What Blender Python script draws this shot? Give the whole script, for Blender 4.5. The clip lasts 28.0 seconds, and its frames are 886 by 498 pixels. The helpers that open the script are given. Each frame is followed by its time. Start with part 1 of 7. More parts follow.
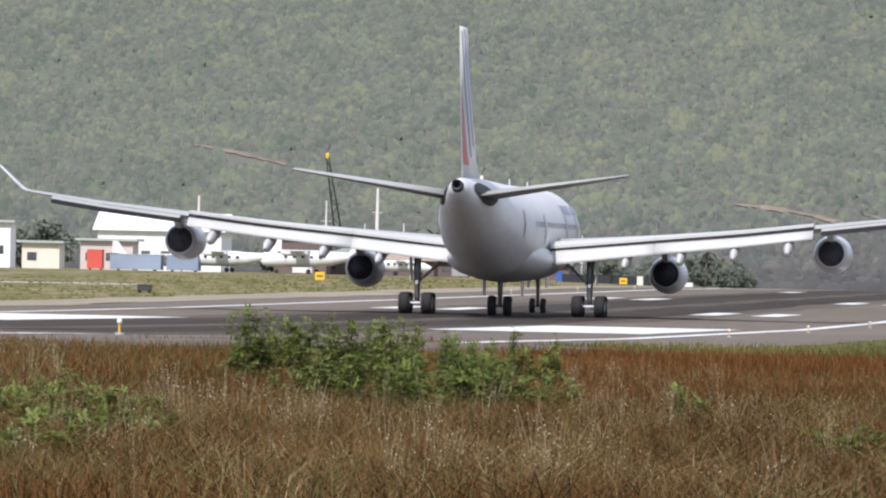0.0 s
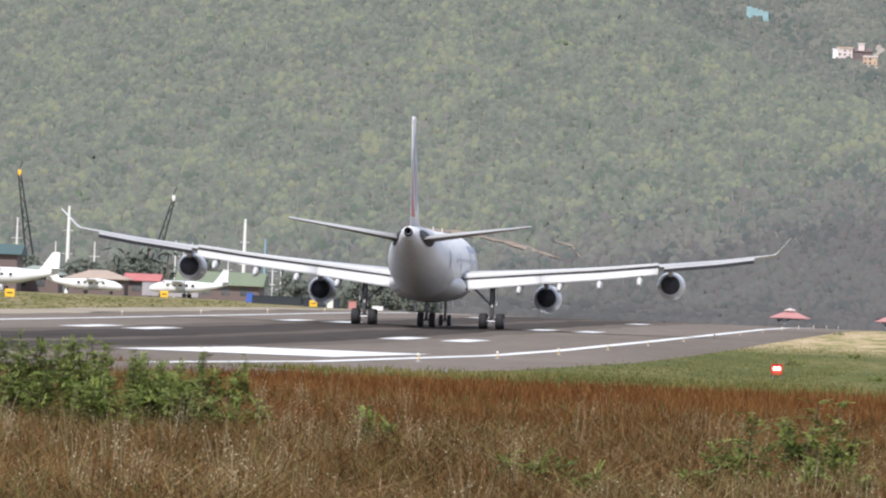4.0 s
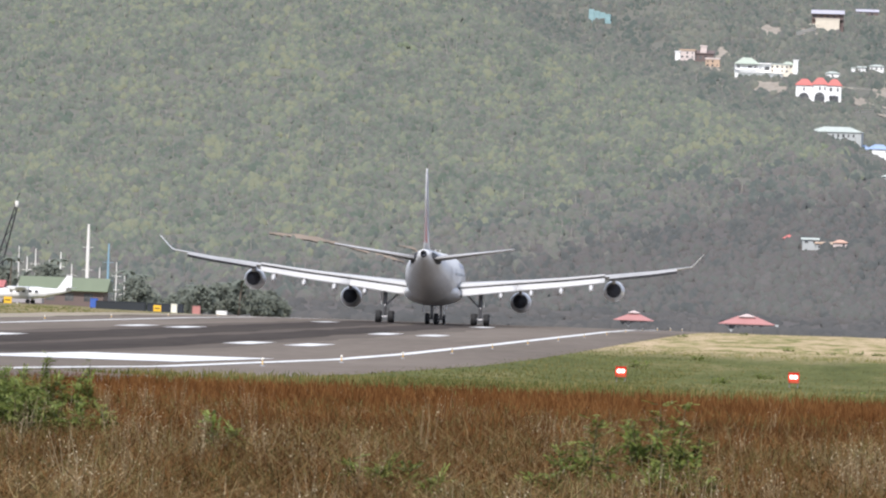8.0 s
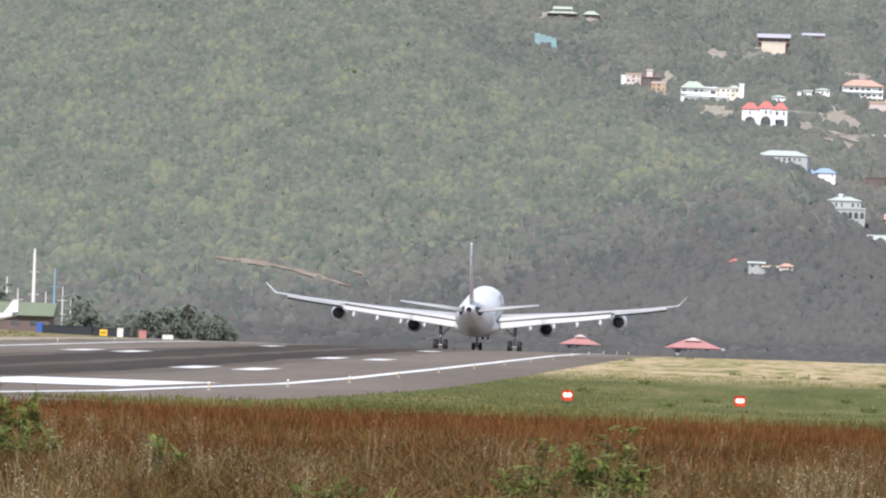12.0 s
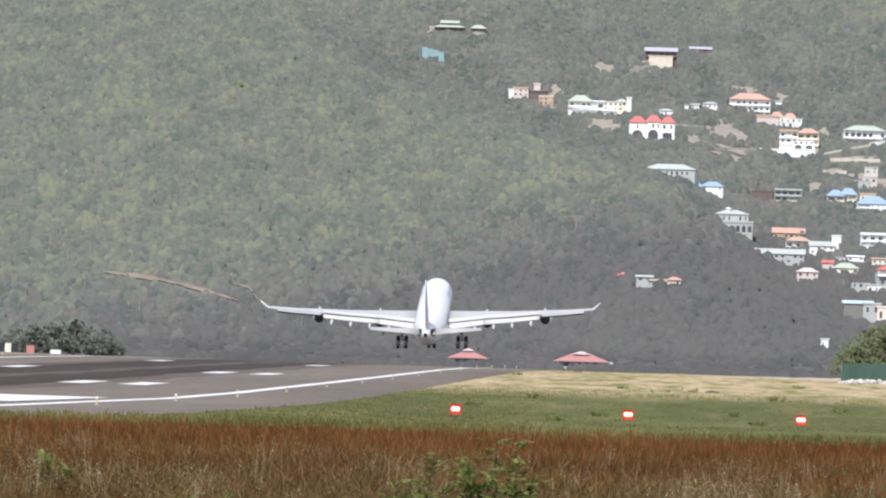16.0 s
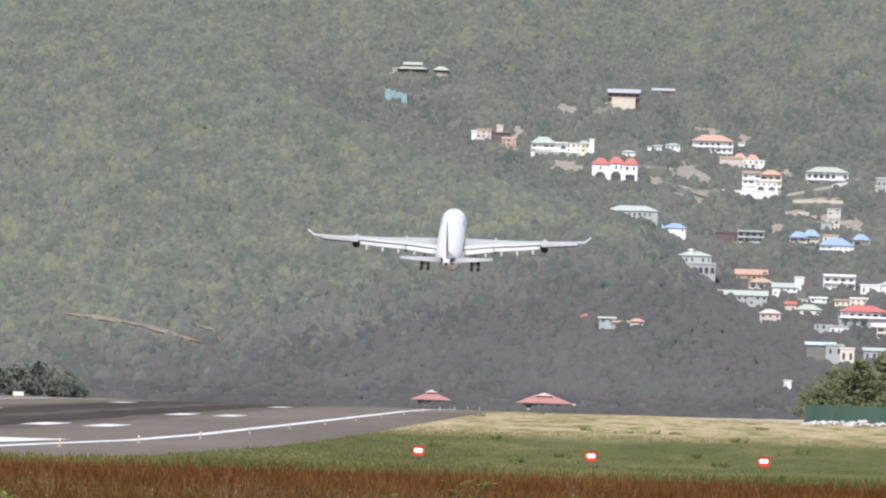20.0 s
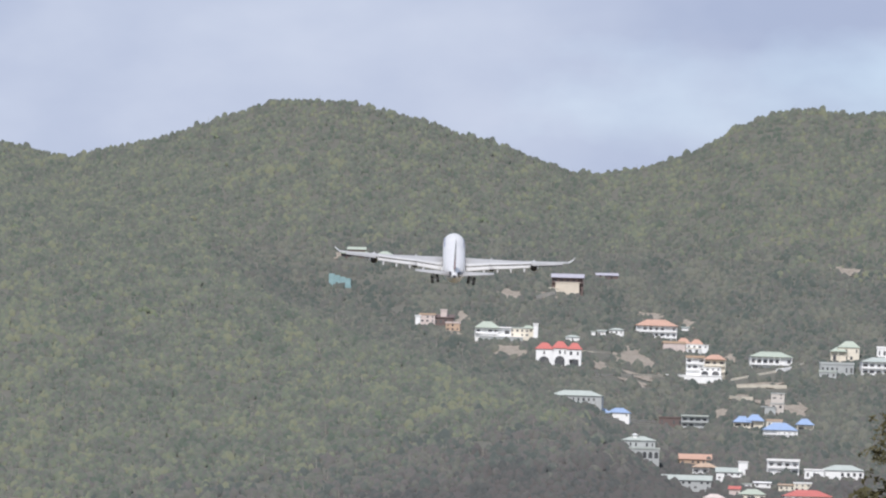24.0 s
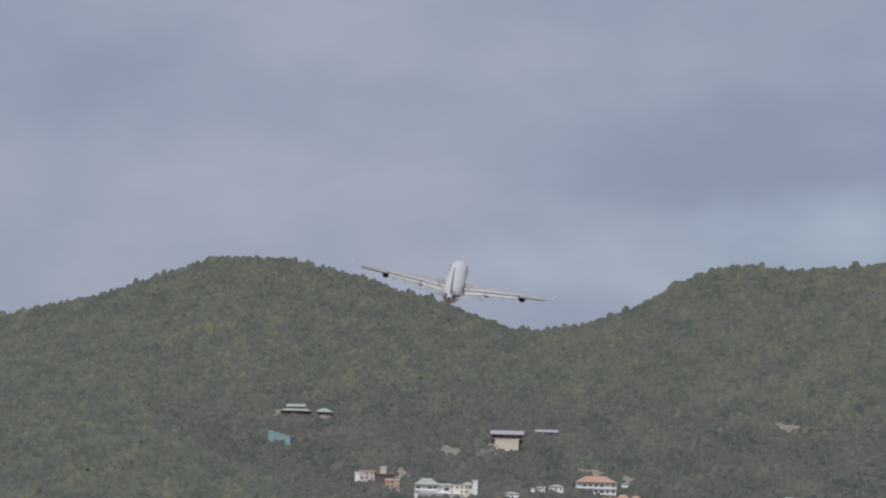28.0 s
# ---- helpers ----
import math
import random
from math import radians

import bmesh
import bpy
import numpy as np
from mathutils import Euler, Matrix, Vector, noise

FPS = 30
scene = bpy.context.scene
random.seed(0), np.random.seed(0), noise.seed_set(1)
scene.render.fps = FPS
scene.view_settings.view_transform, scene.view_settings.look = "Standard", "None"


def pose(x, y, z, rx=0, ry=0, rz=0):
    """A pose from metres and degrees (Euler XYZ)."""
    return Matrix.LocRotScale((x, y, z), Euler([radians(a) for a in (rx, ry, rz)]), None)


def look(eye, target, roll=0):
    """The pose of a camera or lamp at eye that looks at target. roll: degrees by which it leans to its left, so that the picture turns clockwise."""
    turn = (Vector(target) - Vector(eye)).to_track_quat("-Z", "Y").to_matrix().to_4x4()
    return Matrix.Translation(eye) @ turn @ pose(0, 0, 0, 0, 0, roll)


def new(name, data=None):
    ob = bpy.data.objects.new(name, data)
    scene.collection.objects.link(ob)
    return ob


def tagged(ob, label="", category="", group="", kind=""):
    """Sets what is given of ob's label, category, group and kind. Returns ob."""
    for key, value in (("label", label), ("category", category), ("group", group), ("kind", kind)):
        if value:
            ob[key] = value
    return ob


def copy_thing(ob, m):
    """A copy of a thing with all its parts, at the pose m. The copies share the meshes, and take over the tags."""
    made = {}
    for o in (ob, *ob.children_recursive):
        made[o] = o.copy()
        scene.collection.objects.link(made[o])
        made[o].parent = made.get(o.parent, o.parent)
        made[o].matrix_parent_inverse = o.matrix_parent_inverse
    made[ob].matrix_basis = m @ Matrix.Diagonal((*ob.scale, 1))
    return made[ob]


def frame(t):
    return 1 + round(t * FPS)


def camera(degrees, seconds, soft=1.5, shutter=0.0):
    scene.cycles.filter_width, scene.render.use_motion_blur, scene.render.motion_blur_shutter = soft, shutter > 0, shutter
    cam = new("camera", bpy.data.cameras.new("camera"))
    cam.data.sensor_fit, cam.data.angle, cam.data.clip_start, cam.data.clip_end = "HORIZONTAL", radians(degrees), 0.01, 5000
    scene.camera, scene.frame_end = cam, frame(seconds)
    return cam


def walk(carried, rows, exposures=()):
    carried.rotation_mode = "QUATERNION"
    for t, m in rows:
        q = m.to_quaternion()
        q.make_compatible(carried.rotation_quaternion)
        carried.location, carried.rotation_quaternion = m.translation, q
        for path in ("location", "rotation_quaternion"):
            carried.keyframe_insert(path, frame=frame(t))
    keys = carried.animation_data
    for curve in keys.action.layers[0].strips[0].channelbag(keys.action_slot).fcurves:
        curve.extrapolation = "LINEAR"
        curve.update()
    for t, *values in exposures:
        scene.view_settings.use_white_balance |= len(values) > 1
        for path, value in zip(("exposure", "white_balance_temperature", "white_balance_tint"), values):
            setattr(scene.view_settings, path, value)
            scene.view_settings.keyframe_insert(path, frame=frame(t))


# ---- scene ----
EYE = (0.0, 0.0, 3.2)
AIM = (  # seconds, bearing to the right of the runway's line, tilt up, lean, in degrees
    (0, -6.728, 0.107, 1.25), (0.5, -5.983, 0.180, 1.63), (1, -5.858, 0.227, 1.53), (1.5, -5.534, 0.291, 1.77),
    (2, -5.374, 0.324, 1.80), (2.5, -5.547, 0.141, 1.77), (2.8, -5.152, 0.217, 1.87), (3, -4.909, 0.261, 2.07),
    (5.5, -4.197, 0.368, 2.24), (6, -4.306, 0.321, 2.17), (6.5, -4.084, 0.317, 2.14), (7, -3.716, 0.390, 2.01),
    (7.5, -3.076, 0.428, 1.96), (8, -3.318, 0.409, 2.00), (8.5, -3.332, 0.385, 2.00), (9, -3.306, 0.409, 2.01),
    (9.5, -3.316, 0.321, 1.96), (10, -3.142, 0.475, 1.98), (10.5, -3.036, 0.501, 1.93), (11, -3.022, 0.633, 1.96),
    (11.5, -2.965, 0.664, 1.92), (12, -2.930, 0.599, 1.95), (12.5, -2.836, 0.707, 1.96), (14.5, -2.665, 0.654, 1.89),
    (15, -2.410, 0.694, 1.90), (15.5, -2.208, 0.705, 1.88), (16, -2.110, 0.729, 1.82), (16.5, -2.085, 0.738, 1.80),
    (17, -2.102, 0.693, 1.81), (17.5, -2.106, 0.733, 1.86), (18, -2.047, 0.859, 1.88), (18.5, -2.031, 0.929, 1.84),
    (19, -2.017, 0.931, 1.87), (19.5, -1.967, 1.001, 1.88), (20, -1.847, 1.043, 1.80), (20.5, -1.747, 1.105, 1.89),
    (22.5, -1.509, 1.796, 1.89), (23, -1.658, 2.001, 1.76), (23.5, -1.700, 2.179, 1.71), (24, -1.477, 2.412, 1.78),
    (24.5, -1.413, 2.672, 1.66), (25, -1.661, 2.552, 1.58), (25.5, -1.566, 2.910, 1.76), (26, -1.234, 3.159, 1.82),
    (26.5, -1.046, 3.273, 1.83), (27, -1.244, 3.320, 1.76), (27.5, -1.170, 3.494, 1.71), (28, -1.066, 3.577, 1.69),
)
cam = camera(6.5, 28.0, soft=2.2)


def aim(bearing, tilt, lean):
    b, e = radians(bearing), radians(tilt)
    way = Vector((math.sin(b) * math.cos(e), math.cos(b) * math.cos(e), math.sin(e)))
    return look(EYE, Vector(EYE) + way * 100, lean)


walk(cam, [(t, aim(b, e, r)) for t, b, e, r in AIM],
     exposures=[(t, stops, 6300, 14) for t, stops in ((0, 0.62), (3, 0.76), (6, 0.72), (9, 0.73), (11, 0.84), (12, 0.74), (15, 0.7), (18, 0.64), (20.5, 0.59), (23, 0.45), (25, 0.14), (26.5, -0.13), (28, -0.41))])

# ---- sky and sun ----
SUN_WAY = Vector((-0.16, -0.66, 0.73)).normalized()
world = bpy.data.worlds.new("sky")
scene.world = world
world.use_nodes = True
wn, wl = world.node_tree.nodes, world.node_tree.links
wn.clear()
sky = wn.new("ShaderNodeTexSky")
sky.sky_type, sky.sun_disc = "NISHITA", False
sky.sun_elevation, sky.sun_rotation = math.asin(SUN_WAY.z), math.atan2(SUN_WAY.x, SUN_WAY.y)
sky.air_density, sky.dust_density, sky.ozone_density = 1.0, 0.8, 3.0
tc, mp = wn.new("ShaderNodeTexCoord"), wn.new("ShaderNodeMapping")
mp.inputs["Scale"].default_value = (8, 8, 15)
cloud, ramp = wn.new("ShaderNodeTexNoise"), wn.new("ShaderNodeValToRGB")
cloud.inputs["Scale"].default_value, cloud.inputs["Detail"].default_value, cloud.inputs["Roughness"].default_value = 1.3, 7, 0.5
ramp.color_ramp.elements[0].position, ramp.color_ramp.elements[1].position = 0.05, 0.40
tone, mix, bg, wo = wn.new("ShaderNodeValToRGB"), wn.new("ShaderNodeMixRGB"), wn.new("ShaderNodeBackground"), wn.new("ShaderNodeOutputWorld")
cloud2 = wn.new("ShaderNodeTexNoise")
cloud2.inputs["Scale"].default_value, cloud2.inputs["Detail"].default_value = 2.2, 5
tone.color_ramp.elements[0].position, tone.color_ramp.elements[1].position = 0.36, 0.68
tone.color_ramp.elements[0].color, tone.color_ramp.elements[1].color = (2.3, 2.68, 3.5, 1), (3.4, 3.74, 4.3, 1)
wl.new(tc.outputs["Generated"], mp.inputs["Vector"])
wl.new(mp.outputs["Vector"], cloud.inputs["Vector"])
wl.new(mp.outputs["Vector"], cloud2.inputs["Vector"])
wl.new(cloud.outputs["Fac"], ramp.inputs["Fac"])
wl.new(cloud2.outputs["Fac"], tone.inputs["Fac"])
wl.new(ramp.outputs["Color"], mix.inputs["Fac"])
wl.new(sky.outputs["Color"], mix.inputs["Color1"])
wl.new(tone.outputs["Color"], mix.inputs["Color2"])
wl.new(mix.outputs["Color"], bg.inputs["Color"])
bg.inputs["Strength"].default_value = 0.15
wl.new(bg.outputs["Background"], wo.inputs["Surface"])
sun = new("sun", bpy.data.lights.new("sun", "SUN"))
sun.data.energy, sun.data.angle, sun.data.color = 2.9, radians(0.6), (1.0, 0.96, 0.9)
sun.matrix_world = look((0, 0, 50), Vector((0, 0, 50)) - SUN_WAY)


# ---- materials ----
def material(name, colours, rough=0.8, metal=0.0, scale=1.0, fine=12.0, bump=0.0, per="noise", spec=0.5, stretch=(1, 1, 1), bump_dist=0.02, through_light=0.0, vary=0.5, grain=0.45, patch=1.5):
    """Procedural surface. colours: two or more base colours that vary by coarse and fine noise (per='noise'), piece by piece ('object')
    or by loose island of the mesh ('island')."""
    m = bpy.data.materials.new(name)
    m.use_nodes = True
    n, l = m.node_tree.nodes, m.node_tree.links
    b = n["Principled BSDF"]
    b.inputs["Roughness"].default_value, b.inputs["Metallic"].default_value = rough, metal
    b.inputs["Specular IOR Level"].default_value = spec
    geo, mapping = n.new("ShaderNodeTexCoord"), n.new("ShaderNodeMapping")
    mapping.inputs["Scale"].default_value = stretch
    l.new(geo.outputs["Object"], mapping.inputs["Vector"])
    big, small = n.new("ShaderNodeTexNoise"), n.new("ShaderNodeTexNoise")
    big.inputs["Scale"].default_value, big.inputs["Detail"].default_value = scale, 5
    small.inputs["Scale"].default_value, small.inputs["Detail"].default_value = fine, 3
    for t in (big, small):
        l.new(mapping.outputs["Vector"], t.inputs["Vector"])
    mixer = n.new("ShaderNodeMath")
    mixer.operation = "MULTIPLY_ADD"
    l.new(small.outputs["Fac"], mixer.inputs[0])
    mixer.inputs[1].default_value = grain
    if per == "noise":
        half = n.new("ShaderNodeMath")
        half.operation = "MULTIPLY_ADD"
        l.new(big.outputs["Fac"], half.inputs[0])
        half.inputs[1].default_value, half.inputs[2].default_value = 0.75, -0.1
        l.new(half.outputs[0], mixer.inputs[2])
    else:
        info = n.new("ShaderNodeObjectInfo" if per == "object" else "ShaderNodeNewGeometry")
        half = n.new("ShaderNodeMath")
        half.operation = "MULTIPLY_ADD"
        l.new(info.outputs["Random" if per == "object" else "Random Per Island"], half.inputs[0])
        half.inputs[1].default_value = vary
        wide = n.new("ShaderNodeMath")
        wide.operation = "MULTIPLY_ADD"
        l.new(big.outputs["Fac"], wide.inputs[0])
        wide.inputs[1].default_value, wide.inputs[2].default_value = patch, 0.495 - (patch + vary + grain) * 0.5
        l.new(wide.outputs[0], half.inputs[2])
        l.new(half.outputs[0], mixer.inputs[2])
    ramp = n.new("ShaderNodeValToRGB")
    e = ramp.color_ramp.elements
    while len(e) < len(colours):
        e.new(0.5)
    for i, c in enumerate(colours):
        e[i].position = 0.25 + 0.55 * i / max(1, len(colours) - 1)
        e[i].color = (*c, 1)
    l.new(mixer.outputs[0], ramp.inputs["Fac"])
    l.new(ramp.outputs["Color"], b.inputs["Base Color"])
    if bump:
        bp = n.new("ShaderNodeBump")
        bp.inputs["Strength"].default_value, bp.inputs["Distance"].default_value = bump, bump_dist
        l.new(small.outputs["Fac"], bp.inputs["Height"])
        l.new(bp.outputs["Normal"], b.inputs["Normal"])
    if through_light:
        tr, both = n.new("ShaderNodeBsdfTranslucent"), n.new("ShaderNodeMixShader")
        both.inputs[0].default_value = through_light
        l.new(ramp.outputs["Color"], tr.inputs["Color"])
        l.new(b.outputs["BSDF"], both.inputs[1])
        l.new(tr.outputs["BSDF"], both.inputs[2])
        l.new(both.outputs[0], n["Material Output"].inputs["Surface"])
    return m


def glowing(name, colour, strength):
    m = bpy.data.materials.new(name)
    m.use_nodes = True
    b = m.node_tree.nodes["Principled BSDF"]
    b.inputs["Base Color"].default_value = (*colour, 1)
    b.inputs["Emission Color"].default_value = (*colour, 1)
    b.inputs["Emission Strength"].default_value = strength
    return m


def shades(c, spread=0.12):
    return [tuple(max(0.0, min(1.0, v * (1 - spread))) for v in c), tuple(min(1.0, v * (1 + spread)) for v in c)]


WHITE_PAINT = material("white_aircraft_paint", [(0.55, 0.55, 0.545), (0.65, 0.65, 0.64), (0.73, 0.73, 0.72)], 0.4, scale=0.35, fine=2.2, stretch=(1, 0.3, 1))
GREY_PAINT = material("grey_wing_paint", [(0.36, 0.36, 0.36), (0.47, 0.465, 0.455)], 0.6, scale=0.3, fine=4, stretch=(1, 0.25, 1))
FLAP_PAINT = material("pale_flap_paint", [(0.48, 0.475, 0.465), (0.59, 0.585, 0.57)], 0.55, scale=0.5, fine=5, stretch=(0.3, 1, 1))
NACELLE = material("nacelle_paint", [(0.48, 0.50, 0.53), (0.64, 0.65, 0.66)], 0.3, scale=0.8, fine=5)
BARE_METAL = material("bare_metal", [(0.45, 0.45, 0.46), (0.62, 0.62, 0.62)], 0.3, 0.9, scale=2, fine=9)
SOOT = material("sooty_metal", [(0.035, 0.037, 0.05), (0.085, 0.09, 0.11)], 0.6, 0.4, scale=2, fine=8)
GAP_DARK = material("near_black", [(0.012, 0.012, 0.014), (0.03, 0.03, 0.033)], 0.7, scale=1, fine=6)
TYRE = material("tyre_rubber", [(0.012, 0.012, 0.013), (0.03, 0.03, 0.03)], 0.85, scale=3, fine=20)
GEAR_METAL = material("gear_metal", [(0.22, 0.22, 0.23), (0.34, 0.34, 0.35)], 0.45, 0.4, scale=3, fine=14)
LIVERY_RED = material("livery_red", shades((0.42, 0.022, 0.032)), 0.35, scale=1, fine=6)
LIVERY_BLUE = material("livery_blue", shades((0.06, 0.075, 0.18)), 0.35, scale=1, fine=6)
GLASS_DARK = material("dark_window_glass", [(0.015, 0.018, 0.022), (0.04, 0.045, 0.05)], 0.08, scale=1, fine=4)
CABIN_GLASS = material("cabin_window_blind", [(0.28, 0.29, 0.31), (0.46, 0.47, 0.49)], 0.2, scale=1, fine=4, per="object")
NAME_BLUE = material("faded_blue_lettering", shades((0.30, 0.33, 0.45)), 0.4, scale=1, fine=6)
ASPHALT = material("runway_asphalt", [(0.116, 0.097, 0.080), (0.212, 0.180, 0.150)], 0.9, scale=0.06, fine=0.9, bump=0.2, stretch=(1, 0.15, 1), spec=0.03)
ROAD_PAINT = material("white_road_paint", [(0.50, 0.50, 0.48), (0.86, 0.86, 0.84)], 0.8, scale=0.4, fine=5, stretch=(1, 0.3, 1), spec=0.2)
RUBBER = material("rubber_streaked_asphalt", [(0.034, 0.028, 0.025), (0.090, 0.076, 0.064)], 0.9, scale=0.12, fine=1.6, stretch=(1, 0.04, 1), spec=0.03)
CONCRETE = material("pale_concrete", [(0.30, 0.29, 0.27), (0.45, 0.44, 0.41)], 0.85, scale=0.1, fine=2, bump=0.2)


# ---- mesh helpers ----
def finish(name, me, mats, smooth=False, parent=None, label=""):
    for m in (mats if isinstance(mats, (list, tuple)) else [mats]):
        me.materials.append(m)
    if smooth:
        me.polygons.foreach_set("use_smooth", [True] * len(me.polygons))
    ob = new(name, me)
    if parent:
        ob.parent = parent
    if label:
        tagged(ob, label)
    return ob


def part(name, bm, mats, parent=None, label="", smooth=False):
    me = bpy.data.meshes.new(name)
    bm.normal_update()
    bm.to_mesh(me)
    bm.free()
    return finish(name, me, mats, smooth, parent, label)


def thing(name, m, label, category, group="", kind=""):
    ob = new(name)
    ob.empty_display_size = 0.2
    ob.matrix_basis = m
    return tagged(ob, label, category, group, kind)


def arrays(name, verts, faces, mats, smooth=False, parent=None, label=""):
    """A mesh from numpy arrays; faces all of one size."""
    me = bpy.data.meshes.new(name)
    verts, faces = np.asarray(verts, np.float32), np.asarray(faces, np.int32)
    k = faces.shape[1]
    me.vertices.add(len(verts))
    me.vertices.foreach_set("co", verts.ravel())
    me.loops.add(faces.size)
    me.loops.foreach_set("vertex_index", faces.ravel())
    me.polygons.add(len(faces))
    me.polygons.foreach_set("loop_start", np.arange(0, faces.size, k, dtype=np.int32))
    me.update(calc_edges=True)
    return finish(name, me, mats, smooth, parent, label)


def box(bm, x0, x1, y0, y1, z0, z1, m=None, bevel=0.0):
    v = bmesh.ops.create_cube(bm, size=1.0)["verts"]
    mat = Matrix.Translation(((x0 + x1) / 2, (y0 + y1) / 2, (z0 + z1) / 2)) @ Matrix.Diagonal((x1 - x0, y1 - y0, z1 - z0, 1))
    bmesh.ops.transform(bm, matrix=(m @ mat) if m else mat, verts=v)
    if bevel:
        es = list({e for w in v for e in w.link_edges})
        bmesh.ops.bevel(bm, geom=es, offset=bevel, segments=2, affect="EDGES", profile=0.5)
    return v


def boxed(x0, x1, y0, y1, z0, z1, bevel=0.0):
    bm = bmesh.new()
    box(bm, x0, x1, y0, y1, z0, z1, None, bevel)
    return bm


def loft(rings, caps=True, closed=True, bm=None):
    """Skin over rings of points."""
    bm = bm or bmesh.new()
    vs = [[bm.verts.new(p) for p in r] for r in rings]
    n = len(rings[0])
    for a, b in zip(vs, vs[1:]):
        for i in range(n if closed else n - 1):
            j = (i + 1) % n
            try:
                bm.faces.new((a[i], a[j], b[j], b[i]))
            except ValueError:
                pass
    if caps:
        bm.faces.new(list(reversed(vs[0])))
        bm.faces.new(vs[-1])
    bmesh.ops.recalc_face_normals(bm, faces=bm.faces)
    return bm


def ring_y(y, cx, cz, rx, rz, n=24, power=1.0):
    out = []
    for i in range(n):
        a = 2 * math.pi * i / n
        out.append((cx + rx * math.cos(a), y, cz + rz * math.sin(a)))
    return out


def tube(points, radii, n=8, bm=None):
    """A round rod along points."""
    bm = bm or bmesh.new()
    pts = [Vector(p) for p in points]
    rs = radii if isinstance(radii, (list, tuple)) else [radii] * len(pts)
    rings = []
    for i, p in enumerate(pts):
        d = (pts[min(i + 1, len(pts) - 1)] - pts[max(i - 1, 0)]).normalized()
        u = d.cross(Vector((0, 0, 1)) if abs(d.z) < 0.9 else Vector((1, 0, 0))).normalized()
        w = d.cross(u)
        rings.append([p + (u * math.cos(2 * math.pi * k / n) + w * math.sin(2 * math.pi * k / n)) * rs[i] for k in range(n)])
    return loft(rings, bm=bm)


def prism(outline, thick, bm=None):
    """outline: points of a flat polygon; thick: vector of extrusion."""
    bm = bm or bmesh.new()
    t = Vector(thick)
    loft([[Vector(p) for p in outline], [Vector(p) + t for p in outline]], bm=bm)
    return bm


# ---- the lie of the land ----
EYE_Z = 3.2
FAR = 13807.0                     # bearing and rise below are in parts of this


def ground_z(x, y):
    """Height of the airfield: gentle fall from the fence, a low crest 900 m down the runway."""
    ys = [0, 60, 150, 190, 230, 270, 320, 420, 480, 600, 710, 820, 900, 1000, 1111, 1300, 1500, 1900, 2500, 5000]
    zs = [1.5, 1.4, 1.05, 0.87, 0.66, 0.5, 0.25, 0.02, 0.06, 0.34, 0.63, 0.92, 1.0, 0.87, 0.58, -0.05, -0.56, -1.6, -3.1, -3.1]
    z = np.interp(y, ys, zs)
    side = np.clip((np.asarray(x) + 22.0) / 8.0, 0, 1) * np.interp(y, [290, 340, 500, 560], [0, 0.5, 0.5, 0.0])
    west = np.clip((-91.0 - np.asarray(x)) / 12.0, 0, 1) * np.interp(y, [300, 420, 950, 1300, 1500, 1900], [0, 0.25, -0.35, -1.05, -1.16, -1.7])
    bank = np.clip((-23.5 - np.asarray(x)) / 4.5, 0, 1) * np.interp(y, [60, 120, 178, 211, 250], [0.6, 0.55, 0.46, 0.29, 0.0])
    west = west * np.clip((-1370.0 - np.asarray(x) / np.maximum(y, 60.0) * FAR) / 90.0, 0, 1)
    hump = 0.3 * np.clip((-14.5 - np.asarray(x)) / 2.5, 0, 1) * np.clip(np.asarray(x) + 25.5, 0, 1) * np.interp(y, [85, 105, 138, 150], [0, 1, 1, 0])
    return z - side - west + bank + hump


RIDGE_A = [-3000, -2600, -2000, -1600, -1330, -1192, -1060, -1025, -960, -860, -721, -661, -591, -531, -400, -329, -258, -187, -127, -75, -7, 62, 112, 156, 201, 261, 310, 361, 441, 528, 700, 1100]
RIDGE_E = [760, 800, 850, 815, 782, 759, 732, 726, 745, 765, 817, 836, 842, 839, 812, 787, 771, 745, 726, 726, 737, 759, 781, 814, 833, 848, 848, 843, 849, 861, 880, 860]
SPUR_A = [-3000, -1100, -763, -621, -479, -378, -296, -195, -94, -23, 39, 111, 240, 400, 1100]
SPUR_E = [560, 600, 540, 462, 412, 380, 350, 326, 286, 222, 162, 98, 55, 40, 40]
SPUR_Y = [3700, 3650, 3560, 3420, 3300, 3200, 3120, 3020, 2920, 2840, 2770, 2700, 2640, 2600, 2600]


def soft_noise(x, y, size, seed):
    rs = np.random.RandomState(seed)
    out = 0
    for k in range(6):
        a, p = rs.uniform(0, 2 * np.pi, 2)
        f = 2 * np.pi / (size * rs.uniform(0.6, 1.6))
        out = out + np.sin(f * (x * np.cos(a) + y * np.sin(a)) + p)
    return out / 6


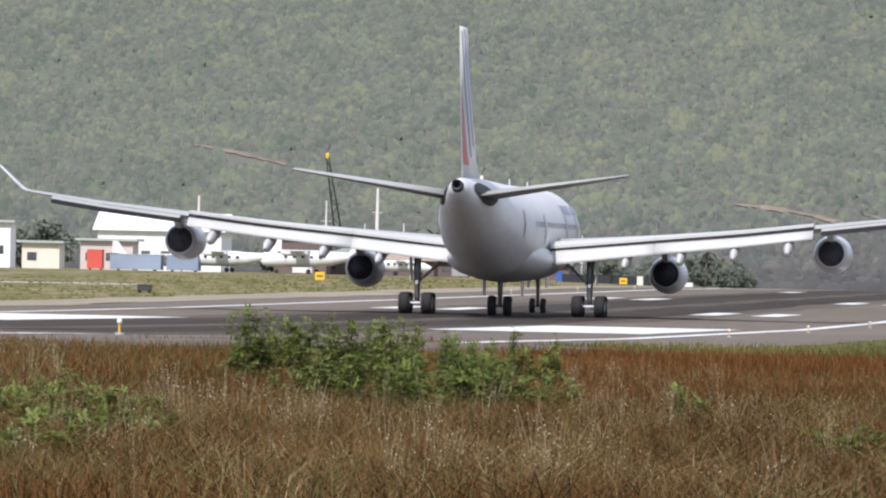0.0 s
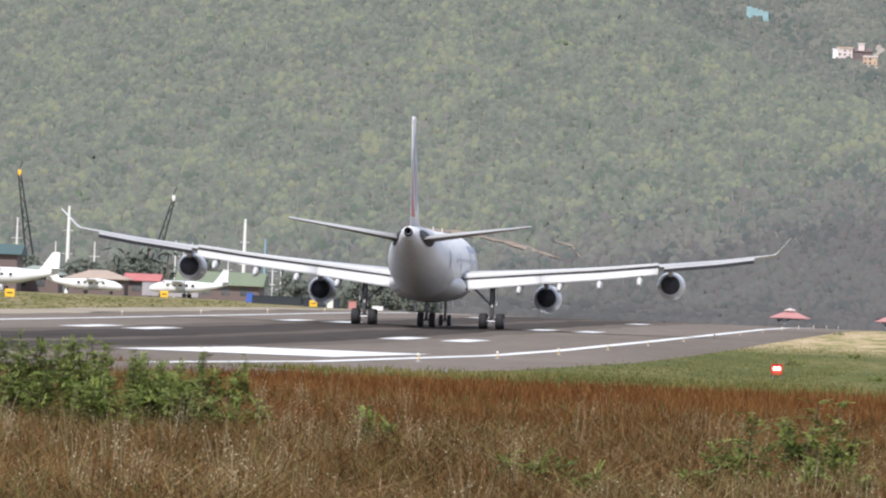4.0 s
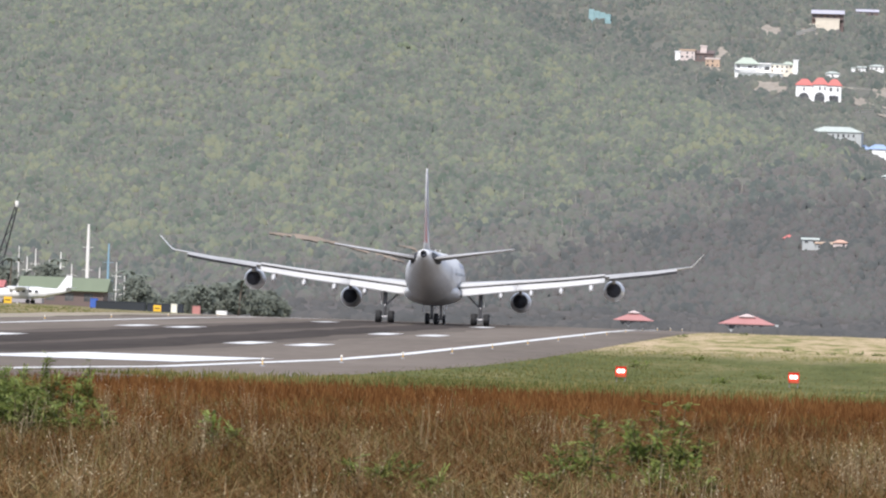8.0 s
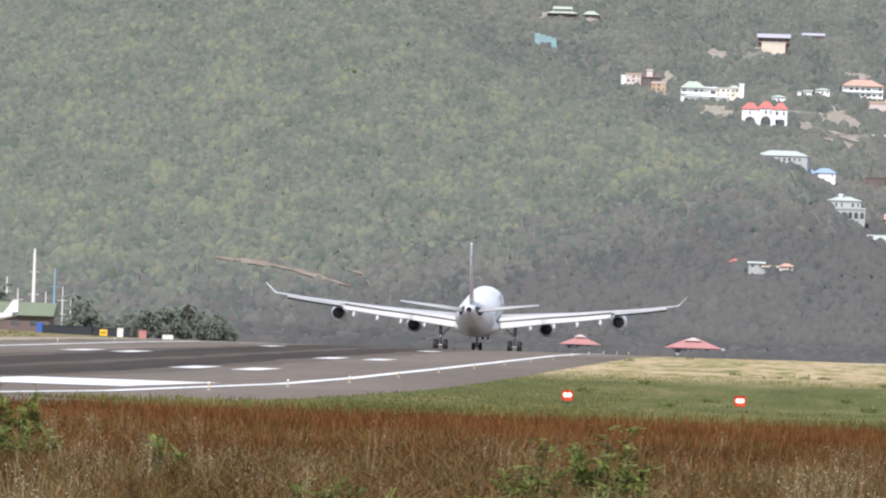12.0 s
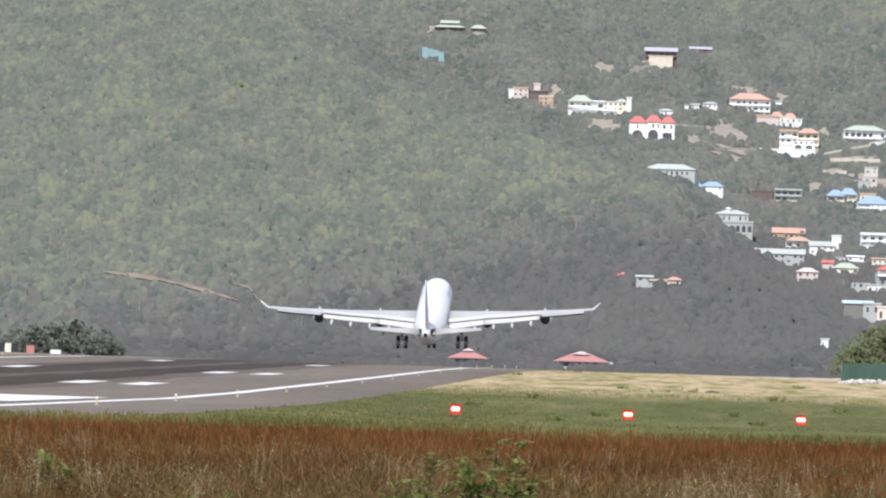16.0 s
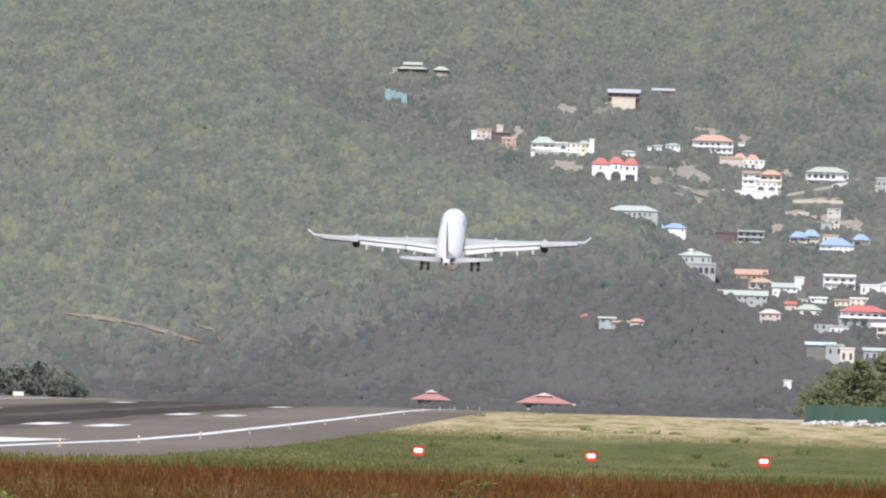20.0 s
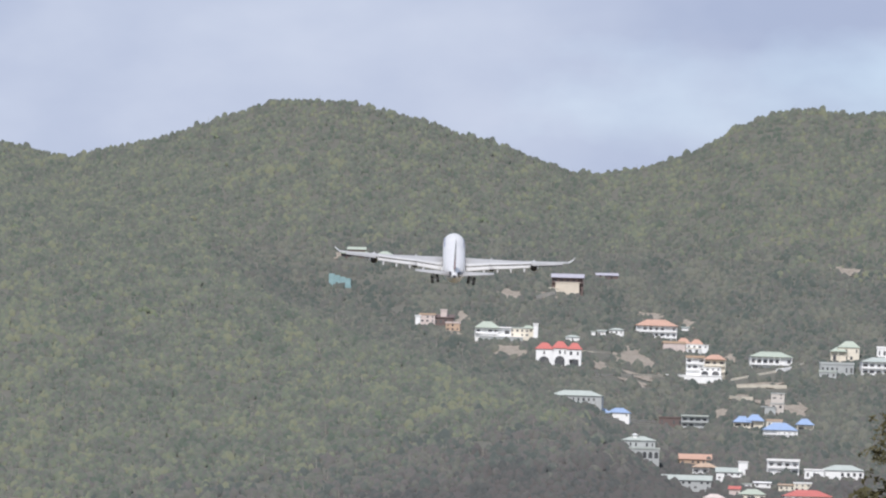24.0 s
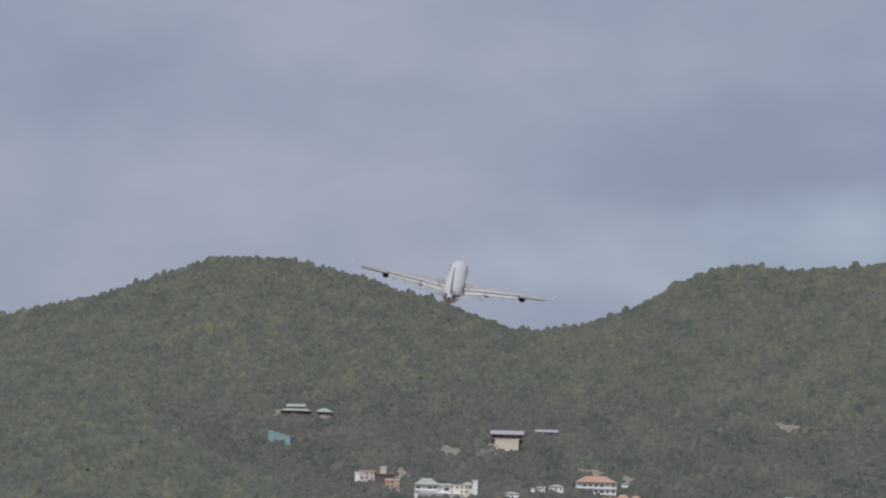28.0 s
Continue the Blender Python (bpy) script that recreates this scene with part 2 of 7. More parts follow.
def hill_rise(a, y):
    """Rise (in parts of FAR) of the hillside at bearing a and distance y."""
    a, y = np.broadcast_arrays(np.asarray(a, float), np.asarray(y, float))
    top, crest, yc = np.interp(a, RIDGE_A, RIDGE_E) - 5.0, np.interp(a, SPUR_A, SPUR_E) - 7.0, np.interp(a, SPUR_A, SPUR_Y)
    dip = 34 * np.clip((a + 800) / 220, 0, 1) * np.clip((180 - a) / 120, 0, 1)
    foot = 2330.0
    s = np.clip((y - foot) / (yc - foot), 0, 1)
    front = -9 + (crest + 9) * (0.55 * s + 0.45 * np.sin(s * np.pi / 2))
    u = np.clip((y - yc) / (4350 - yc), 0, 1)
    back = crest + (top - crest) * (0.75 * u + 0.25 * u * u) - dip * np.sin(np.clip(u / 0.42, 0, 1) * np.pi) ** 1
    over = np.clip((y - 4350) / 400, 0, 2)
    r = np.where(y < yc, front, back) - 170 * over ** 1.3
    x = a / FAR * y
    bump = soft_noise(x, y, 260, 3) * 7 + soft_noise(x, y, 110, 4) * 3.0
    w = np.clip((y - foot) / 300, 0, 1) * np.clip((4350 - y) / 500, 0.0, 1) * np.clip(np.abs(y - yc) / 200, 0.15, 1)
    return r + bump * w


def hill_z(x, y):
    return EYE_Z + hill_rise(np.asarray(x) / y * FAR, y) / FAR * y

# ---- ground, runway and its markings ----
def strip(name, x0, x1, y0, y1, lift, mats, step=12.0, label="", category="", wob=0.0, parent=None, kind="structure", thick=0.0):
    ny = max(2, int((y1 - y0) / step) + 1)
    ys = np.linspace(y0, y1, ny)
    xs = np.array([x0, x1]) if x1 - x0 < 12 else np.linspace(x0, x1, int((x1 - x0) / 6) + 2)
    if thick:
        xs = np.concatenate([[x0 - .5], xs, [x1 + .5]])
    X, Y = np.meshgrid(xs, ys)
    if wob:
        X = X + soft_noise(X * 3, Y, 30, 9) * wob * np.where((X == xs[0]) | (X == xs[-1]), 1, 0)
    Z = ground_z(X * 0 - 50.0, Y) + lift
    if thick:
        Z[:, 0] -= thick
        Z[:, -1] -= thick
    nx = len(xs)
    v = np.stack([X, Y, Z], -1).reshape(-1, 3)
    i = (np.arange(ny - 1)[:, None] * nx + np.arange(nx - 1)).ravel()
    f = np.stack([i, i + 1, i + nx + 1, i + nx], -1)
    ob = arrays(name, v, f, mats, parent=parent)
    if parent is None:
        tagged(ob, label, category, kind=kind)
    elif label:
        tagged(ob, label)
    return ob


def ground_sheet():
    xs = np.concatenate([np.linspace(-2600, -400, 12), np.linspace(-350, -90, 14), np.linspace(-86, 40, 64), np.linspace(60, 400, 12), np.linspace(600, 2600, 8)])
    ys = np.concatenate([np.linspace(-600, 40, 8), np.linspace(50, 1000, 191), np.linspace(1020, 2400, 60), np.linspace(2600, 4980, 12)])
    X, Y = np.meshgrid(xs, ys)
    Z = ground_z(X, Y) - 0.06
    rough = soft_noise(X, Y, 9, 21) * 0.05 + soft_noise(X, Y, 40, 22) * 0.12
    Z = Z + rough * np.clip((np.abs(X + 50) - 34) / 10, 0, 1) * np.clip((1400 - Y) / 300, 0, 1)
    near = np.clip((X + 24) / 6, 0, 1) * np.clip((Y - 560) / 60, 0, 1) * np.clip((960 - Y) / 120, 0, 1)
    Z = Z + near * (0.14 + 0.05 * soft_noise(X, Y, 14, 23))
    nx = len(xs)
    i = (np.arange(len(ys) - 1)[:, None] * nx + np.arange(nx - 1)).ravel()
    f = np.stack([i, i + 1, i + nx + 1, i + nx], -1)
    m = material("airfield_grass", [(0.058, 0.068, 0.022), (0.100, 0.108, 0.036), (0.200, 0.165, 0.078)], 0.95, scale=0.22, fine=1.4, bump=0.9, bump_dist=0.25, stretch=(1, 0.1, 1), spec=0.05)
    n, l = m.node_tree.nodes, m.node_tree.links
    b = n["Principled BSDF"]
    old = b.inputs["Base Color"].links[0].from_socket
    # dry straw-coloured turf on the low crest, brown dead grass near the fence
    pos, sep = n.new("ShaderNodeTexCoord"), n.new("ShaderNodeSeparateXYZ")
    l.new(pos.outputs["Object"], sep.inputs[0])
    wav = n.new("ShaderNodeTexNoise")
    wav.inputs["Scale"].default_value = 0.05
    l.new(pos.outputs["Object"], wav.inputs["Vector"])

    def zone(lo, hi, cols, sock, scale, shift, east=None, long=0.2, spread=(0.44, 0.57)):
        add = n.new("ShaderNodeMath")
        add.operation = "MULTIPLY_ADD"
        l.new(wav.outputs["Fac"], add.inputs[0])
        add.inputs[1].default_value = shift
        l.new(sep.outputs["Y"], add.inputs[2])
        rng = n.new("ShaderNodeMapRange")
        rng.inputs["From Min"].default_value, rng.inputs["From Max"].default_value = lo, hi
        l.new(add.outputs[0], rng.inputs["Value"])
        nz, rp, mx = n.new("ShaderNodeTexNoise"), n.new("ShaderNodeValToRGB"), n.new("ShaderNodeMixRGB")
        nz.inputs["Scale"].default_value, nz.inputs["Detail"].default_value, nz.inputs["Roughness"].default_value = scale, 8, 0.65
        mpp = n.new("ShaderNodeMapping")
        mpp.inputs["Scale"].default_value = (1, long, 1)
        l.new(pos.outputs["Object"], mpp.inputs["Vector"])
        l.new(mpp.outputs["Vector"], nz.inputs["Vector"])
        while len(rp.color_ramp.elements) < len(cols):
            rp.color_ramp.elements.new(0.5)
        for k, col in enumerate(cols):
            rp.color_ramp.elements[k].position = spread[0] + (spread[1] - spread[0]) * k / (len(cols) - 1)
            rp.color_ramp.elements[k].color = (*col, 1)
        l.new(nz.outputs["Fac"], rp.inputs["Fac"])
        fac = rng.outputs[0]
        if east:
            ex, mul = n.new("ShaderNodeMapRange"), n.new("ShaderNodeMath")
            ex.inputs["From Min"].default_value, ex.inputs["From Max"].default_value = east
            l.new(sep.outputs["X"], ex.inputs["Value"])
            mul.operation = "MULTIPLY"
            l.new(fac, mul.inputs[0])
            l.new(ex.outputs[0], mul.inputs[1])
            fac = mul.outputs[0]
        l.new(fac, mx.inputs["Fac"])
        l.new(sock, mx.inputs["Color1"])
        l.new(rp.outputs["Color"], mx.inputs["Color2"])
        return mx.outputs["Color"]

    c = zone(565, 640, ((0.130, 0.140, 0.044), (0.240, 0.214, 0.092), (0.37, 0.292, 0.165), (0.44, 0.34, 0.215)), old, 0.4, 60, (-34, -26), 0.09, (0.34, 0.60))
    c = zone(-2000, -1990, ((0.115, 0.115, 0.042), (0.25, 0.205, 0.115)), c, 0.35, 0, (-84, -93))
    c = zone(260, 215, ((0.065, 0.03, 0.011), (0.11, 0.055, 0.022)), c, 0.6, 30)
    l.new(c, b.inputs["Base Color"])
    return tagged(arrays("ground", np.stack([X, Y, Z], -1).reshape(-1, 3), f, m, smooth=True), "rough airfield turf, green, straw-coloured and dead brown", "ground", kind="structure")


ground_sheet()
CL = -51.9                                      # the runway's centreline
strip("runway", CL - 29.5, -22.3, 110, 2200, 0.0, ASPHALT, 10, "grey worn asphalt runway with dark tyre rubber", "runway", wob=0.35, thick=0.3)
RUBBER_WORN = material("worn_grey_asphalt", [(0.072, 0.060, 0.050), (0.150, 0.126, 0.105)], 0.9, scale=0.1, fine=1.4, stretch=(1, 0.05, 1), spec=0.03)
strip("pale_shoulder", CL - 37, CL - 29.6, 250, 1150, 0.02, material("sandy_shoulder", [(0.20, 0.165, 0.115), (0.34, 0.29, 0.21)], 0.95, scale=0.15, fine=1.2, stretch=(1, 0.2, 1)), 9, "pale sandy shoulder beside the runway", "shoulder", wob=1.5)
for x0, x1, y0, y1, up in ((-12.0, 10.5, 240, 1040, .008), (-9.0, -1.2, 300, 960, .013), (1.0, 7.5, 280, 930, .013), (-7.2, -2.8, 330, 860, .017), (2.2, 5.8, 320, 840, .017)):
    strip("tyre_rubber", CL + x0, CL + x1, y0, y1, up, RUBBER_WORN if up < .01 else RUBBER, 10, "long dark streaks of tyre rubber on the runway", "rubber streaks", wob=1.2)
for nm, x, w in (("edge_line", CL + 21.9, 0.95), ("edge_line", CL - 21.9, 0.95)):
    strip(nm, x - w / 2, x + w / 2, 120, 2150, 0.02, ROAD_PAINT, 8, "worn white painted line along the runway's edge", "edge line", wob=0.08)
for side in (-1, 1):
    c = CL + side * 14.6
    strip("aiming_mark", c - 5.0, c + 5.0, 352, 408, 0.024, ROAD_PAINT, 8, "broad white painted aiming block on the runway", "runway mark")
    for y in (514, 655, 818):
        for off in ((8.6, 12.7) if y < 800 else (8.4,)):
            c2 = CL + side * off
            strip("touchdown_bar", c2 - 0.95, c2 + 0.95, y, y + 22, 0.024, ROAD_PAINT, 8, "short white painted bar on the runway", "runway mark")
strip("taxiway", -300, CL - 60, 700, 760, 0.03, CONCRETE, 12, "pale taxiway beyond the grass", "taxiway")

LAMP_GLASS = material("pale_lamp_glass", [(0.72, 0.66, 0.55), (0.88, 0.84, 0.76)], 0.15, scale=3, fine=10)
YELLOW = material("yellow_sign_paint", [(0.75, 0.42, 0.02), (0.9, 0.55, 0.04)], 0.5, scale=1, fine=6)
# box paint whose red also stands in for the halo round the lamps
RED_PAINT_HALO = material("box_red_with_halo", [(0.45, 0.05, 0.02), (0.62, 0.10, 0.04)], 0.5, scale=3, fine=9)
PAPI_GLOW = glowing("red_beam_lens", (1.0, 0.42, 0.38), 4.0)

# no lamp of its own: made to glow as the glare round each lens
PAPI_GLARE = glowing("red_glare_ring", (1.0, 0.06, 0.03), 1.1)


def edge_light():
    t = thing("runway_edge_light", pose(0, 0, 0), "small runway edge light with a pale glass cap", "edge light", "lights along the runway")
    bm = bmesh.new()
    bmesh.ops.create_cone(bm, cap_ends=True, segments=10, radius1=0.13, radius2=0.1, depth=0.06, matrix=Matrix.Translation((0, 0, 0.03)))
    part("base_plate", bm, GEAR_METAL, t)
    stem = part("stem", tube([(0, 0, 0.05), (0, 0, 0.26)], 0.025, 8), YELLOW, t)
    bm = bmesh.new()
    bmesh.ops.create_uvsphere(bm, u_segments=10, v_segments=8, radius=0.065, matrix=Matrix.Translation((0, 0, 0.31)) @ Matrix.Diagonal((1, 1, 1.2, 1)))
    part("lamp_glass", bm, LAMP_GLASS, stem, smooth=True)
    return t


first = edge_light()
for k, y in enumerate((347, 397, 447, 497, 547, 600, 655, 710, 765, 820, 875, 930, 985, 1040)):
    m = pose(-28.0, y, float(ground_z(-50, y)))
    if k == 0:
        first.matrix_basis = m
    else:
        copy_thing(first, m)
copy_thing(first, pose(-28.0, 175, float(ground_z(-50, 175)) + .02))
for y in (640, 700, 760, 820, 880):
    copy_thing(first, pose(CL - 24.4, y, float(ground_z(-50, y))))


def approach_box():
    t = thing("approach_light_unit", pose(0, 0, 0), "boxy approach path light with two bright red lenses", "approach light", "red lights in a row on the grass")
    housing = part("housing", boxed(-0.26, 0.26, 0.0, 1.0, 0.2, 0.74, 0.03), RED_PAINT_HALO, t)
    bm = bmesh.new()
    box(bm, -0.29, 0.29, -0.12, 0.05, 0.74, 0.765)
    box(bm, -0.29, -0.263, -0.12, 0.05, 0.24, 0.74)
    box(bm, 0.263, 0.29, -0.12, 0.05, 0.24, 0.74)
    part("hood", bm, RED_PAINT_HALO, housing)
    for x in (-0.10, 0.10):
        bm = bmesh.new()
        bmesh.ops.create_cone(bm, cap_ends=True, segments=20, radius1=0.105, radius2=0.105, depth=0.05, matrix=Matrix.Translation((x, -0.02, 0.52)) @ Matrix.Rotation(radians(90), 4, "X"))
        part("lens", bm, PAPI_GLOW, housing, "glowing red lens")
        bm = bmesh.new()
        bmesh.ops.create_cone(bm, cap_ends=True, segments=20, radius1=0.155, radius2=0.155, depth=0.02, matrix=Matrix.Translation((x, -0.011 + x * 0.02, 0.52)) @ Matrix.Rotation(radians(90), 4, "X"))
        part("lens_glare_ring", bm, PAPI_GLARE, housing, "glowing ring standing in for red glare")
    for x in (-0.22, 0.22):
        for y in (0.1, 0.9):
            part("leg", tube([(x, y, -0.05), (x, y, 0.22)], 0.022, 6), GEAR_METAL, t)
    return t


unit = approach_box()
for k in range(3):
    x = -14.06 + 9.0 * k
    m = pose(x, 406.5, float(ground_z(x, 406.5)) + 0.0)
    if k == 0:
        unit.matrix_basis = m
    else:
        copy_thing(unit, m)


# ---- the airliner: y forward, origin on the ground between its main wheels ----
def airliner():
    t = thing("airliner", pose(CL, 480, 0.1), "white four-engined jet airliner with striped tail fin, taking off", "airplane")
    body = [(32.3, 4.55, .06, .06), (31.9, 4.6, .55, .5), (31.0, 4.7, 1.15, 1.1), (29.5, 4.9, 1.8, 1.75), (27.5, 5.08, 2.35, 2.35), (25, 5.2, 2.7, 2.7), (22, 5.25, 2.82, 2.82),
            (14, 5.25, 2.82, 2.82), (4, 5.25, 2.82, 2.82), (-6, 5.25, 2.82, 2.82), (-10, 5.3, 2.8, 2.8), (-14, 5.48, 2.66, 2.66), (-18, 5.8, 2.36, 2.38), (-22, 6.22, 1.92, 1.98),
            (-25.5, 6.68, 1.45, 1.52), (-28.3, 7.1, .98, 1.05), (-30.3, 7.45, .6, .62), (-31.2, 7.62, .42, .42)]
    part("fuselage", loft([ring_y(y, 0, z, rx, rz, 32) for y, z, rx, rz in body]), WHITE_PAINT, t, smooth=True)
    part("exhaust_cone", loft([ring_y(-31.1, 0, 7.62, .38, .38, 18), ring_y(-31.9, 0, 7.72, .30, .30, 18), ring_y(-31.85, 0, 7.72, .22, .22, 18), ring_y(-31.2, 0, 7.68, .2, .2, 18)], caps=True), SOOT, t, "sooty tail exhaust", smooth=False)
    belly = [(13.5, 3.9, 1.0, .6), (11.5, 3.6, 2.5, 1.2), (8, 3.45, 3.1, 1.33), (0, 3.42, 3.2, 1.36), (-5, 3.5, 3.05, 1.3), (-8.5, 3.75, 2.4, 1.1), (-11, 4.0, 1.2, .6)]
    part("belly_fairing", loft([ring_y(y, 0, z, rx, rz, 24) for y, z, rx, rz in belly]), WHITE_PAINT, t, smooth=True)
    # dark panels where the tailplane trims, cockpit glass, name bars
    for s in (-1, 1):
        bm = bmesh.new()
        rows = []
        for k in range(9):
            y = -23.6 - k * 0.7
            rx = np.interp(-y, [22, 25.5, 28.3, 30.3], [1.94, 1.47, 1.0, .62])
            cz = np.interp(-y, [22, 25.5, 28.3, 30.3], [6.22, 6.68, 7.1, 7.45])
            h = 1.05 * math.sin(math.pi * (k + 0.6) / 9.2)
            rows.append([(s * (rx * math.cos(a) + 0.05), y, cz + rx * 1.03 * math.sin(a)) for a in np.linspace(0.4 - h / rx * .74, 0.4 + h / rx * .6, 6)])
        loft(rows, caps=False, closed=False, bm=bm)
        part("trim_panel", bm, GAP_DARK, t, "dark panel at the root of the tailplane")
        for k in range(9):
            bm = bmesh.new()
            y0 = 24.2 - k * 1.35
            w = 0.95 if k not in (3,) else 0.3
            vs = [(s * (2.83 * math.cos(a) + .012), yy, 5.25 + 2.83 * math.sin(a)) for yy, a in ((y0, .42), (y0 - w, .42), (y0 - w, .66), (y0, .66))]
            bm.faces.new([bm.verts.new(v) for v in vs])
            part("name_bar", bm, NAME_BLUE, t, "dark blue lettering bar")
        for k in range(3):
            y0 = 28.9 + k * 0.5
            bm = bmesh.new()
            r0, z0 = np.interp(y0, [27.5, 29.5, 31], [2.35, 1.8, 1.15]), np.interp(y0, [27.5, 29.5, 31], [5.08, 4.9, 4.7])
            a0, a1 = 0.75 + .14 * k, 1.05 + .14 * k
            q = [(s * (r0 * math.cos(a) + .03), yy, z0 + r0 * math.sin(a) + .03) for yy, a in ((y0, a0), (y0 + .45, a0), (y0 + .45, a1), (y0, a1))]
            bm.faces.new([bm.verts.new(v) for v in q])
            part("cockpit_window", bm, GLASS_DARK, t)
        for k, y0 in enumerate((20.6, 12.6, -3.4, -15.2)):
            bm = bmesh.new()
            rr = 2.83 if y0 > -10 else 2.6
            cz = 5.25 if y0 > -10 else 5.55
            rows = [[(s * (rr * math.cos(a) + .012), y0 + dy, cz + rr * math.sin(a)) for a in np.linspace(-.28, .38, 5)] for dy in (0, 1.05)]
            loft(rows, caps=False, closed=False, bm=bm)
            part("cabin_door", bm, FLAP_PAINT, t)
        win = bpy.data.meshes.new("cabin_window")
        bw = bmesh.new()
        vs = [(s * 2.834 * math.cos(a), y, 2.834 * math.sin(a)) for y, a in ((-.12, .08), (.12, .08), (.16, .13), (.12, .2), (-.12, .2), (-.16, .13))]
        bw.faces.new([bw.verts.new(v) for v in vs])
        bw.to_mesh(win)
        bw.free()
        win.materials.append(CABIN_GLASS)
        for k in range(58):
            y = 23.0 - k * 0.53 * 1.08
            if abs(y - 13.1) < .8 or abs(y - 21.1) < .8 or abs(y + 2.9) < .8:
                continue
            ob = new("cabin_window", win)
            ob.parent = t
            ob.location = (s * .004, y, 5.25)
    # wings, flaps, fairings, winglets
    st = [(2.3, 11.2, 0.2, 4.0, 1.5), (5.6, 9.0, -0.1, 4.32, 1.2), (9.4, 6.7, -0.4, 4.7, .92), (14.5, 3.6, -1.9, 5.17, .66), (19.6, .5, -3.4, 5.77, .48), (24.5, -2.5, -5.4, 6.36, .32), (28.7, -5.1, -7.4, 7.02, .2)]

    def foil(x, le, te, z, th, s):
        c = le - te
        prof = [(0, 0), (.04, .26), (.15, .46), (.35, .55), (.6, .42), (.85, .17), (1, .02), (.85, -.12), (.6, -.35), (.35, -.45), (.15, -.38), (.04, -.2)]
        return [(s * x, le - c * u, z + th * v) for u, v in prof]

    def at(x):
        q = np.array(st)
        return [np.interp(x, q[:, 0], q[:, k]) for k in range(1, 5)]

    for s in (-1, 1):
        w = part("wing", loft([foil(*q, s) for q in st]), GREY_PAINT, t, smooth=True)
        tip = [(28.7, -5.1, -7.4, 7.02, .2), (28.95, -5.6, -7.6, 7.14, .16), (29.2, -6.1, -7.9, 7.4, .13), (30.2, -7.9, -9.0, 8.55, .06)]
        part("winglet", loft([foil(*q, s) for q in tip]), WHITE_PAINT, w, smooth=True)
        for x0, x1, ch, dz, nm in ((2.9, 9.34, 1.5, .12, "inner_flap"), (9.36, 19.2, 1.5, .12, "outer_flap")):
            rings = []
            for x in np.linspace(x0, x1, 7):
                le, te, z, th = at(x)
                cc = ch * np.interp(x, [2.9, 9, 19], [1.22, 1, .78])
                a = radians(24)
                prof = [(-.06, .0), (0, .1), (.3, .13), (.75, .06), (1, .0), (.75, -.05), (.3, -.1), (0, -.1)]
                rings.append([(s * x, te - .02 - (u * math.cos(a) + v * math.sin(a)) * cc, z - dz - .02 + (v * math.cos(a) - u * math.sin(a)) * cc) for u, v in prof])
            part(nm, loft(rings), FLAP_PAINT, w, "pale drooped flap", smooth=True)
            # solid near-black strip in place of the shade inside the flap gap
            bm = bmesh.new()
            rows = []
            for x in np.linspace(x0, x1, 6):
                le, te, z, th = at(x)
                rows.append([(s * x, te + .3, z + .16), (s * x, te - .2, z + .13), (s * x, te - .2, z + .0), (s * x, te + .3, z - .04)])
            loft(rows, bm=bm)
            part("flap_slot", bm, GAP_DARK, w, "dark strip standing in for the shaded flap gap")
            rows = []
            for x in np.linspace(x0, x1, 6):
                le, te, z, th = at(x)
                rows.append([(s * x, te + 1.3, z + .24 + th * .25), (s * x, te - .24, z + .31), (s * x, te - .24, z + .15), (s * x, te + 1.3, z + .06)])
            part("spoiler", loft(rows), FLAP_PAINT, w)
        rings = []
        for x in np.linspace(19.7, 27.2, 6):
            le, te, z, th = at(x)
            rings.append([(s * x, te + .5, z + .1), (s * x, te - .55, z - .16), (s * x, te - .55, z - .2), (s * x, te + .4, z - .1)])
        part("aileron", loft(rings), GREY_PAINT, w)
        # added dark strip that paints the shade on the wing's underside
        part("aileron_seal", loft([[(p[1][0], p[3][1], p[3][2] - .01), (p[1][0], p[1][1] + .03, p[2][2] - .005), (p[1][0], p[1][1] + .03, p[2][2] - .27), (p[1][0], p[3][1], p[3][2] - .3)] for p in rings]), GAP_DARK, w, "dark strip standing in for shade under the aileron")
        for x in (7.6, 11.0, 14.35, 17.7):
            le, te, z, th = at(x)
            rings = [ring_y(te + dy, s * x, z + dz, .02 + .28 * k, .02 + .46 * k, 10) for dy, dz, k in ((3.4, -.4, 0), (2.4, -.62, .7), (.8, -.8, 1), (-.8, -1.06, 1), (-2.0, -1.28, .6), (-2.7, -1.32, .05))]
            part("flap_track_fairing", loft(rings), FLAP_PAINT, w, smooth=True)
        # engines under the wing
        for x, ym, zc in ((9.57, 11.0, 2.72), (20.15, 4.5, 4.2)):
            e = part("engine_nacelle", loft([ring_y(ym + dy, s * x, zc + dz, r, r, 28) for dy, dz, r in (
                (-.35, 0, .72), (.0, 0, .78), (.12, 0, .9), (.02, 0, 1.02), (-.5, 0, 1.14), (-1.5, 0, 1.2), (-2.6, .02, 1.17), (-3.8, .05, 1.04), (-4.7, .08, .86), (-4.72, .08, .8), (-4.0, .08, .78))], caps=False), NACELLE, t, "pale grey jet engine nacelle", smooth=True)
            part("fan", loft([ring_y(ym - .7, s * x, zc, .02, .02, 20), ring_y(ym - .55, s * x, zc, .76, .76, 20), ring_y(ym - .8, s * x, zc, .77, .77, 20)], caps=False), BARE_METAL, e)
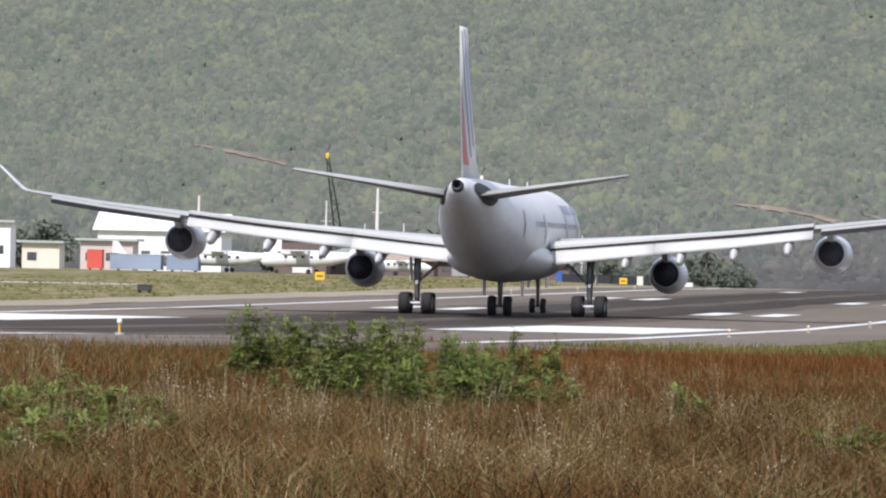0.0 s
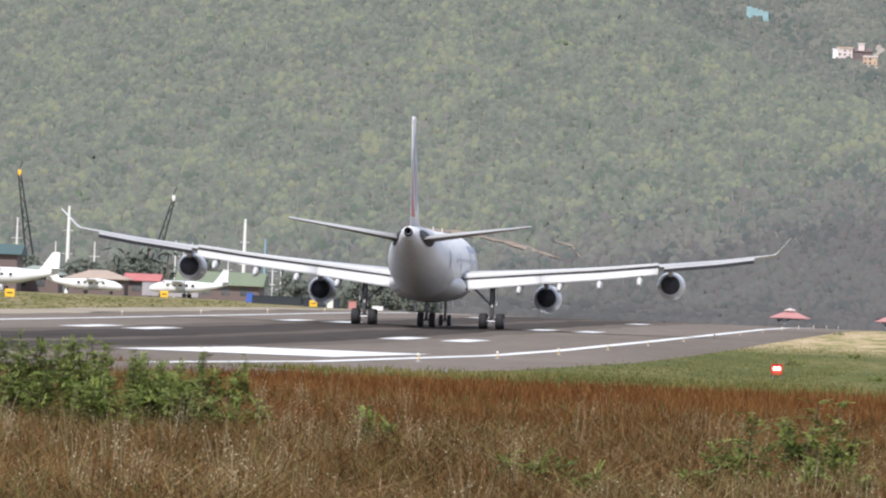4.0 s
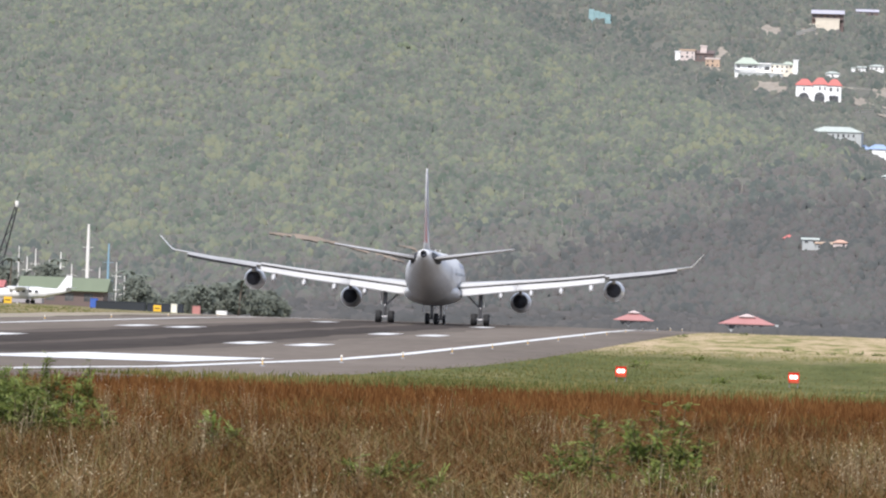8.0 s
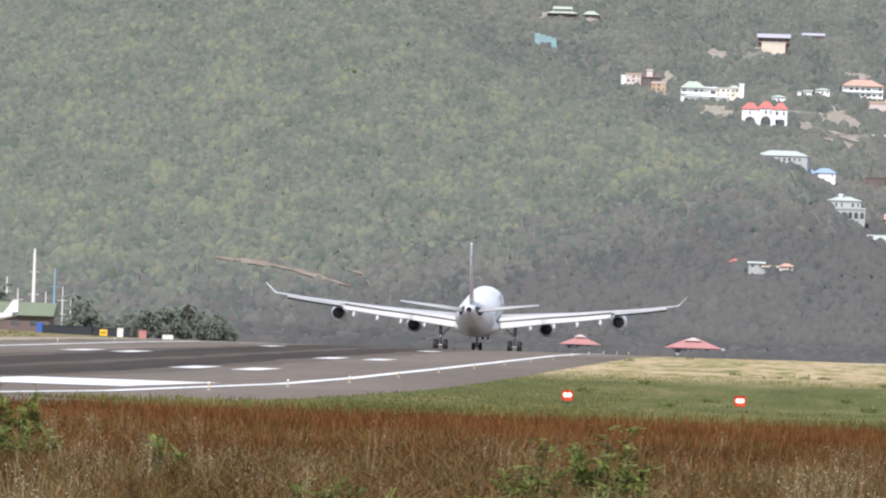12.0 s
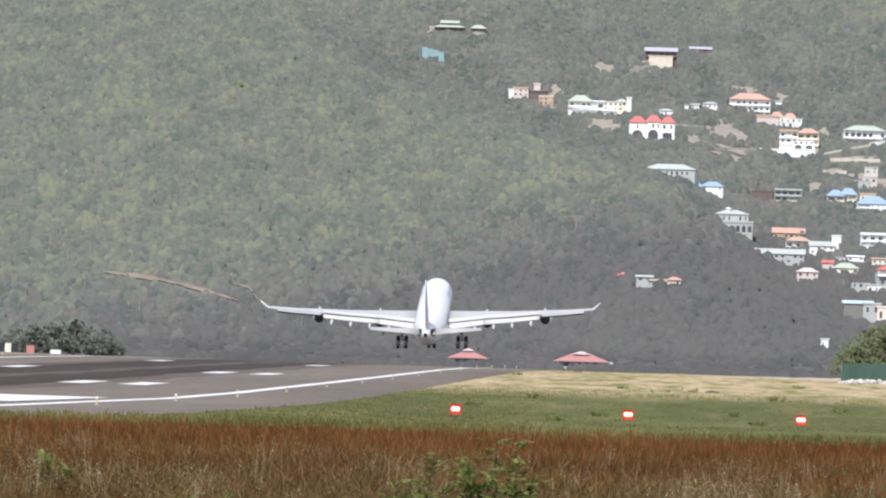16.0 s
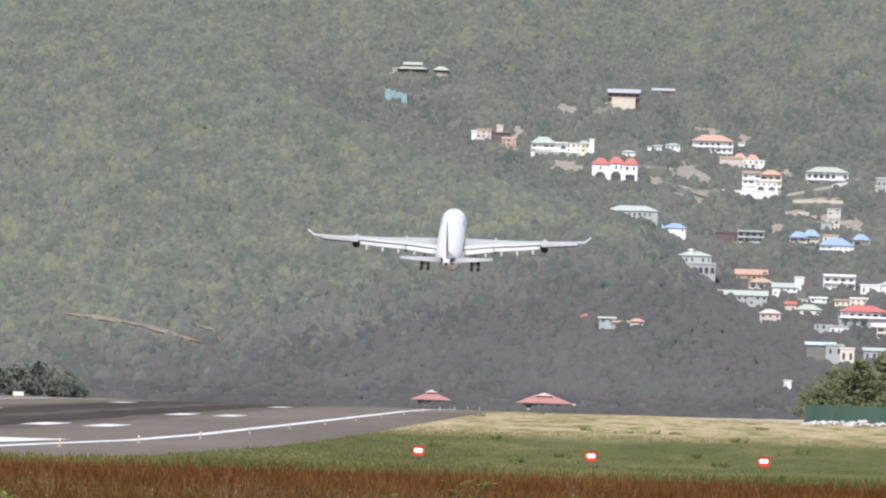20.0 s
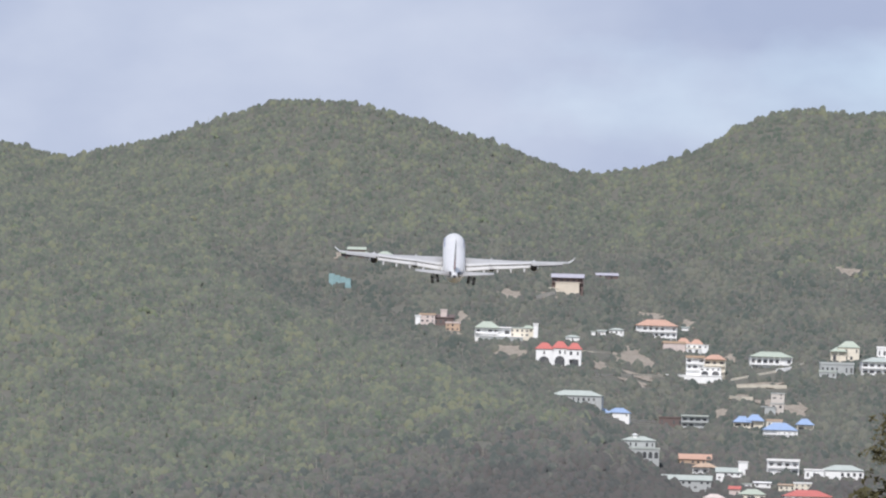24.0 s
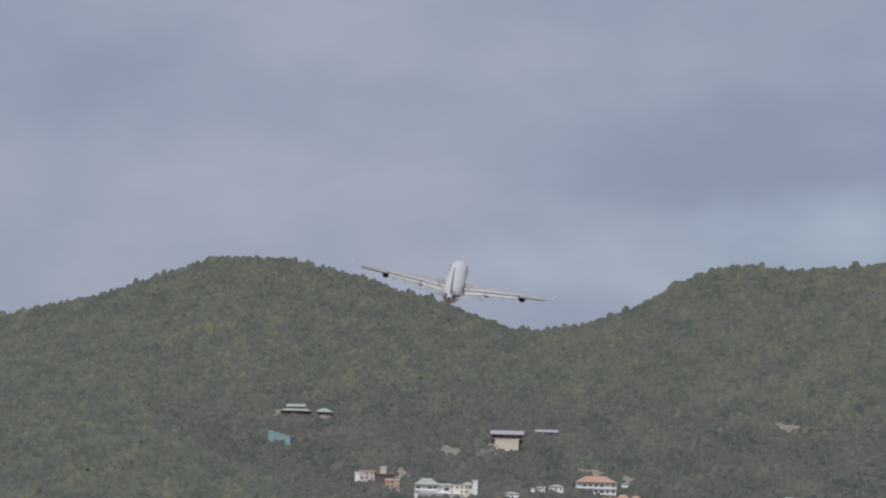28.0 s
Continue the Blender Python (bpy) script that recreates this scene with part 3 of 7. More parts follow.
            part("nozzle", loft([ring_y(ym - 4.68, s * x, zc + .08, .8, .8, 24), ring_y(ym - 4.0, s * x, zc + .08, .74, .74, 24), ring_y(ym - 3.0, s * x, zc + .08, .5, .5, 24)], caps=True), SOOT, e, "sooty exhaust nozzle", smooth=True)
            part("exhaust_plug", loft([ring_y(ym - 3.2, s * x, zc + .08, .34, .34, 16), ring_y(ym - 4.3, s * x, zc + .08, .2, .2, 16), ring_y(ym - 4.75, s * x, zc + .08, .03, .03, 16)]), SOOT, e, smooth=True)
            le, te, z, th = at(x)
            out = [(0, ym - 1.0, zc + 1.05), (0, ym - 2.2, z + th * .2), (0, le - 1.2, z + .05), (0, le - 3.4, z - .12), (0, ym - 5.4, zc + .85), (0, ym - 4.5, zc + .75)]
            part("pylon", prism([(s * x - .17, yy, zz) for _, yy, zz in out], (.34, 0, 0)), GREY_PAINT, e)
    # tailplane and fin
    for s in (-1, 1):
        tp = [(.9, -22.6, -28.2, 7.1, .62), (5.2, -25.2, -29.3, 7.75, .4), (9.7, -28.1, -30.6, 8.42, .2)]
        part("tailplane", loft([foil(*q, s) for q in tp]), GREY_PAINT, t, smooth=True)
    fin = [(8.0, -18.8, -28.6, .34), (9.2, -21.6, -29.1, .27), (13.2, -25.0, -30.8, .19), (16.85, -27.9, -32.1, .09)]
    prof = [(0, 0), (.06, .7), (.25, 1), (.6, .8), (1, .05), (1, -.05), (.6, -.8), (.25, -1), (.06, -.7)]
    f = part("tail_fin", loft([[(th * v, le - (le - te) * u, z) for u, v in prof] for z, le, te, th in fin]), WHITE_PAINT, t, "white tail fin with slanted blue and red stripes", smooth=True)

    def finz(z):
        q = np.array(fin)
        return [np.interp(z, q[:, 0], q[:, k]) for k in (1, 2, 3)]

    def fin_x(u, th):
        return np.interp(u, [0, .06, .25, .6, 1], [0, .7, 1, .8, .06]) * th + .02

    # slanted livery bands: (share of chord at the foot, at the top, width), foot height and top height
    for s in (-1, 1):
        for u0, u1, wd, z0, z1, col, nm in ((.95, .93, .24, 8.9, 12.8, LIVERY_RED, "red_stripe"), (.60, .86, .07, 9.4, 16.6, LIVERY_BLUE, "blue_stripe"), (.38, .62, .06, 10.0, 16.7, LIVERY_BLUE, "blue_stripe"), (.16, .38, .05, 11.0, 16.75, LIVERY_BLUE, "blue_stripe")):
            rows = []
            for z in np.linspace(z0, z1, 9):
                k = (z - z0) / (z1 - z0)
                le, te, th = finz(z)
                uc = u0 + (u1 - u0) * k
                taper = (1 - k) if col is LIVERY_RED else 1
                us = np.linspace(max(.01, uc - wd * taper - .02), min(.995, uc), 4)
                rows.append([(s * fin_x(u, th), le - (le - te) * u, z) for u in us])
            part(nm, loft(rows, caps=False, closed=False), col, f)
    for y, z, r in ((-20.4, 8.3, .12),):
        bm = bmesh.new()
        bmesh.ops.create_uvsphere(bm, u_segments=8, v_segments=6, radius=r, matrix=Matrix.Translation((0, y, z)))
        part("beacon", bm, LAMP_GLASS, t)
    for y in (16.0, 3.0):
        part("antenna", prism([(-.03, y, 8.0), (-.03, y - .5, 8.0), (-.03, y - .55, 8.45), (-.03, y - .3, 8.45)], (.06, 0, 0)), WHITE_PAINT, t)

    # undercarriage: legs that fold, trucks that tilt
    def wheel_mesh(r, w):
        bm = loft([ring_x(x, rr) for x, rr in ((-w / 2, r * .5), (-w / 2, r * .84), (-w * .36, r * .97), (0, r), (w * .36, r * .97), (w / 2, r * .84), (w / 2, r * .5))])
        me = bpy.data.meshes.new("wheel")
        bm.to_mesh(me)
        bm.free()
        me.materials.append(TYRE)
        me.polygons.foreach_set("use_smooth", [True] * len(me.polygons))
        return me

    def ring_x(x, r):
        return [(x, r * math.cos(2 * math.pi * i / 20), r * math.sin(2 * math.pi * i / 20)) for i in range(20)]

    def hub_mesh(r, w):
        bm = loft([ring_x(x, rr) for x, rr in ((-w / 2 - .02, r * .28), (-w / 2 - .02, r * .5), (w / 2 + .02, r * .5), (w / 2 + .02, r * .28))])
        me = bpy.data.meshes.new("hub")
        bm.to_mesh(me)
        bm.free()
        me.materials.append(GEAR_METAL)
        return me

    big, big_hub = wheel_mesh(.68, .64), hub_mesh(.68, .64)
    small, small_hub = wheel_mesh(.52, .34), hub_mesh(.52, .34)
    gear = []
    bowing = [(s, o) for o in t.children if o.name.startswith(("wing", "engine_nacelle")) for s in ((1,) if max(v.co.x for v in o.data.vertices) > 0 else (-1,))]
    for s in (-1, 1):
        hinge = (s * 5.34, 0.0, 3.95)
        leg = part("main_gear_leg", tube([(0, 0, .3), (0, 0, -1.4), (0, .05, -3.15)], [.24, .22, .15], 12), GEAR_METAL, t, smooth=True)
        part("side_brace", tube([(-s * 2.3, .1, .15), (-s * .12, .1, -1.9)], .09, 8), GEAR_METAL, leg)
        part("torque_link", prism([(-.08, -.1, -1.5), (-.08, -.55, -2.1), (-.08, -.12, -2.9)], (.16, 0, 0)), GEAR_METAL, leg)
        part("gear_door", prism([(s * .42, -.75, .3), (s * .42, .75, .3), (s * .36, .6, -1.9), (s * .36, -.6, -1.9)], (s * .05, 0, 0)), WHITE_PAINT, leg)
        truck = part("truck_beam", tube([(0, 1.05, 0), (0, -1.05, 0)], .15, 10), GEAR_METAL, t)
        for y in (.99, -.99):
            part("axle", tube([(-.95, y, 0), (.95, y, 0)], .09, 8), GEAR_METAL, truck)
            for x in (-.70, .70):
                for nm, me in (("wheel", big), ("hub", big_hub)):
                    ob = new(nm, me)
                    ob.parent, ob.location = truck, (x, y, 0)
        gear.append((s, hinge, leg, truck))
    centre = part("centre_gear_leg", tube([(0, -2.2, 2.9), (0, -2.2, .62)], [.2, .13], 10), GEAR_METAL, t, smooth=True)
    for x in (-.48, .48):
        for nm, me in (("wheel", big), ("hub", big_hub)):
            ob = new(nm, me)
            ob.parent, ob.location, ob.scale = centre, (x, -2.2, .62), (.8, .92, .92)
    part("axle", tube([(-.6, -2.2, .62), (.6, -2.2, .62)], .08, 8), GEAR_METAL, centre)
    for x in (-1.0, 1.35):
        part("gear_door", prism([(x, -3.2, 2.2), (x, -1.3, 2.2), (x, -1.4, 1.25), (x, -3.0, 1.25)], (.05, 0, 0)), WHITE_PAINT, centre)
    nose = part("nose_gear_leg", tube([(0, 25.2, 2.9), (0, 25.4, .52)], [.16, .1], 10), GEAR_METAL, t, smooth=True)
    for x in (-.36, .36):
        for nm, me in (("wheel", small), ("hub", small_hub)):
            ob = new(nm, me)
            ob.parent, ob.location = nose, (x, 25.4, .52)
    part("axle", tube([(-.5, 25.4, .52), (.5, 25.4, .52)], .06, 8), GEAR_METAL, nose)
    part("drag_brace", tube([(0, 23.4, 2.6), (0, 25.3, 1.3)], .06, 8), GEAR_METAL, nose)
    for x in (-.62, .57):
        part("gear_door", prism([(x, 26.2, 2.6), (x, 24.2, 2.45), (x, 24.3, 1.7), (x, 26.0, 1.75)], (.05, 0, 0)), WHITE_PAINT, nose)
    return t, gear, centre, nose, bowing


plane, GEAR, CENTRE_GEAR, NOSE_GEAR, BOWING = airliner()
FLIGHT = (  # seconds, x, y, height of the wheels (None: on the runway), nose up, right wing down, nose to the right
    (0, -52.6, 478.1, None, 0.0, 0.0, -1.2),
    (1, -52.4, 515.5, None, 0.0, 0.0, -1.2),
    (2, -52.1, 557.0, None, 0.0, 0.0, -1.2),
    (3, -51.9, 602.2, None, 0.0, 0.0, -1.2),
    (4.5, -51.8, 675.9, None, 0.0, 0.0, -1.2),
    (6, -51.6, 756.0, None, 0.0, 0.0, -1.2),
    (7, -51.5, 812.3, None, 0.0, 0.0, -1.2),
    (8, -51.4, 870.7, None, 0.0, 0.0, -1.2),
    (9, -51.5, 930.9, None, 0.0, 0.0, -1.1),
    (10, -51.6, 992.7, None, 0.3, 0.0, -1.0),
    (10.5, -51.6, 1024.1, None, 0.9, 0.0, -0.9),
    (11, -51.7, 1055.8, None, 1.8, 0.0, -0.7),
    (11.5, -51.8, 1087.9, None, 2.7, 0.0, -0.5),
    (12, -51.9, 1120.2, None, 3.5, 0.0, -0.2),
    (12.5, -52.0, 1152.8, None, 4.9, 0.0, -0.2),
    (13, -52.0, 1185.6, None, 6.0, 0.0, -0.2),
    (14.5, -52.3, 1285.4, 1.71, 8.3, -0.4, -0.1),
    (15, -52.3, 1319.1, 1.98, 9.0, -0.8, -0.1),
    (15.5, -52.3, 1352.9, 2.51, 9.8, -1.2, -0.1),
    (16, -52.5, 1386.9, 3.56, 10.5, -1.4, -0.1),
    (16.5, -52.6, 1421.2, 5.10, 10.9, -0.6, -0.1),
    (17, -52.6, 1455.5, 7.08, 11.4, -0.6, -0.1),
    (18, -52.6, 1524.8, 12.71, 12.0, 0.4, -0.1),
    (19, -52.4, 1594.7, 20.36, 12.5, 0.2, -0.2),
    (20, -52.1, 1665.3, 29.41, 13.0, -0.1, -0.3),
    (20.5, -51.8, 1700.9, 34.19, 13.0, 0.6, -0.5),
    (22.5, -49.5, 1845.2, 58.60, 13.1, 1.4, -1.2),
    (23, -49.1, 1881.8, 64.83, 13.1, 1.1, -1.5),
    (24, -47.7, 1955.9, 77.25, 13.2, 1.1, -2.0),
    (25, -46.0, 2031.1, 89.99, 13.2, 1.5, -2.0),
    (26, -44.2, 2107.7, 102.33, 13.6, 3.4, -1.2),
    (26.5, -43.3, 2146.5, 108.48, 13.8, 5.2, -0.9),
    (27, -42.3, 2185.8, 114.85, 14.1, 6.5, -0.7),
    (27.5, -41.0, 2225.4, 121.98, 14.3, 6.7, -0.4),
    (28, -39.4, 2265.6, 129.22, 14.5, 8.7, -0.1),
)

def motions():
    rows = []
    for t, x, y, z, up, lean, turn in FLIGHT:
        zz = float(ground_z(-50, y)) if z is None else z
        rows.append((t, pose(x, y, zz, up, lean, -turn)))
    walk(plane, rows)
    folds = ((0, 0, 0), (13.0, 0, 0), (14.3, 0, 17), (22.8, 0, 17), (24.0, 14, 10), (25.0, 42, 0), (26.0, 66, 0), (27.2, 84, 0), (28.0, 84, 0))
    for s, hinge, leg, truck in GEAR:
        legs, trucks = [], []
        for t, fold, tilt in folds:
            m = pose(*hinge) @ pose(0, 0, 0, 0, s * fold, 0)
            legs.append((t, m))
            tilted = tilt if t > 13.5 else -0.0
            trucks.append((t, m @ pose(0, 0.05, -3.27, tilted, 0, 0)))
        walk(leg, legs)
        walk(truck, trucks)
    # the wings bow upwards as they take the weight
    bow = ((0, 0), (4, 0.1), (8, 0.6), (11, 1.0), (12.5, 1.6), (14.5, 2.0), (20, 1.8), (28, 1.6))
    for s, ob in BOWING:
        hinge = (s * 2.5, 0, 4.0)
        walk(ob, [(t, pose(*hinge) @ pose(0, 0, 0, 0, -s * b, 0) @ pose(*(-v for v in hinge))) for t, b in bow])
    walk(CENTRE_GEAR, [(0, pose(0, 0, 0)), (22.5, pose(0, 0, 0)), (25.5, pose(0, -2.2 + 2.2, 2.3)), (28, pose(0, 0, 2.3))])
    up = [(t, pose(0, 25.2, 2.9) @ pose(0, 0, 0, a, 0, 0) @ pose(0, -25.2, -2.9)) for t, a in ((0, 0), (22.5, 0), (24, 40), (25.5, 85), (28, 88))]
    walk(NOSE_GEAR, up)
    # a bird beats past the camera
    beats = ((0, 0), (11.8, 10), (12.0, 35), (12.2, -20), (12.4, 35), (12.5, 28), (12.7, -20), (12.9, 35), (13.1, -20), (13.3, 35), (28, 20))
    walk(bird, [(t, look_bird(-0.05 - 10 * (t - 12.5), 120.0 + 0.6 * (t - 12.5), 6.87 + 0.35 * (t - 12.5))) for t in (0, 12.0, 12.5, 13.0, 14.0, 28)])
    for s, wing in BIRD_WINGS:
        walk(wing, [(t, pose(s * .035, 0, .02, 0, -s * a, 0)) for t, a in beats])


# ---- the hills and their woods ----
BARE_EARTH = material("bare_tan_earth", [(0.170, 0.132, 0.096), (0.232, 0.182, 0.136), (0.305, 0.243, 0.182)], 0.95, scale=0.05, fine=0.4, bump=0.6, bump_dist=1.0)
BARE_ROCK = material("pale_scar_rock", [(0.150, 0.135, 0.105), (0.270, 0.232, 0.185), (0.360, 0.315, 0.258), (0.46, 0.41, 0.34)], 0.95, scale=0.35, fine=1.2, bump=0.6, bump_dist=1.0)
HILL_SOIL = material("dry_hill_soil", [(0.108, 0.110, 0.088), (0.126, 0.124, 0.100), (0.142, 0.136, 0.110)], 0.95, scale=0.03, fine=0.3, bump=0.6, bump_dist=1.0, stretch=(1, 0.13, 1))
# soil colour darkened for the cloud shadow on the lower slopes
CLOUD_SHADE_SOIL = material("cloud_shade_soil", [(0.076, 0.071, 0.066), (0.088, 0.080, 0.073), (0.098, 0.088, 0.080)], 0.95, scale=0.03, fine=0.3, bump=0.6, bump_dist=1.0, stretch=(1, 0.13, 1))
# leaf colours of the hill woods are paled and greyed to hold distance haze
SCRUB = material("hill_scrub_leaves", [(0.109, 0.133, 0.108), (0.144, 0.140, 0.133), (0.128, 0.158, 0.120), (0.163, 0.159, 0.145), (0.150, 0.178, 0.133), (0.180, 0.193, 0.143), (0.198, 0.207, 0.143)], 0.95, scale=0.08, fine=0.42, per="island", spec=0.03, patch=1.05, through_light=0.16, vary=0.36, grain=1.0, stretch=(1, 0.13, 1))
VALLEY = material("valley_wood_leaves", [(0.095, 0.113, 0.102), (0.117, 0.133, 0.116), (0.145, 0.140, 0.132), (0.127, 0.148, 0.123), (0.158, 0.161, 0.139), (0.176, 0.182, 0.150)], 0.95, scale=0.05, fine=0.42, per="island", spec=0.03, patch=1.05, through_light=0.16, vary=0.4, grain=1.0, stretch=(1, 0.13, 1))
# these two leaf colours hold a cloud shadow: its edge and its core
HALF_SHADE = material("half_shade_leaves", [(0.100, 0.115, 0.107), (0.121, 0.134, 0.120), (0.150, 0.139, 0.135), (0.138, 0.149, 0.126), (0.165, 0.163, 0.144)], 0.95, scale=0.05, fine=0.42, per="island", spec=0.03, patch=1.05, through_light=0.16, vary=0.4, grain=1.0, stretch=(1, 0.13, 1))
CLOUD_SHADE = material("cloud_shade_leaves", [(0.091, 0.098, 0.096), (0.108, 0.113, 0.108), (0.128, 0.118, 0.115), (0.114, 0.123, 0.112), (0.139, 0.132, 0.127)], 0.95, scale=0.04, fine=0.42, per="island", spec=0.03, patch=1.05, through_light=0.16, vary=0.3, grain=1.0, stretch=(1, 0.13, 1))
PALE_CROWN = material("pale_crown_leaves", [(0.150, 0.186, 0.128), (0.188, 0.220, 0.150), (0.240, 0.238, 0.160)], 0.95, scale=0.02, fine=0.3, per="island", spec=0.03, through_light=0.25, vary=0.3, grain=0.9, stretch=(1, 0.13, 1))
PALE_STEMS = material("pale_dry_stems", [(0.19, 0.18, 0.15), (0.27, 0.25, 0.21)], 0.9, scale=0.2, fine=1.0, per="island")


SHADE_A, SHADE_E = [-2600, -1300, -900, -650, -500, -330, -50, 100, 300], [15, 18, 78, 124, 160, 218, 258, 238, 200]      # how far up the cloud shade painted into the lower woods reaches


def hillside():
    av = np.linspace(-3000, 1100, 330)
    yv = np.concatenate([[2270], np.linspace(2330, 4350, 190), np.linspace(4370, 4900, 14)])
    A, Y = np.meshgrid(av, yv)
    X = A / FAR * Y
    Z = hill_z(X, Y)
    Z[0] = -3.4
    n = len(av)
    i = (np.arange(len(yv) - 1)[:, None] * n + np.arange(n - 1)).ravel()
    f = np.stack([i, i + 1, i + n + 1, i + n], -1)
    # faces below this line take the soil coloured for cloud shade
    foot = (hill_rise(A, Y) < np.interp(A, SHADE_A, SHADE_E) + 14 * soft_noise(A, Y, 120, 77)).ravel()[f].all(1)
    ob = arrays("hillside", np.stack([X, Y, Z], -1).reshape(-1, 3), f, [HILL_SOIL, CLOUD_SHADE_SOIL], smooth=True)
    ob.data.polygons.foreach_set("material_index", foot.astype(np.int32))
    tagged(ob, "dry wooded hills with a spur before a valley", "hill", kind="structure")


hillside()

# wall and roof colours of the houses on the slopes
# GREY_W and R_PALE are darkened to carry the shade on the lower houses
CREAM, WHITE_W, PINK, GREY_W = (0.76, 0.70, 0.58), (0.85, 0.85, 0.83), (0.62, 0.53, 0.49), (0.42, 0.44, 0.43)
R_RED, R_GREEN, R_BLUE, R_ORANGE, R_PALE, R_BROWN, R_TAN = (0.50, 0.15, 0.13), (0.41, 0.46, 0.38), (0.28, 0.38, 0.56), (0.51, 0.32, 0.24), (0.43, 0.47, 0.43), (0.15, 0.11, 0.10), (0.48, 0.35, 0.25)
R_SLATE, PALE_GREY, PALE_SAND = (0.42, 0.41, 0.46), (0.56, 0.52, 0.47), (0.66, 0.59, 0.48)
# bare ground: x, y, half width, half depth
CLEARINGS = ((-61.6, 3661, 7.7, 38.0), (-58.3, 3424, 8.7, 45.0), (-82.1, 3569, 3.2, 24.0), (-1.6, 3482, 11.7, 55.0), (-4.8, 3413, 14.8, 10.0), (-2.4, 3379, 6.1, 14.0), (3.6, 3704, 7.8, 17.0), (22.7, 3685, 5.3, 20.0),
             (35.5, 3298, 4.1, 17.0), (8.9, 3274, 3.0, 11.0), (43.8, 3368, 5.1, 21.0), (53.5, 3421, 11.1, 10.0), (57.8, 3335, 7.2, 40.0), (-45.8, 3698, 4.7, 19.0), (-124.5, 3748, 2.7, 17.0), (-147.3, 3753, 1.9, 12.0),
             (-19.2, 3406, 6.2, 25.0), (40.3, 3530, 2.8, 19.0), (65.7, 3303, 6.0, 44.0), (-83.3, 3518, 4.5, 15.0), (100.0, 3848, 9.0, 20.0))
# a bare earth track climbing across the front slope
TRACK = ((-1110, 2545), (-1051, 2538), (-1011, 2531), (-960, 2516), (-909, 2494), (-869, 2477))
BRANCH = ((-880, 2530), (-850, 2521), (-829, 2473))
WEST_TRACK = ((-2085, 2724), (-2003, 2699), (-1951, 2679), (-1915, 2664))


SPOTS = []                         # where the houses stand: x, y, width, height
WALLS = (((40.0, 3443), (73.3, 3499)), ((42.3, 3415), (64.1, 3409)), ((38.6, 3359), (48.6, 3347)), ((-19.3, 3355), (10.1, 3437)), ((-14.9, 3153), (5.9, 3253)), ((-26.7, 3457), (-13.5, 3481)), ((-50.1, 3665), (-41.4, 3719)))


def keep_out():
    zones = [(x, y - 6, w * 0.55 + 1.0, 13.0 if h > 4.4 else 10.0) for x, y, w, h in SPOTS] + [(x, y, u * .72, v * .62) for x, y, u, v in CLEARINGS]
    zones += [(x0 + (x1 - x0) * u, y0 + (y1 - y0) * u - 11, 1.8, 16.0) for (x0, y0), (x1, y1) in WALLS for u in np.linspace(0, 1, 14)]
    return np.array(zones)


def draped(name, xs, ys, lift, label, cat, mat):
    """A ragged sheet of bare earth laid on the slope: xs, ys are grids."""
    Z = hill_z(xs, ys) + lift
    ny, nx = xs.shape
    i = (np.arange(ny - 1)[:, None] * nx + np.arange(nx - 1)).ravel()
    f = np.stack([i, i + 1, i + nx + 1, i + nx], -1)
    tagged(arrays(name, np.stack([xs, ys, Z], -1).reshape(-1, 3), f, mat, smooth=True), label, cat, kind="structure")


def bare_ground():
    for k, (x, y, hw, hd) in enumerate(CLEARINGS):
        r, a = np.meshgrid(np.linspace(0.02, 1, 6), np.linspace(0, 2 * np.pi, 25), indexing="ij")
        rag = 1 + .25 * np.sin(3 * a + k) + .12 * np.sin(7 * a + 2 * k)
        draped("bare_earth", x + np.cos(a) * r * hw * rag * .95, y + np.sin(a) * r * hd * rag * .9, 0.35, "bare tan earth cut into the slope", "bare earth", BARE_ROCK)
    for track, half in ((TRACK, 6.5), (BRANCH, 4.0), (WEST_TRACK, 4.5)):
        ta, ty = np.array(track, float).T
        aa = np.linspace(ta[0], ta[-1], 60)
        yy = np.interp(aa, ta, ty)
        Y = yy[None] + np.linspace(-1, 1, 4)[:, None] * (half * (.75 + .35 * np.sin(aa / 17.0) + .2 * np.sin(aa / 5.3)))[None]
        draped("earth_track", aa[None] / FAR * Y, Y, 0.35, "bare earth track climbing across the slope", "track", BARE_EARTH)


bare_ground()


PALE_STONE = material("pale_stone_wall", [(0.42, 0.38, 0.31), (0.66, 0.62, 0.52)], 0.9, scale=0.5, fine=3, bump=0.5)
PAINTS = {}


def paint(c, rough=0.7):
    if c not in PAINTS:
        PAINTS[c] = material("house_paint", shades(c, 0.1), rough, scale=0.4, fine=4)
    return PAINTS[c]


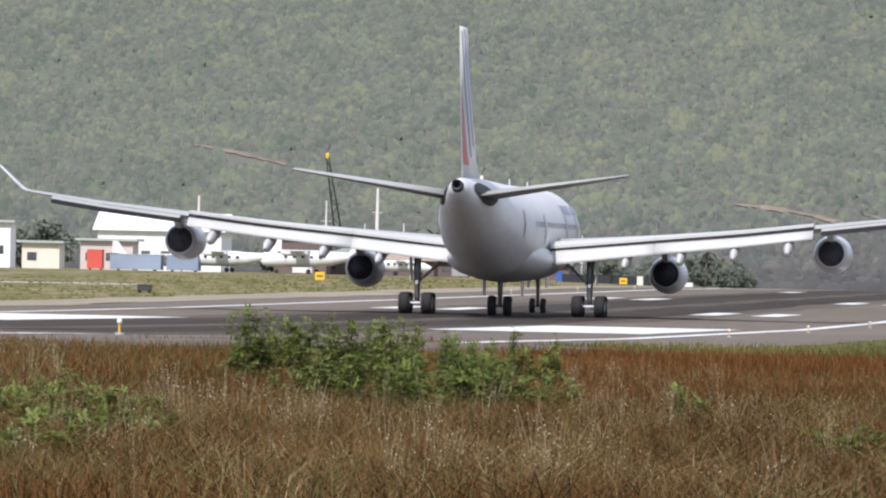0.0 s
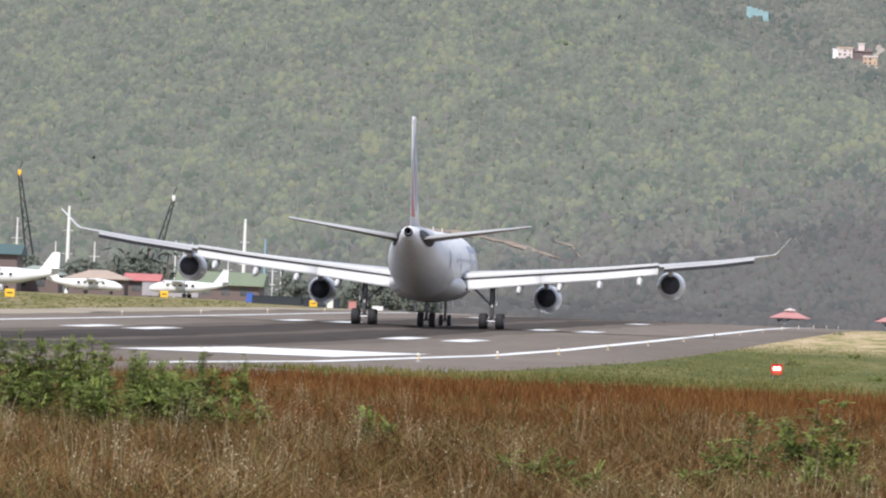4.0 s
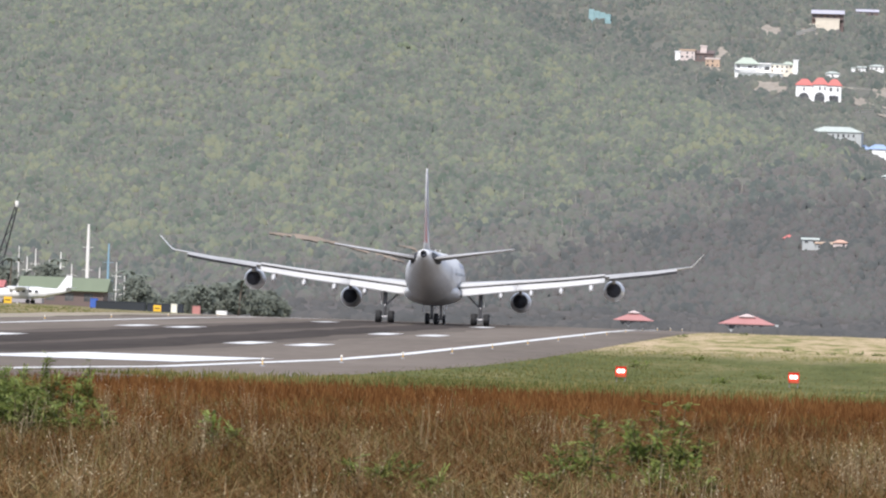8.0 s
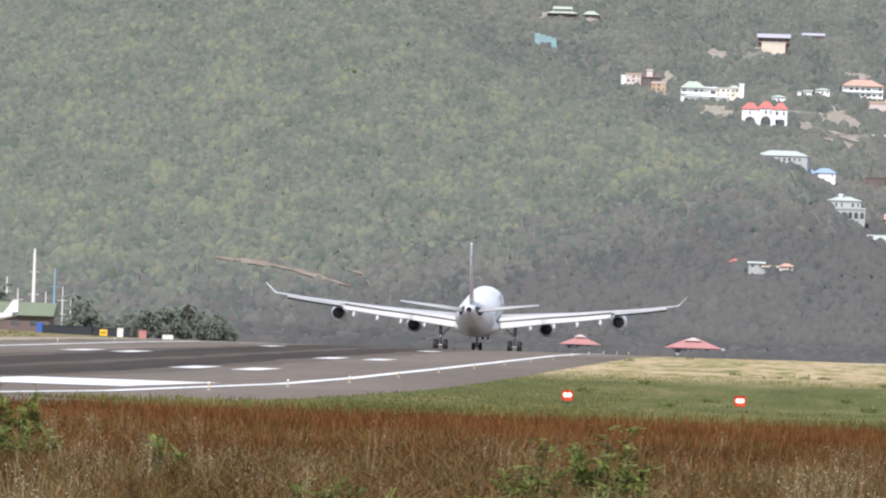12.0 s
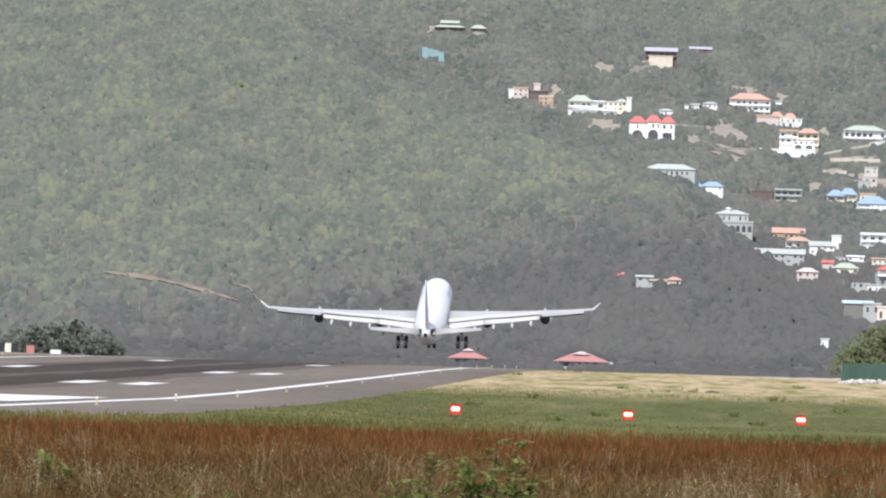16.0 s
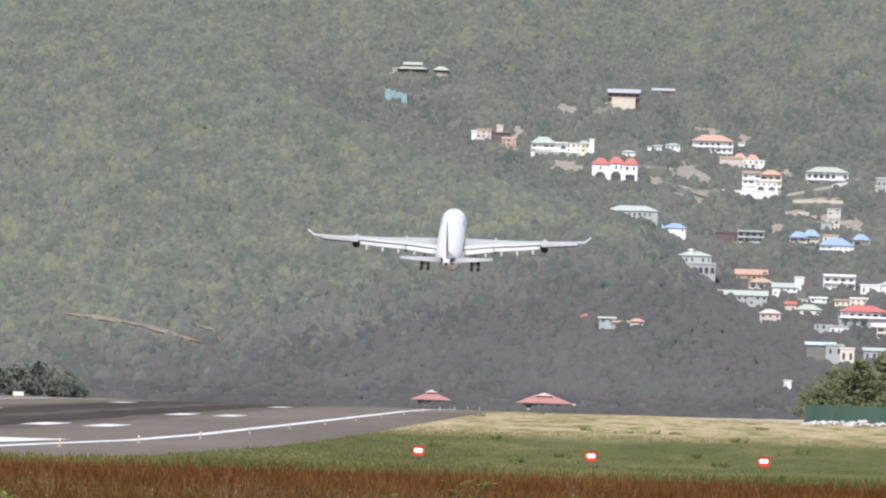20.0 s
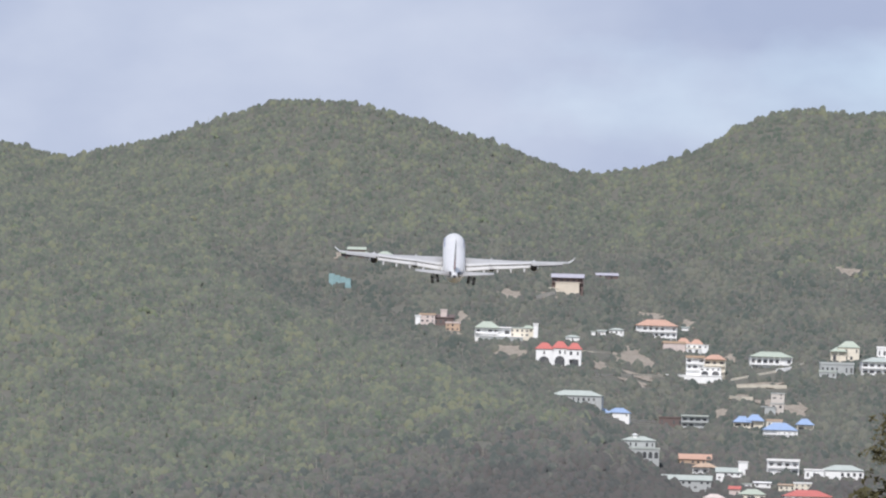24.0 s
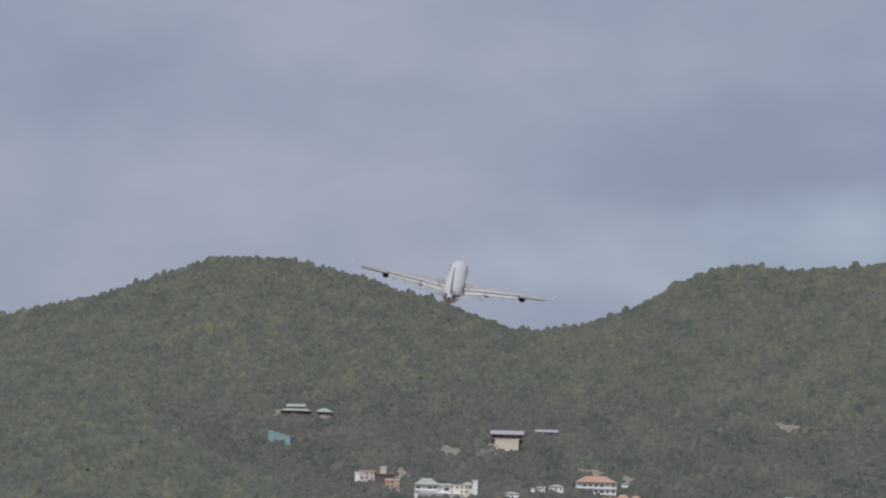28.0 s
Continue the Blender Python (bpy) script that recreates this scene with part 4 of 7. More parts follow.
def roof_mesh(kind, w, d, z, over=0.8, top=None, front=0.0):
    """A roof over a plan w by d whose eaves lie at z; front: how far it reaches out further over a gallery."""
    bm = bmesh.new()
    h = (top - z) if top else min(w, d) * 0.26
    a, b, g = w / 2 + over, d / 2 + over, -d / 2 - over - front
    if kind == "flat":
        box(bm, -a, a, g, b, z, z + max(0.25, h if top else 0.35))
    elif kind == "gable":
        prism([(-a, g, z), (-a, b, z), (-a, b, z + .12), (-a, 0, z + h), (-a, g, z + .12)], (2 * a, 0, 0), bm)
    elif kind == "shed":
        prism([(-a, g, z), (-a, b, z), (-a, b, z + h), (-a, g, z + .15)], (2 * a, 0, 0), bm)
    else:
        r = max(0.2, a - b) * 0.9
        base = [bm.verts.new(p) for p in ((-a, g, z), (a, g, z), (a, b, z), (-a, b, z))]
        eave = [bm.verts.new(p) for p in ((-a, g, z + .15), (a, g, z + .15), (a, b, z + .15), (-a, b, z + .15))]
        l, r2 = bm.verts.new((-r, 0, z + h)), bm.verts.new((r, 0, z + h))
        for i in range(4):
            j = (i + 1) % 4
            bm.faces.new((base[i], base[j], eave[j], eave[i]))
        bm.faces.new((eave[0], eave[1], r2, l))
        bm.faces.new((eave[1], eave[2], r2))
        bm.faces.new((eave[2], eave[3], l, r2))
        bm.faces.new((eave[3], eave[0], l))
        bm.faces.new(list(reversed(base)))
        bmesh.ops.recalc_face_normals(bm, faces=bm.faces)
    return bm


WINDOW_MESH = {}
# dark window glass, used too for the shade inside open arches
GLASS_AND_ARCH_SHADE = material("house_glass_and_arch_shade", [(0.05, 0.054, 0.06), (0.15, 0.15, 0.145)], 0.2, scale=1, fine=2, per="object")


def window_mesh(w, h, arch=False):
    key = (round(w, 1), round(h, 1), arch)
    if key not in WINDOW_MESH:
        if arch:
            r = min(w / 2, h * .6)
            rim = [(w / 2 * math.cos(q), -.05, h - r + r * math.sin(q)) for q in np.linspace(0, math.pi, 9)]
            bm = prism([(-w / 2, -.05, 0), (w / 2, -.05, 0)] + rim, (0, .12, 0))
        else:
            bm = boxed(-w / 2, w / 2, -0.05, 0.06, 0, h)
        me = bpy.data.meshes.new("window")
        bm.to_mesh(me)
        bm.free()
        me.materials.append(GLASS_AND_ARCH_SHADE)
        WINDOW_MESH[key] = me
    return WINDOW_MESH[key]


rnd_house = random.Random(4)


def house(x, y, yaw, label, *blocks):
    """A hillside house of one or more blocks: offset, width, foot, eaves, top, roof kind, roof and wall colours, front and setback."""
    t = thing("hill_house", pose(x, y, float(hill_z(x, y)), 0, 0, yaw + rnd_house.uniform(-5, 5)), label, "house", "houses on the hillside")
    SPOTS.append((x, y, 2 * max(abs(b[0]) + b[1] / 2 for b in blocks), max(b[4] for b in blocks)))
    for dx, w, foot, eave, top, kind, roof, wall, style, back in blocks:
        d, wm = max(3.0, min(9.0, w * .6)), paint(wall)
        low = -5.0 if foot < 6.5 else foot - .4
        part("wall", boxed(-w / 2, w / 2, 0, d, low, eave), wm, t).location = (dx, back, 0)
        gallery = style.startswith("gal")
        cover = roof_mesh(kind, w, d, eave, .25 if kind == "flat" else .45, max(top, eave + .3), 1.1 if gallery else 0.0)
        bmesh.ops.translate(cover, vec=(0, d / 2, 0), verts=cover.verts)
        part("roof", cover, paint(roof), t).location = (dx, back, 0)
        if style == "none":
            continue
        h = eave - max(foot, -.2)
        rows = 2 if style.endswith("2") or style == "arch win" else 1
        step = h / rows
        n = max(2, int(w / (2.6 if gallery else 2.1)))
        for s in range(rows):
            z0 = max(foot, -.2) + s * step
            if style.startswith("arch") and s == 0:
                m = max(1, round(w / (2.4 if style == "archn" else 5.5)))
                high = h * (.62 if style != "archn" else .8)
                for k in range(m):
                    # dark plate on the wall paints the shade of an open arch
                    ob = new("archway", window_mesh(w / m * .66, high * .9 / rows ** .5, True))
                    ob.parent, ob.location = t, (dx - w / 2 + w * (k + .5) / m, back, z0)
                if style == "archn":
                    continue
                if rows == 1:
                    z0, step = z0 + h * .55, h * .45
            for k in range(n):
                if rnd_house.random() < .2:
                    continue
                wide = w / n * (.66 if gallery else .46) * rnd_house.choice((.6, .8, 1.0))
                high = step * (.5 if gallery else .46)
                ob = new("window", window_mesh(wide, high))
                ob.parent, ob.location = t, (dx - w / 2 + w * (k + .5) / n, back, z0 + step * (.16 if gallery else .28))
            if gallery:
                deck = part("balcony", boxed(-w * .5, w * .5, -1.25, -.003, z0 - .12, z0 + .05), wm, t)
                deck.location = (dx, back, 0)
                part("railing", boxed(-w * .5, w * .5, -1.25, -1.17, z0 + .05, z0 + min(.75, step * .3)), wm, deck)
                for k in range(n + 1):
                    px = -w * .49 + w * .98 * k / n
                    part("post", boxed(px - .11, px + .11, -1.2, -.98, z0 + .05 if s or foot > 1 else low, z0 + step - .02), wm, deck)
    return t


house(-35.7, 3379, 0, "white arcaded villa with three red hipped roofs",
      (-6.2, 7.1, -0.2, 6.9, 9.8, "hip", R_RED, WHITE_W, "arch", 0),
      (0.6, 6.6, 0.0, 7.4, 10.5, "hip", R_RED, WHITE_W, "arch", 0.4),
      (6.9, 5.9, 0.2, 7.1, 10.0, "hip", R_RED, WHITE_W, "arch win", 0))
house(-60.2, 3481, 0, "long white villa with pale green roofs on terraces",
      (-8.7, 10.6, 2.8, 5.3, 8.3, "hip", R_GREEN, WHITE_W, "gal", 0),
      (-1.3, 6.3, 2.0, 5.5, 6.0, "flat", WHITE_W, WHITE_W, "gal", 0.5),
      (5.9, 8.6, 1.7, 5.5, 6.0, "flat", R_PALE, CREAM, "win2", 0.6),
      (9.7, 5.0, 3.8, 5.6, 7.1, "hip", R_GREEN, CREAM, "win", 1.2),
      (13.0, 2.0, 1.9, 7.5, 8.0, "flat", WHITE_W, WHITE_W, "none", 0.3),
      (-2.4, 19.2, -0.1, 1.4, 1.7, "flat", WHITE_W, GREY_W, "none", -3))
house(-30.9, 3501, 0, "small rounded white house",
      (0.0, 6.3, 0.0, 1.8, 2.8, "hip", R_PALE, WHITE_W, "win", 0))
house(-36.5, 3735, 0, "low dark house with slate roofs over a cream wall",
      (0.3, 15.1, 5.4, 7.9, 10.0, "gable", R_SLATE, R_BROWN, "gal", 3),
      (0.3, 11.4, 0.5, 5.4, 5.7, "flat", CREAM, PALE_SAND, "none", 0),
      (-7.0, 5.0, -1.0, 2.6, 2.9, "flat", CREAM, CREAM, "none", -0.5))
house(-17.7, 3845, 0, "narrow dark house with a slate roof",
      (0.0, 10.6, 0.0, 1.9, 3.3, "gable", R_SLATE, R_BROWN, "win", 0))
house(-94.1, 3535, 0, "half-built brown house with pink walls",
      (-3.1, 6.9, 1.2, 4.8, 5.5, "flat", R_TAN, PINK, "win2", 0),
      (4.1, 9.0, 0.1, 3.7, 5.5, "shed", R_BROWN, R_BROWN, "win", 1),
      (4.1, 2.8, 3.7, 7.0, 7.6, "flat", PINK, PINK, "none", 2),
      (-7.4, 2.3, 2.3, 4.1, 4.6, "flat", WHITE_W, WHITE_W, "none", -0.5))
house(-85.3, 3521, 0, "small unfinished pinkish house",
      (0.0, 6.4, 0.0, 3.6, 4.3, "flat", PINK, R_TAN, "win2", 0))
house(-138.2, 3745, 0, "dark hill house with a two-tier pale green roof",
      (0.0, 14.4, 0.0, 2.2, 4.3, "hip", R_GREEN, R_BROWN, "gal", 0),
      (0.0, 8.4, 3.5, 4.3, 5.7, "gable", R_GREEN, R_BROWN, "none", 1.5))
house(-124.7, 3755, 0, "small dark pavilion with a pale green roof",
      (0.0, 7.3, 0.0, 1.6, 3.5, "hip", R_GREEN, R_BROWN, "gal", 0))
house(6.9, 3611, 0, "broad white villa with a terracotta hipped roof",
      (0.0, 18.8, 0.0, 5.5, 8.6, "hip", R_ORANGE, WHITE_W, "gal2", 0))
house(-21.8, 3531, 0, "tiny white hut among the trees",
      (0.0, 1.8, 0.0, 1.8, 2.3, "flat", R_PALE, WHITE_W, "none", 0))
house(-18.1, 3547, 0, "small white house among the trees",
      (0.0, 3.6, 0.0, 2.1, 2.8, "gable", R_PALE, WHITE_W, "win", 0))
house(-11.5, 3577, 0, "small white house among the trees",
      (0.0, 6.5, 0.0, 2.1, 3.1, "hip", R_PALE, WHITE_W, "win", 0))
house(20.4, 3659, 0, "tiny white hut with a pale roof",
      (0.0, 3.2, 0.0, 1.6, 2.1, "gable", R_PALE, WHITE_W, "none", 0))
house(20.5, 3571, 0, "low pinkish villa with orange hipped roofs",
      (-5.3, 10.1, 1.4, 4.2, 5.3, "flat", R_TAN, PINK, "none", 0),
      (-1.0, 6.2, 1.8, 4.4, 7.0, "hip", R_ORANGE, WHITE_W, "win", 2),
      (5.0, 5.4, 2.5, 4.3, 6.6, "hip", R_ORANGE, WHITE_W, "win", 2),
      (5.2, 10.3, 2.2, 3.8, 4.0, "flat", WHITE_W, WHITE_W, "win", 0.5),
      (3.4, 6.2, 0.1, 2.2, 2.4, "flat", CREAM, WHITE_W, "win", -1))
house(24.3, 3453, 0, "three-storey white and cream villa with a balustraded terrace",
      (-0.1, 8.0, 5.2, 10.5, 11.5, "flat", R_TAN, WHITE_W, "gal2", 0),
      (8.4, 9.5, 4.5, 10.0, 12.3, "hip", R_ORANGE, CREAM, "gal2", 0.4),
      (6.6, 9.5, 3.0, 6.2, 6.5, "flat", WHITE_W, WHITE_W, "arch", -1.6),
      (-0.6, 25.0, -0.0, 2.5, 2.7, "flat", WHITE_W, WHITE_W, "none", -4))
house(-26.0, 3191, 0, "long grey house with a wide pale roof",
      (0.0, 21.0, 0.0, 2.8, 5.1, "hip", R_PALE, GREY_W, "win", 0))
house(-10.9, 3195, 0, "small white house with two blue roofs",
      (-4.2, 5.6, 0.3, 1.7, 3.6, "hip", R_BLUE, WHITE_W, "win", 0),
      (2.4, 9.0, 0.1, 1.9, 4.0, "hip", R_BLUE, WHITE_W, "win", 0.5))
house(18.6, 3255, 0, "dark timber house with a white framed gallery",
      (-5.2, 10.1, 0.5, 4.1, 4.6, "flat", R_BROWN, R_BROWN, "win", 0),
      (4.7, 11.1, 0.1, 4.9, 5.6, "flat", R_PALE, GREY_W, "gal2", -0.5))
house(45.3, 3225, 0, "cream house with bright blue hipped roofs",
      (-2.6, 7.0, 0.4, 2.7, 5.3, "hip", R_BLUE, CREAM, "gal", 0),
      (2.6, 7.0, 0.1, 3.4, 6.2, "hip", R_BLUE, CREAM, "gal", 0.6))
house(58.1, 3201, 0, "white house with a long bright blue roof",
      (-0.1, 13.7, 1.2, 3.0, 6.3, "hip", R_BLUE, WHITE_W, "gal", 0),
      (2.7, 8.6, 0.1, 2.9, 3.1, "flat", WHITE_W, WHITE_W, "win", -1),
      (-2.2, 6.3, 4.3, 6.7, 7.6, "flat", R_TAN, CREAM, "win", 4))
house(68.6, 3223, 0, "small cream house with a blue hipped roof",
      (0.0, 6.5, 0.0, 2.8, 5.4, "hip", R_BLUE, CREAM, "gal", 0))
house(58.3, 3489, 0, "white pillared villa with a pale green hipped roof",
      (0.0, 18.7, 1.3, 4.8, 7.3, "hip", R_GREEN, WHITE_W, "gal", 0),
      (-6.9, 4.8, -0.2, 1.3, 1.6, "flat", WHITE_W, WHITE_W, "arch", -0.4))
house(82.8, 3451, 0, "pale house half hidden by trees",
      (0.0, 7.7, 0.0, 2.5, 3.5, "flat", R_PALE, GREY_W, "win", 0))
house(56.5, 3297, 0, "ruined pale stone house on a bare slope",
      (1.8, 5.6, 5.8, 8.2, 8.6, "flat", GREY_W, PALE_GREY, "win2", 0),
      (1.8, 5.7, 1.3, 3.8, 4.1, "flat", GREY_W, PALE_GREY, "win", -6),
      (-1.8, 6.2, -0.1, 2.3, 2.6, "flat", GREY_W, GREY_W, "none", -7))
house(0.1, 3037, 0, "round-cornered pale villa in two tiers with an arcade",
      (0.1, 12.8, 3.7, 6.8, 8.6, "hip", R_PALE, GREY_W, "win", 0),
      (0.0, 16.1, 0.0, 3.5, 4.2, "flat", R_PALE, GREY_W, "archn", -2.5),
      (-1.3, 1.5, 8.1, 9.0, 9.6, "hip", WHITE_W, WHITE_W, "none", 2))
house(23.0, 3109, 0, "tan house with a wide terracotta roof",
      (0.0, 12.6, 0.0, 2.0, 4.3, "gable", R_ORANGE, R_TAN, "win", 0))
house(26.4, 3061, 0, "white house with a pale orange roof",
      (0.0, 9.5, 0.0, 2.9, 4.7, "hip", R_TAN, WHITE_W, "gal", 0))
house(36.5, 3015, 0, "white house with a slanted pale roof and a square tower",
      (-1.2, 9.6, -0.0, 2.8, 4.8, "shed", R_PALE, WHITE_W, "win2", 0),
      (4.3, 3.5, 3.4, 6.9, 7.3, "flat", WHITE_W, WHITE_W, "none", 1))
house(56.7, 3041, 0, "two-storey white house with a scalloped parapet",
      (0.0, 12.3, 0.0, 5.3, 6.2, "flat", WHITE_W, WHITE_W, "gal2", 0))
house(76.2, 3027, 0, "white house with a grey-green hipped roof",
      (3.2, 16.4, 0.5, 3.6, 5.8, "hip", R_PALE, WHITE_W, "win", 0),
      (-7.6, 7.7, -0.2, 3.3, 3.9, "flat", WHITE_W, WHITE_W, "win", -0.6))
house(18.8, 2981, 0, "long pale grey two-storey house",
      (0.0, 18.8, 0.0, 3.5, 5.6, "gable", R_PALE, GREY_W, "win2", 0))
house(28.6, 2879, 0, "pinkish two-storey house with a tan roof",
      (0.0, 7.7, 0.0, 3.8, 5.4, "hip", PINK, PINK, "win2", 0))
house(36.6, 2929, 0, "small reddish house with a red roof",
      (0.0, 4.0, 0.0, 3.4, 4.7, "gable", R_RED, PINK, "win", 0))
house(43.2, 2925, 0, "cream house with a pale green hipped roof",
      (0.0, 9.7, 0.0, 2.1, 4.2, "hip", R_GREEN, CREAM, "win", 0))
house(45.4, 2985, 0, "low white row of rooms",
      (-3.6, 4.1, -0.1, 1.0, 1.4, "flat", R_PALE, WHITE_W, "win", 0),
      (2.5, 6.3, 0.1, 1.6, 2.2, "gable", WHITE_W, WHITE_W, "win", 0))
house(60.2, 2977, 0, "low cream and white house",
      (-3.1, 6.3, 0.1, 2.1, 2.7, "gable", R_TAN, CREAM, "win", 0),
      (2.9, 6.7, 0.1, 2.9, 3.5, "flat", WHITE_W, CREAM, "win2", -0.5))
house(63.0, 2873, 0, "white balconied villa with a broad red roof",
      (0.0, 17.3, 3.7, 6.0, 8.5, "hip", R_RED, WHITE_W, "gal", 0),
      (-3.5, 10.2, -0.1, 3.6, 3.8, "flat", WHITE_W, GREY_W, "gal", -1.2))
house(50.6, 2841, 0, "grey flat-roofed house with a white wing",
      (-2.8, 6.8, 1.6, 4.2, 4.9, "flat", R_BROWN, GREY_W, "win", 0),
      (2.8, 6.8, 0.1, 3.0, 3.6, "flat", R_PALE, WHITE_W, "win", -0.6))
house(73.5, 2827, 0, "orange and cream two-storey house with white roofs",
      (-2.7, 7.8, -0.1, 4.4, 5.4, "hip", WHITE_W, CREAM, "gal2", 0),
      (3.5, 6.1, 0.5, 4.6, 6.3, "hip", WHITE_W, (0.72, 0.50, 0.30), "gal2", 0.5))
# the dull dark wall colour stands in for porch shade under the roof
house(48.0, 2701, 0, "house with a pale blue sheet roof, dark and cream walls",
      (-3.1, 10.2, 5.0, 6.4, 7.6, "shed", (0.50, 0.62, 0.66), (0.20, 0.20, 0.18), "none", 2),
      (1.5, 6.1, 2.6, 6.3, 6.9, "flat", R_PALE, GREY_W, "win", 0),
      (5.8, 4.9, 0.2, 5.3, 5.9, "flat", CREAM, CREAM, "win", -1))
house(69.5, 2717, 0, "long low pale grey house",
      (-4.7, 9.8, 0.4, 4.0, 5.2, "gable", R_PALE, GREY_W, "win", 0),
      (4.5, 10.2, 0.1, 3.1, 5.1, "gable", R_TAN, GREY_W, "win", 0.5))
house(-35.1, 2573, 0, "small house with a faded red roof on the lower slope",
      (0.0, 3.4, 0.0, 1.3, 2.6, "hip", R_RED, R_BROWN, "none", 0))
house(-25.6, 2549, 0, "low pale house on the lower slope",
      (-2.2, 5.2, 1.8, 3.3, 4.0, "gable", R_PALE, GREY_W, "win", 0),
      (2.2, 5.2, 0.1, 2.1, 2.8, "gable", R_TAN, GREY_W, "win", -1))
house(-18.1, 2559, 0, "small pinkish house on the lower slope",
      (0.0, 4.6, 0.0, 1.3, 2.4, "hip", R_ORANGE, PINK, "win", 0))
house(91.7, 3511, 0, "cream house with steep hipped roofs",
      (-2.9, 6.9, -0.1, 4.7, 6.8, "hip", R_GREEN, CREAM, "gal", 0),
      (1.7, 9.4, 0.3, 6.7, 9.7, "hip", R_GREEN, CREAM, "win2", 0.6))
house(87.1, 3461, 0, "grey flat-roofed house on a stone base",
      (0.0, 14.8, 0.0, 5.0, 6.0, "flat", GREY_W, GREY_W, "win", 0))
house(107.1, 3463, 0, "white balconied house with a grey-green roof",
      (0.0, 18.1, 0.0, 5.8, 8.0, "hip", R_PALE, WHITE_W, "gal2", 0))
house(113.4, 3523, 0, "white flat-roofed house on a terrace",
      (0.0, 14.0, 0.0, 4.1, 5.1, "flat", WHITE_W, WHITE_W, "win", 0))
house(30.1, 2419, 0, "small narrow white hut at the foot of the hill",
      (0.0, 2.2, 0.0, 3.4, 3.7, "flat", WHITE_W, WHITE_W, "win", 0))



def lobe_sets(count=10, seed=5, lumps=5, sprays=0, size=0.34):
    """A few crowns, each of some uneven rounded leaf clumps with loose sprays between them: points, triangles and the way the leaves face."""
    rs = np.random.RandomState(seed)
    iv = np.array([[1, 0, 0], [-1, 0, 0], [0, 1, 0], [0, -1, 0], [0, 0, 1], [0, 0, -1]], float)
    fv = np.array([[0, 2, 4], [2, 1, 4], [1, 3, 4], [3, 0, 4], [2, 0, 5], [1, 2, 5], [3, 1, 5], [0, 3, 5]])
    sets = []
    for _ in range(count):
        vs, fs, ns, off = [], [], [], 0
        for k in range(lumps):
            r = rs.uniform(0.36, 0.6)
            d = rs.normal(size=3) * np.array([.42, .42, .34])
            d[2] = abs(d[2]) + .1
            q = np.linalg.qr(rs.normal(size=(3, 3)))[0]
            q[:, 0] *= np.sign(np.linalg.det(q))
            v = (iv * (r * rs.uniform(0.7, 1.3, (6, 1)))) @ q.T
            v = v * np.array([.88, .88, 1.3])
            ns.append(v / np.linalg.norm(v, axis=1)[:, None] * .5 + d * .35 + rs.normal(size=3) * .18)
            vs.append(v + d)
            fs.append(fv + off)
            off += 6
        for k in range(sprays):
            d = rs.normal(size=3)
            d[2] = abs(d[2]) * .8
            d /= np.linalg.norm(d)
            c = d * rs.uniform(.7, 1.0)
            u, w = np.cross(d, rs.normal(size=3)) * size, rs.normal(size=3) * size * .5
            vs.append(np.stack([c - u * .6, c + u * .6 + w * .3, c + d * size * .8 + w]))
            fs.append(np.array([[0, 1, 2]]) + off)
            ns.append(np.repeat((d * .5 + rs.normal(size=3) * .25)[None], 3, 0))
            off += 3
        sets.append((np.concatenate(vs), np.concatenate(fs), np.concatenate(ns)))
    return sets


def crown_sets(count=16, seed=25, closed=False):
    """Single uneven crowns: a bumpy dome over a narrower skirt; points, triangles and the way the leaves face."""
    rs = np.random.RandomState(seed)
    sets = []
    for _ in range(count):
        rings = [np.array([[0, 0, 1.0]])]
        for z, r, tw in ((.74, .56, 0.0), (.2, 1.0, .5), (-.8, .62, 0.0)):
            q = (np.arange(5) + tw + rs.uniform(-.25, .25, 5)) * np.pi / 2.5
            rr = r * rs.uniform(.65, 1.3, 5)
            rings.append(np.stack([rr * np.cos(q), rr * np.sin(q), z + rs.uniform(-.22, .22, 5)], -1))
        v = np.concatenate(rings) + np.array([1, 1, 0]) * rs.uniform(-.25, .25, 3) * np.concatenate([[1.0], np.repeat([.8, .2, 0], 5)])[:, None]
        f = [(0, 1 + k, 1 + (k + 1) % 5) for k in range(5)]
        for b, flip in ((1, 0), (6, 1)):
            for k in range(5):
                j = (k + 1) % 5
                f += [(b + k, b + 5 + k, b + j), (b + j, b + 5 + k, b + 5 + j)] if not flip else [(b + k, b + 5 + k, b + 5 + j), (b + k, b + 5 + j, b + j)]
        if closed:
            v = np.concatenate([v, [[0, 0, -.95]]])
            f += [(11 + (k + 1) % 5, 11 + k, 16) for k in range(5)]
        m = v * np.array([1, 1, .9]) + np.array([0, 0, -.1])
        m = m / np.linalg.norm(m, axis=1)[:, None] * .42 + rs.normal(size=v.shape) * .06
        sets.append((v, np.array(f), m))
    return sets


LEAF_WAY = np.array([-0.06, -0.45, 0.60])          # shading normals are bent this way, so leaves shade brighter and flatter


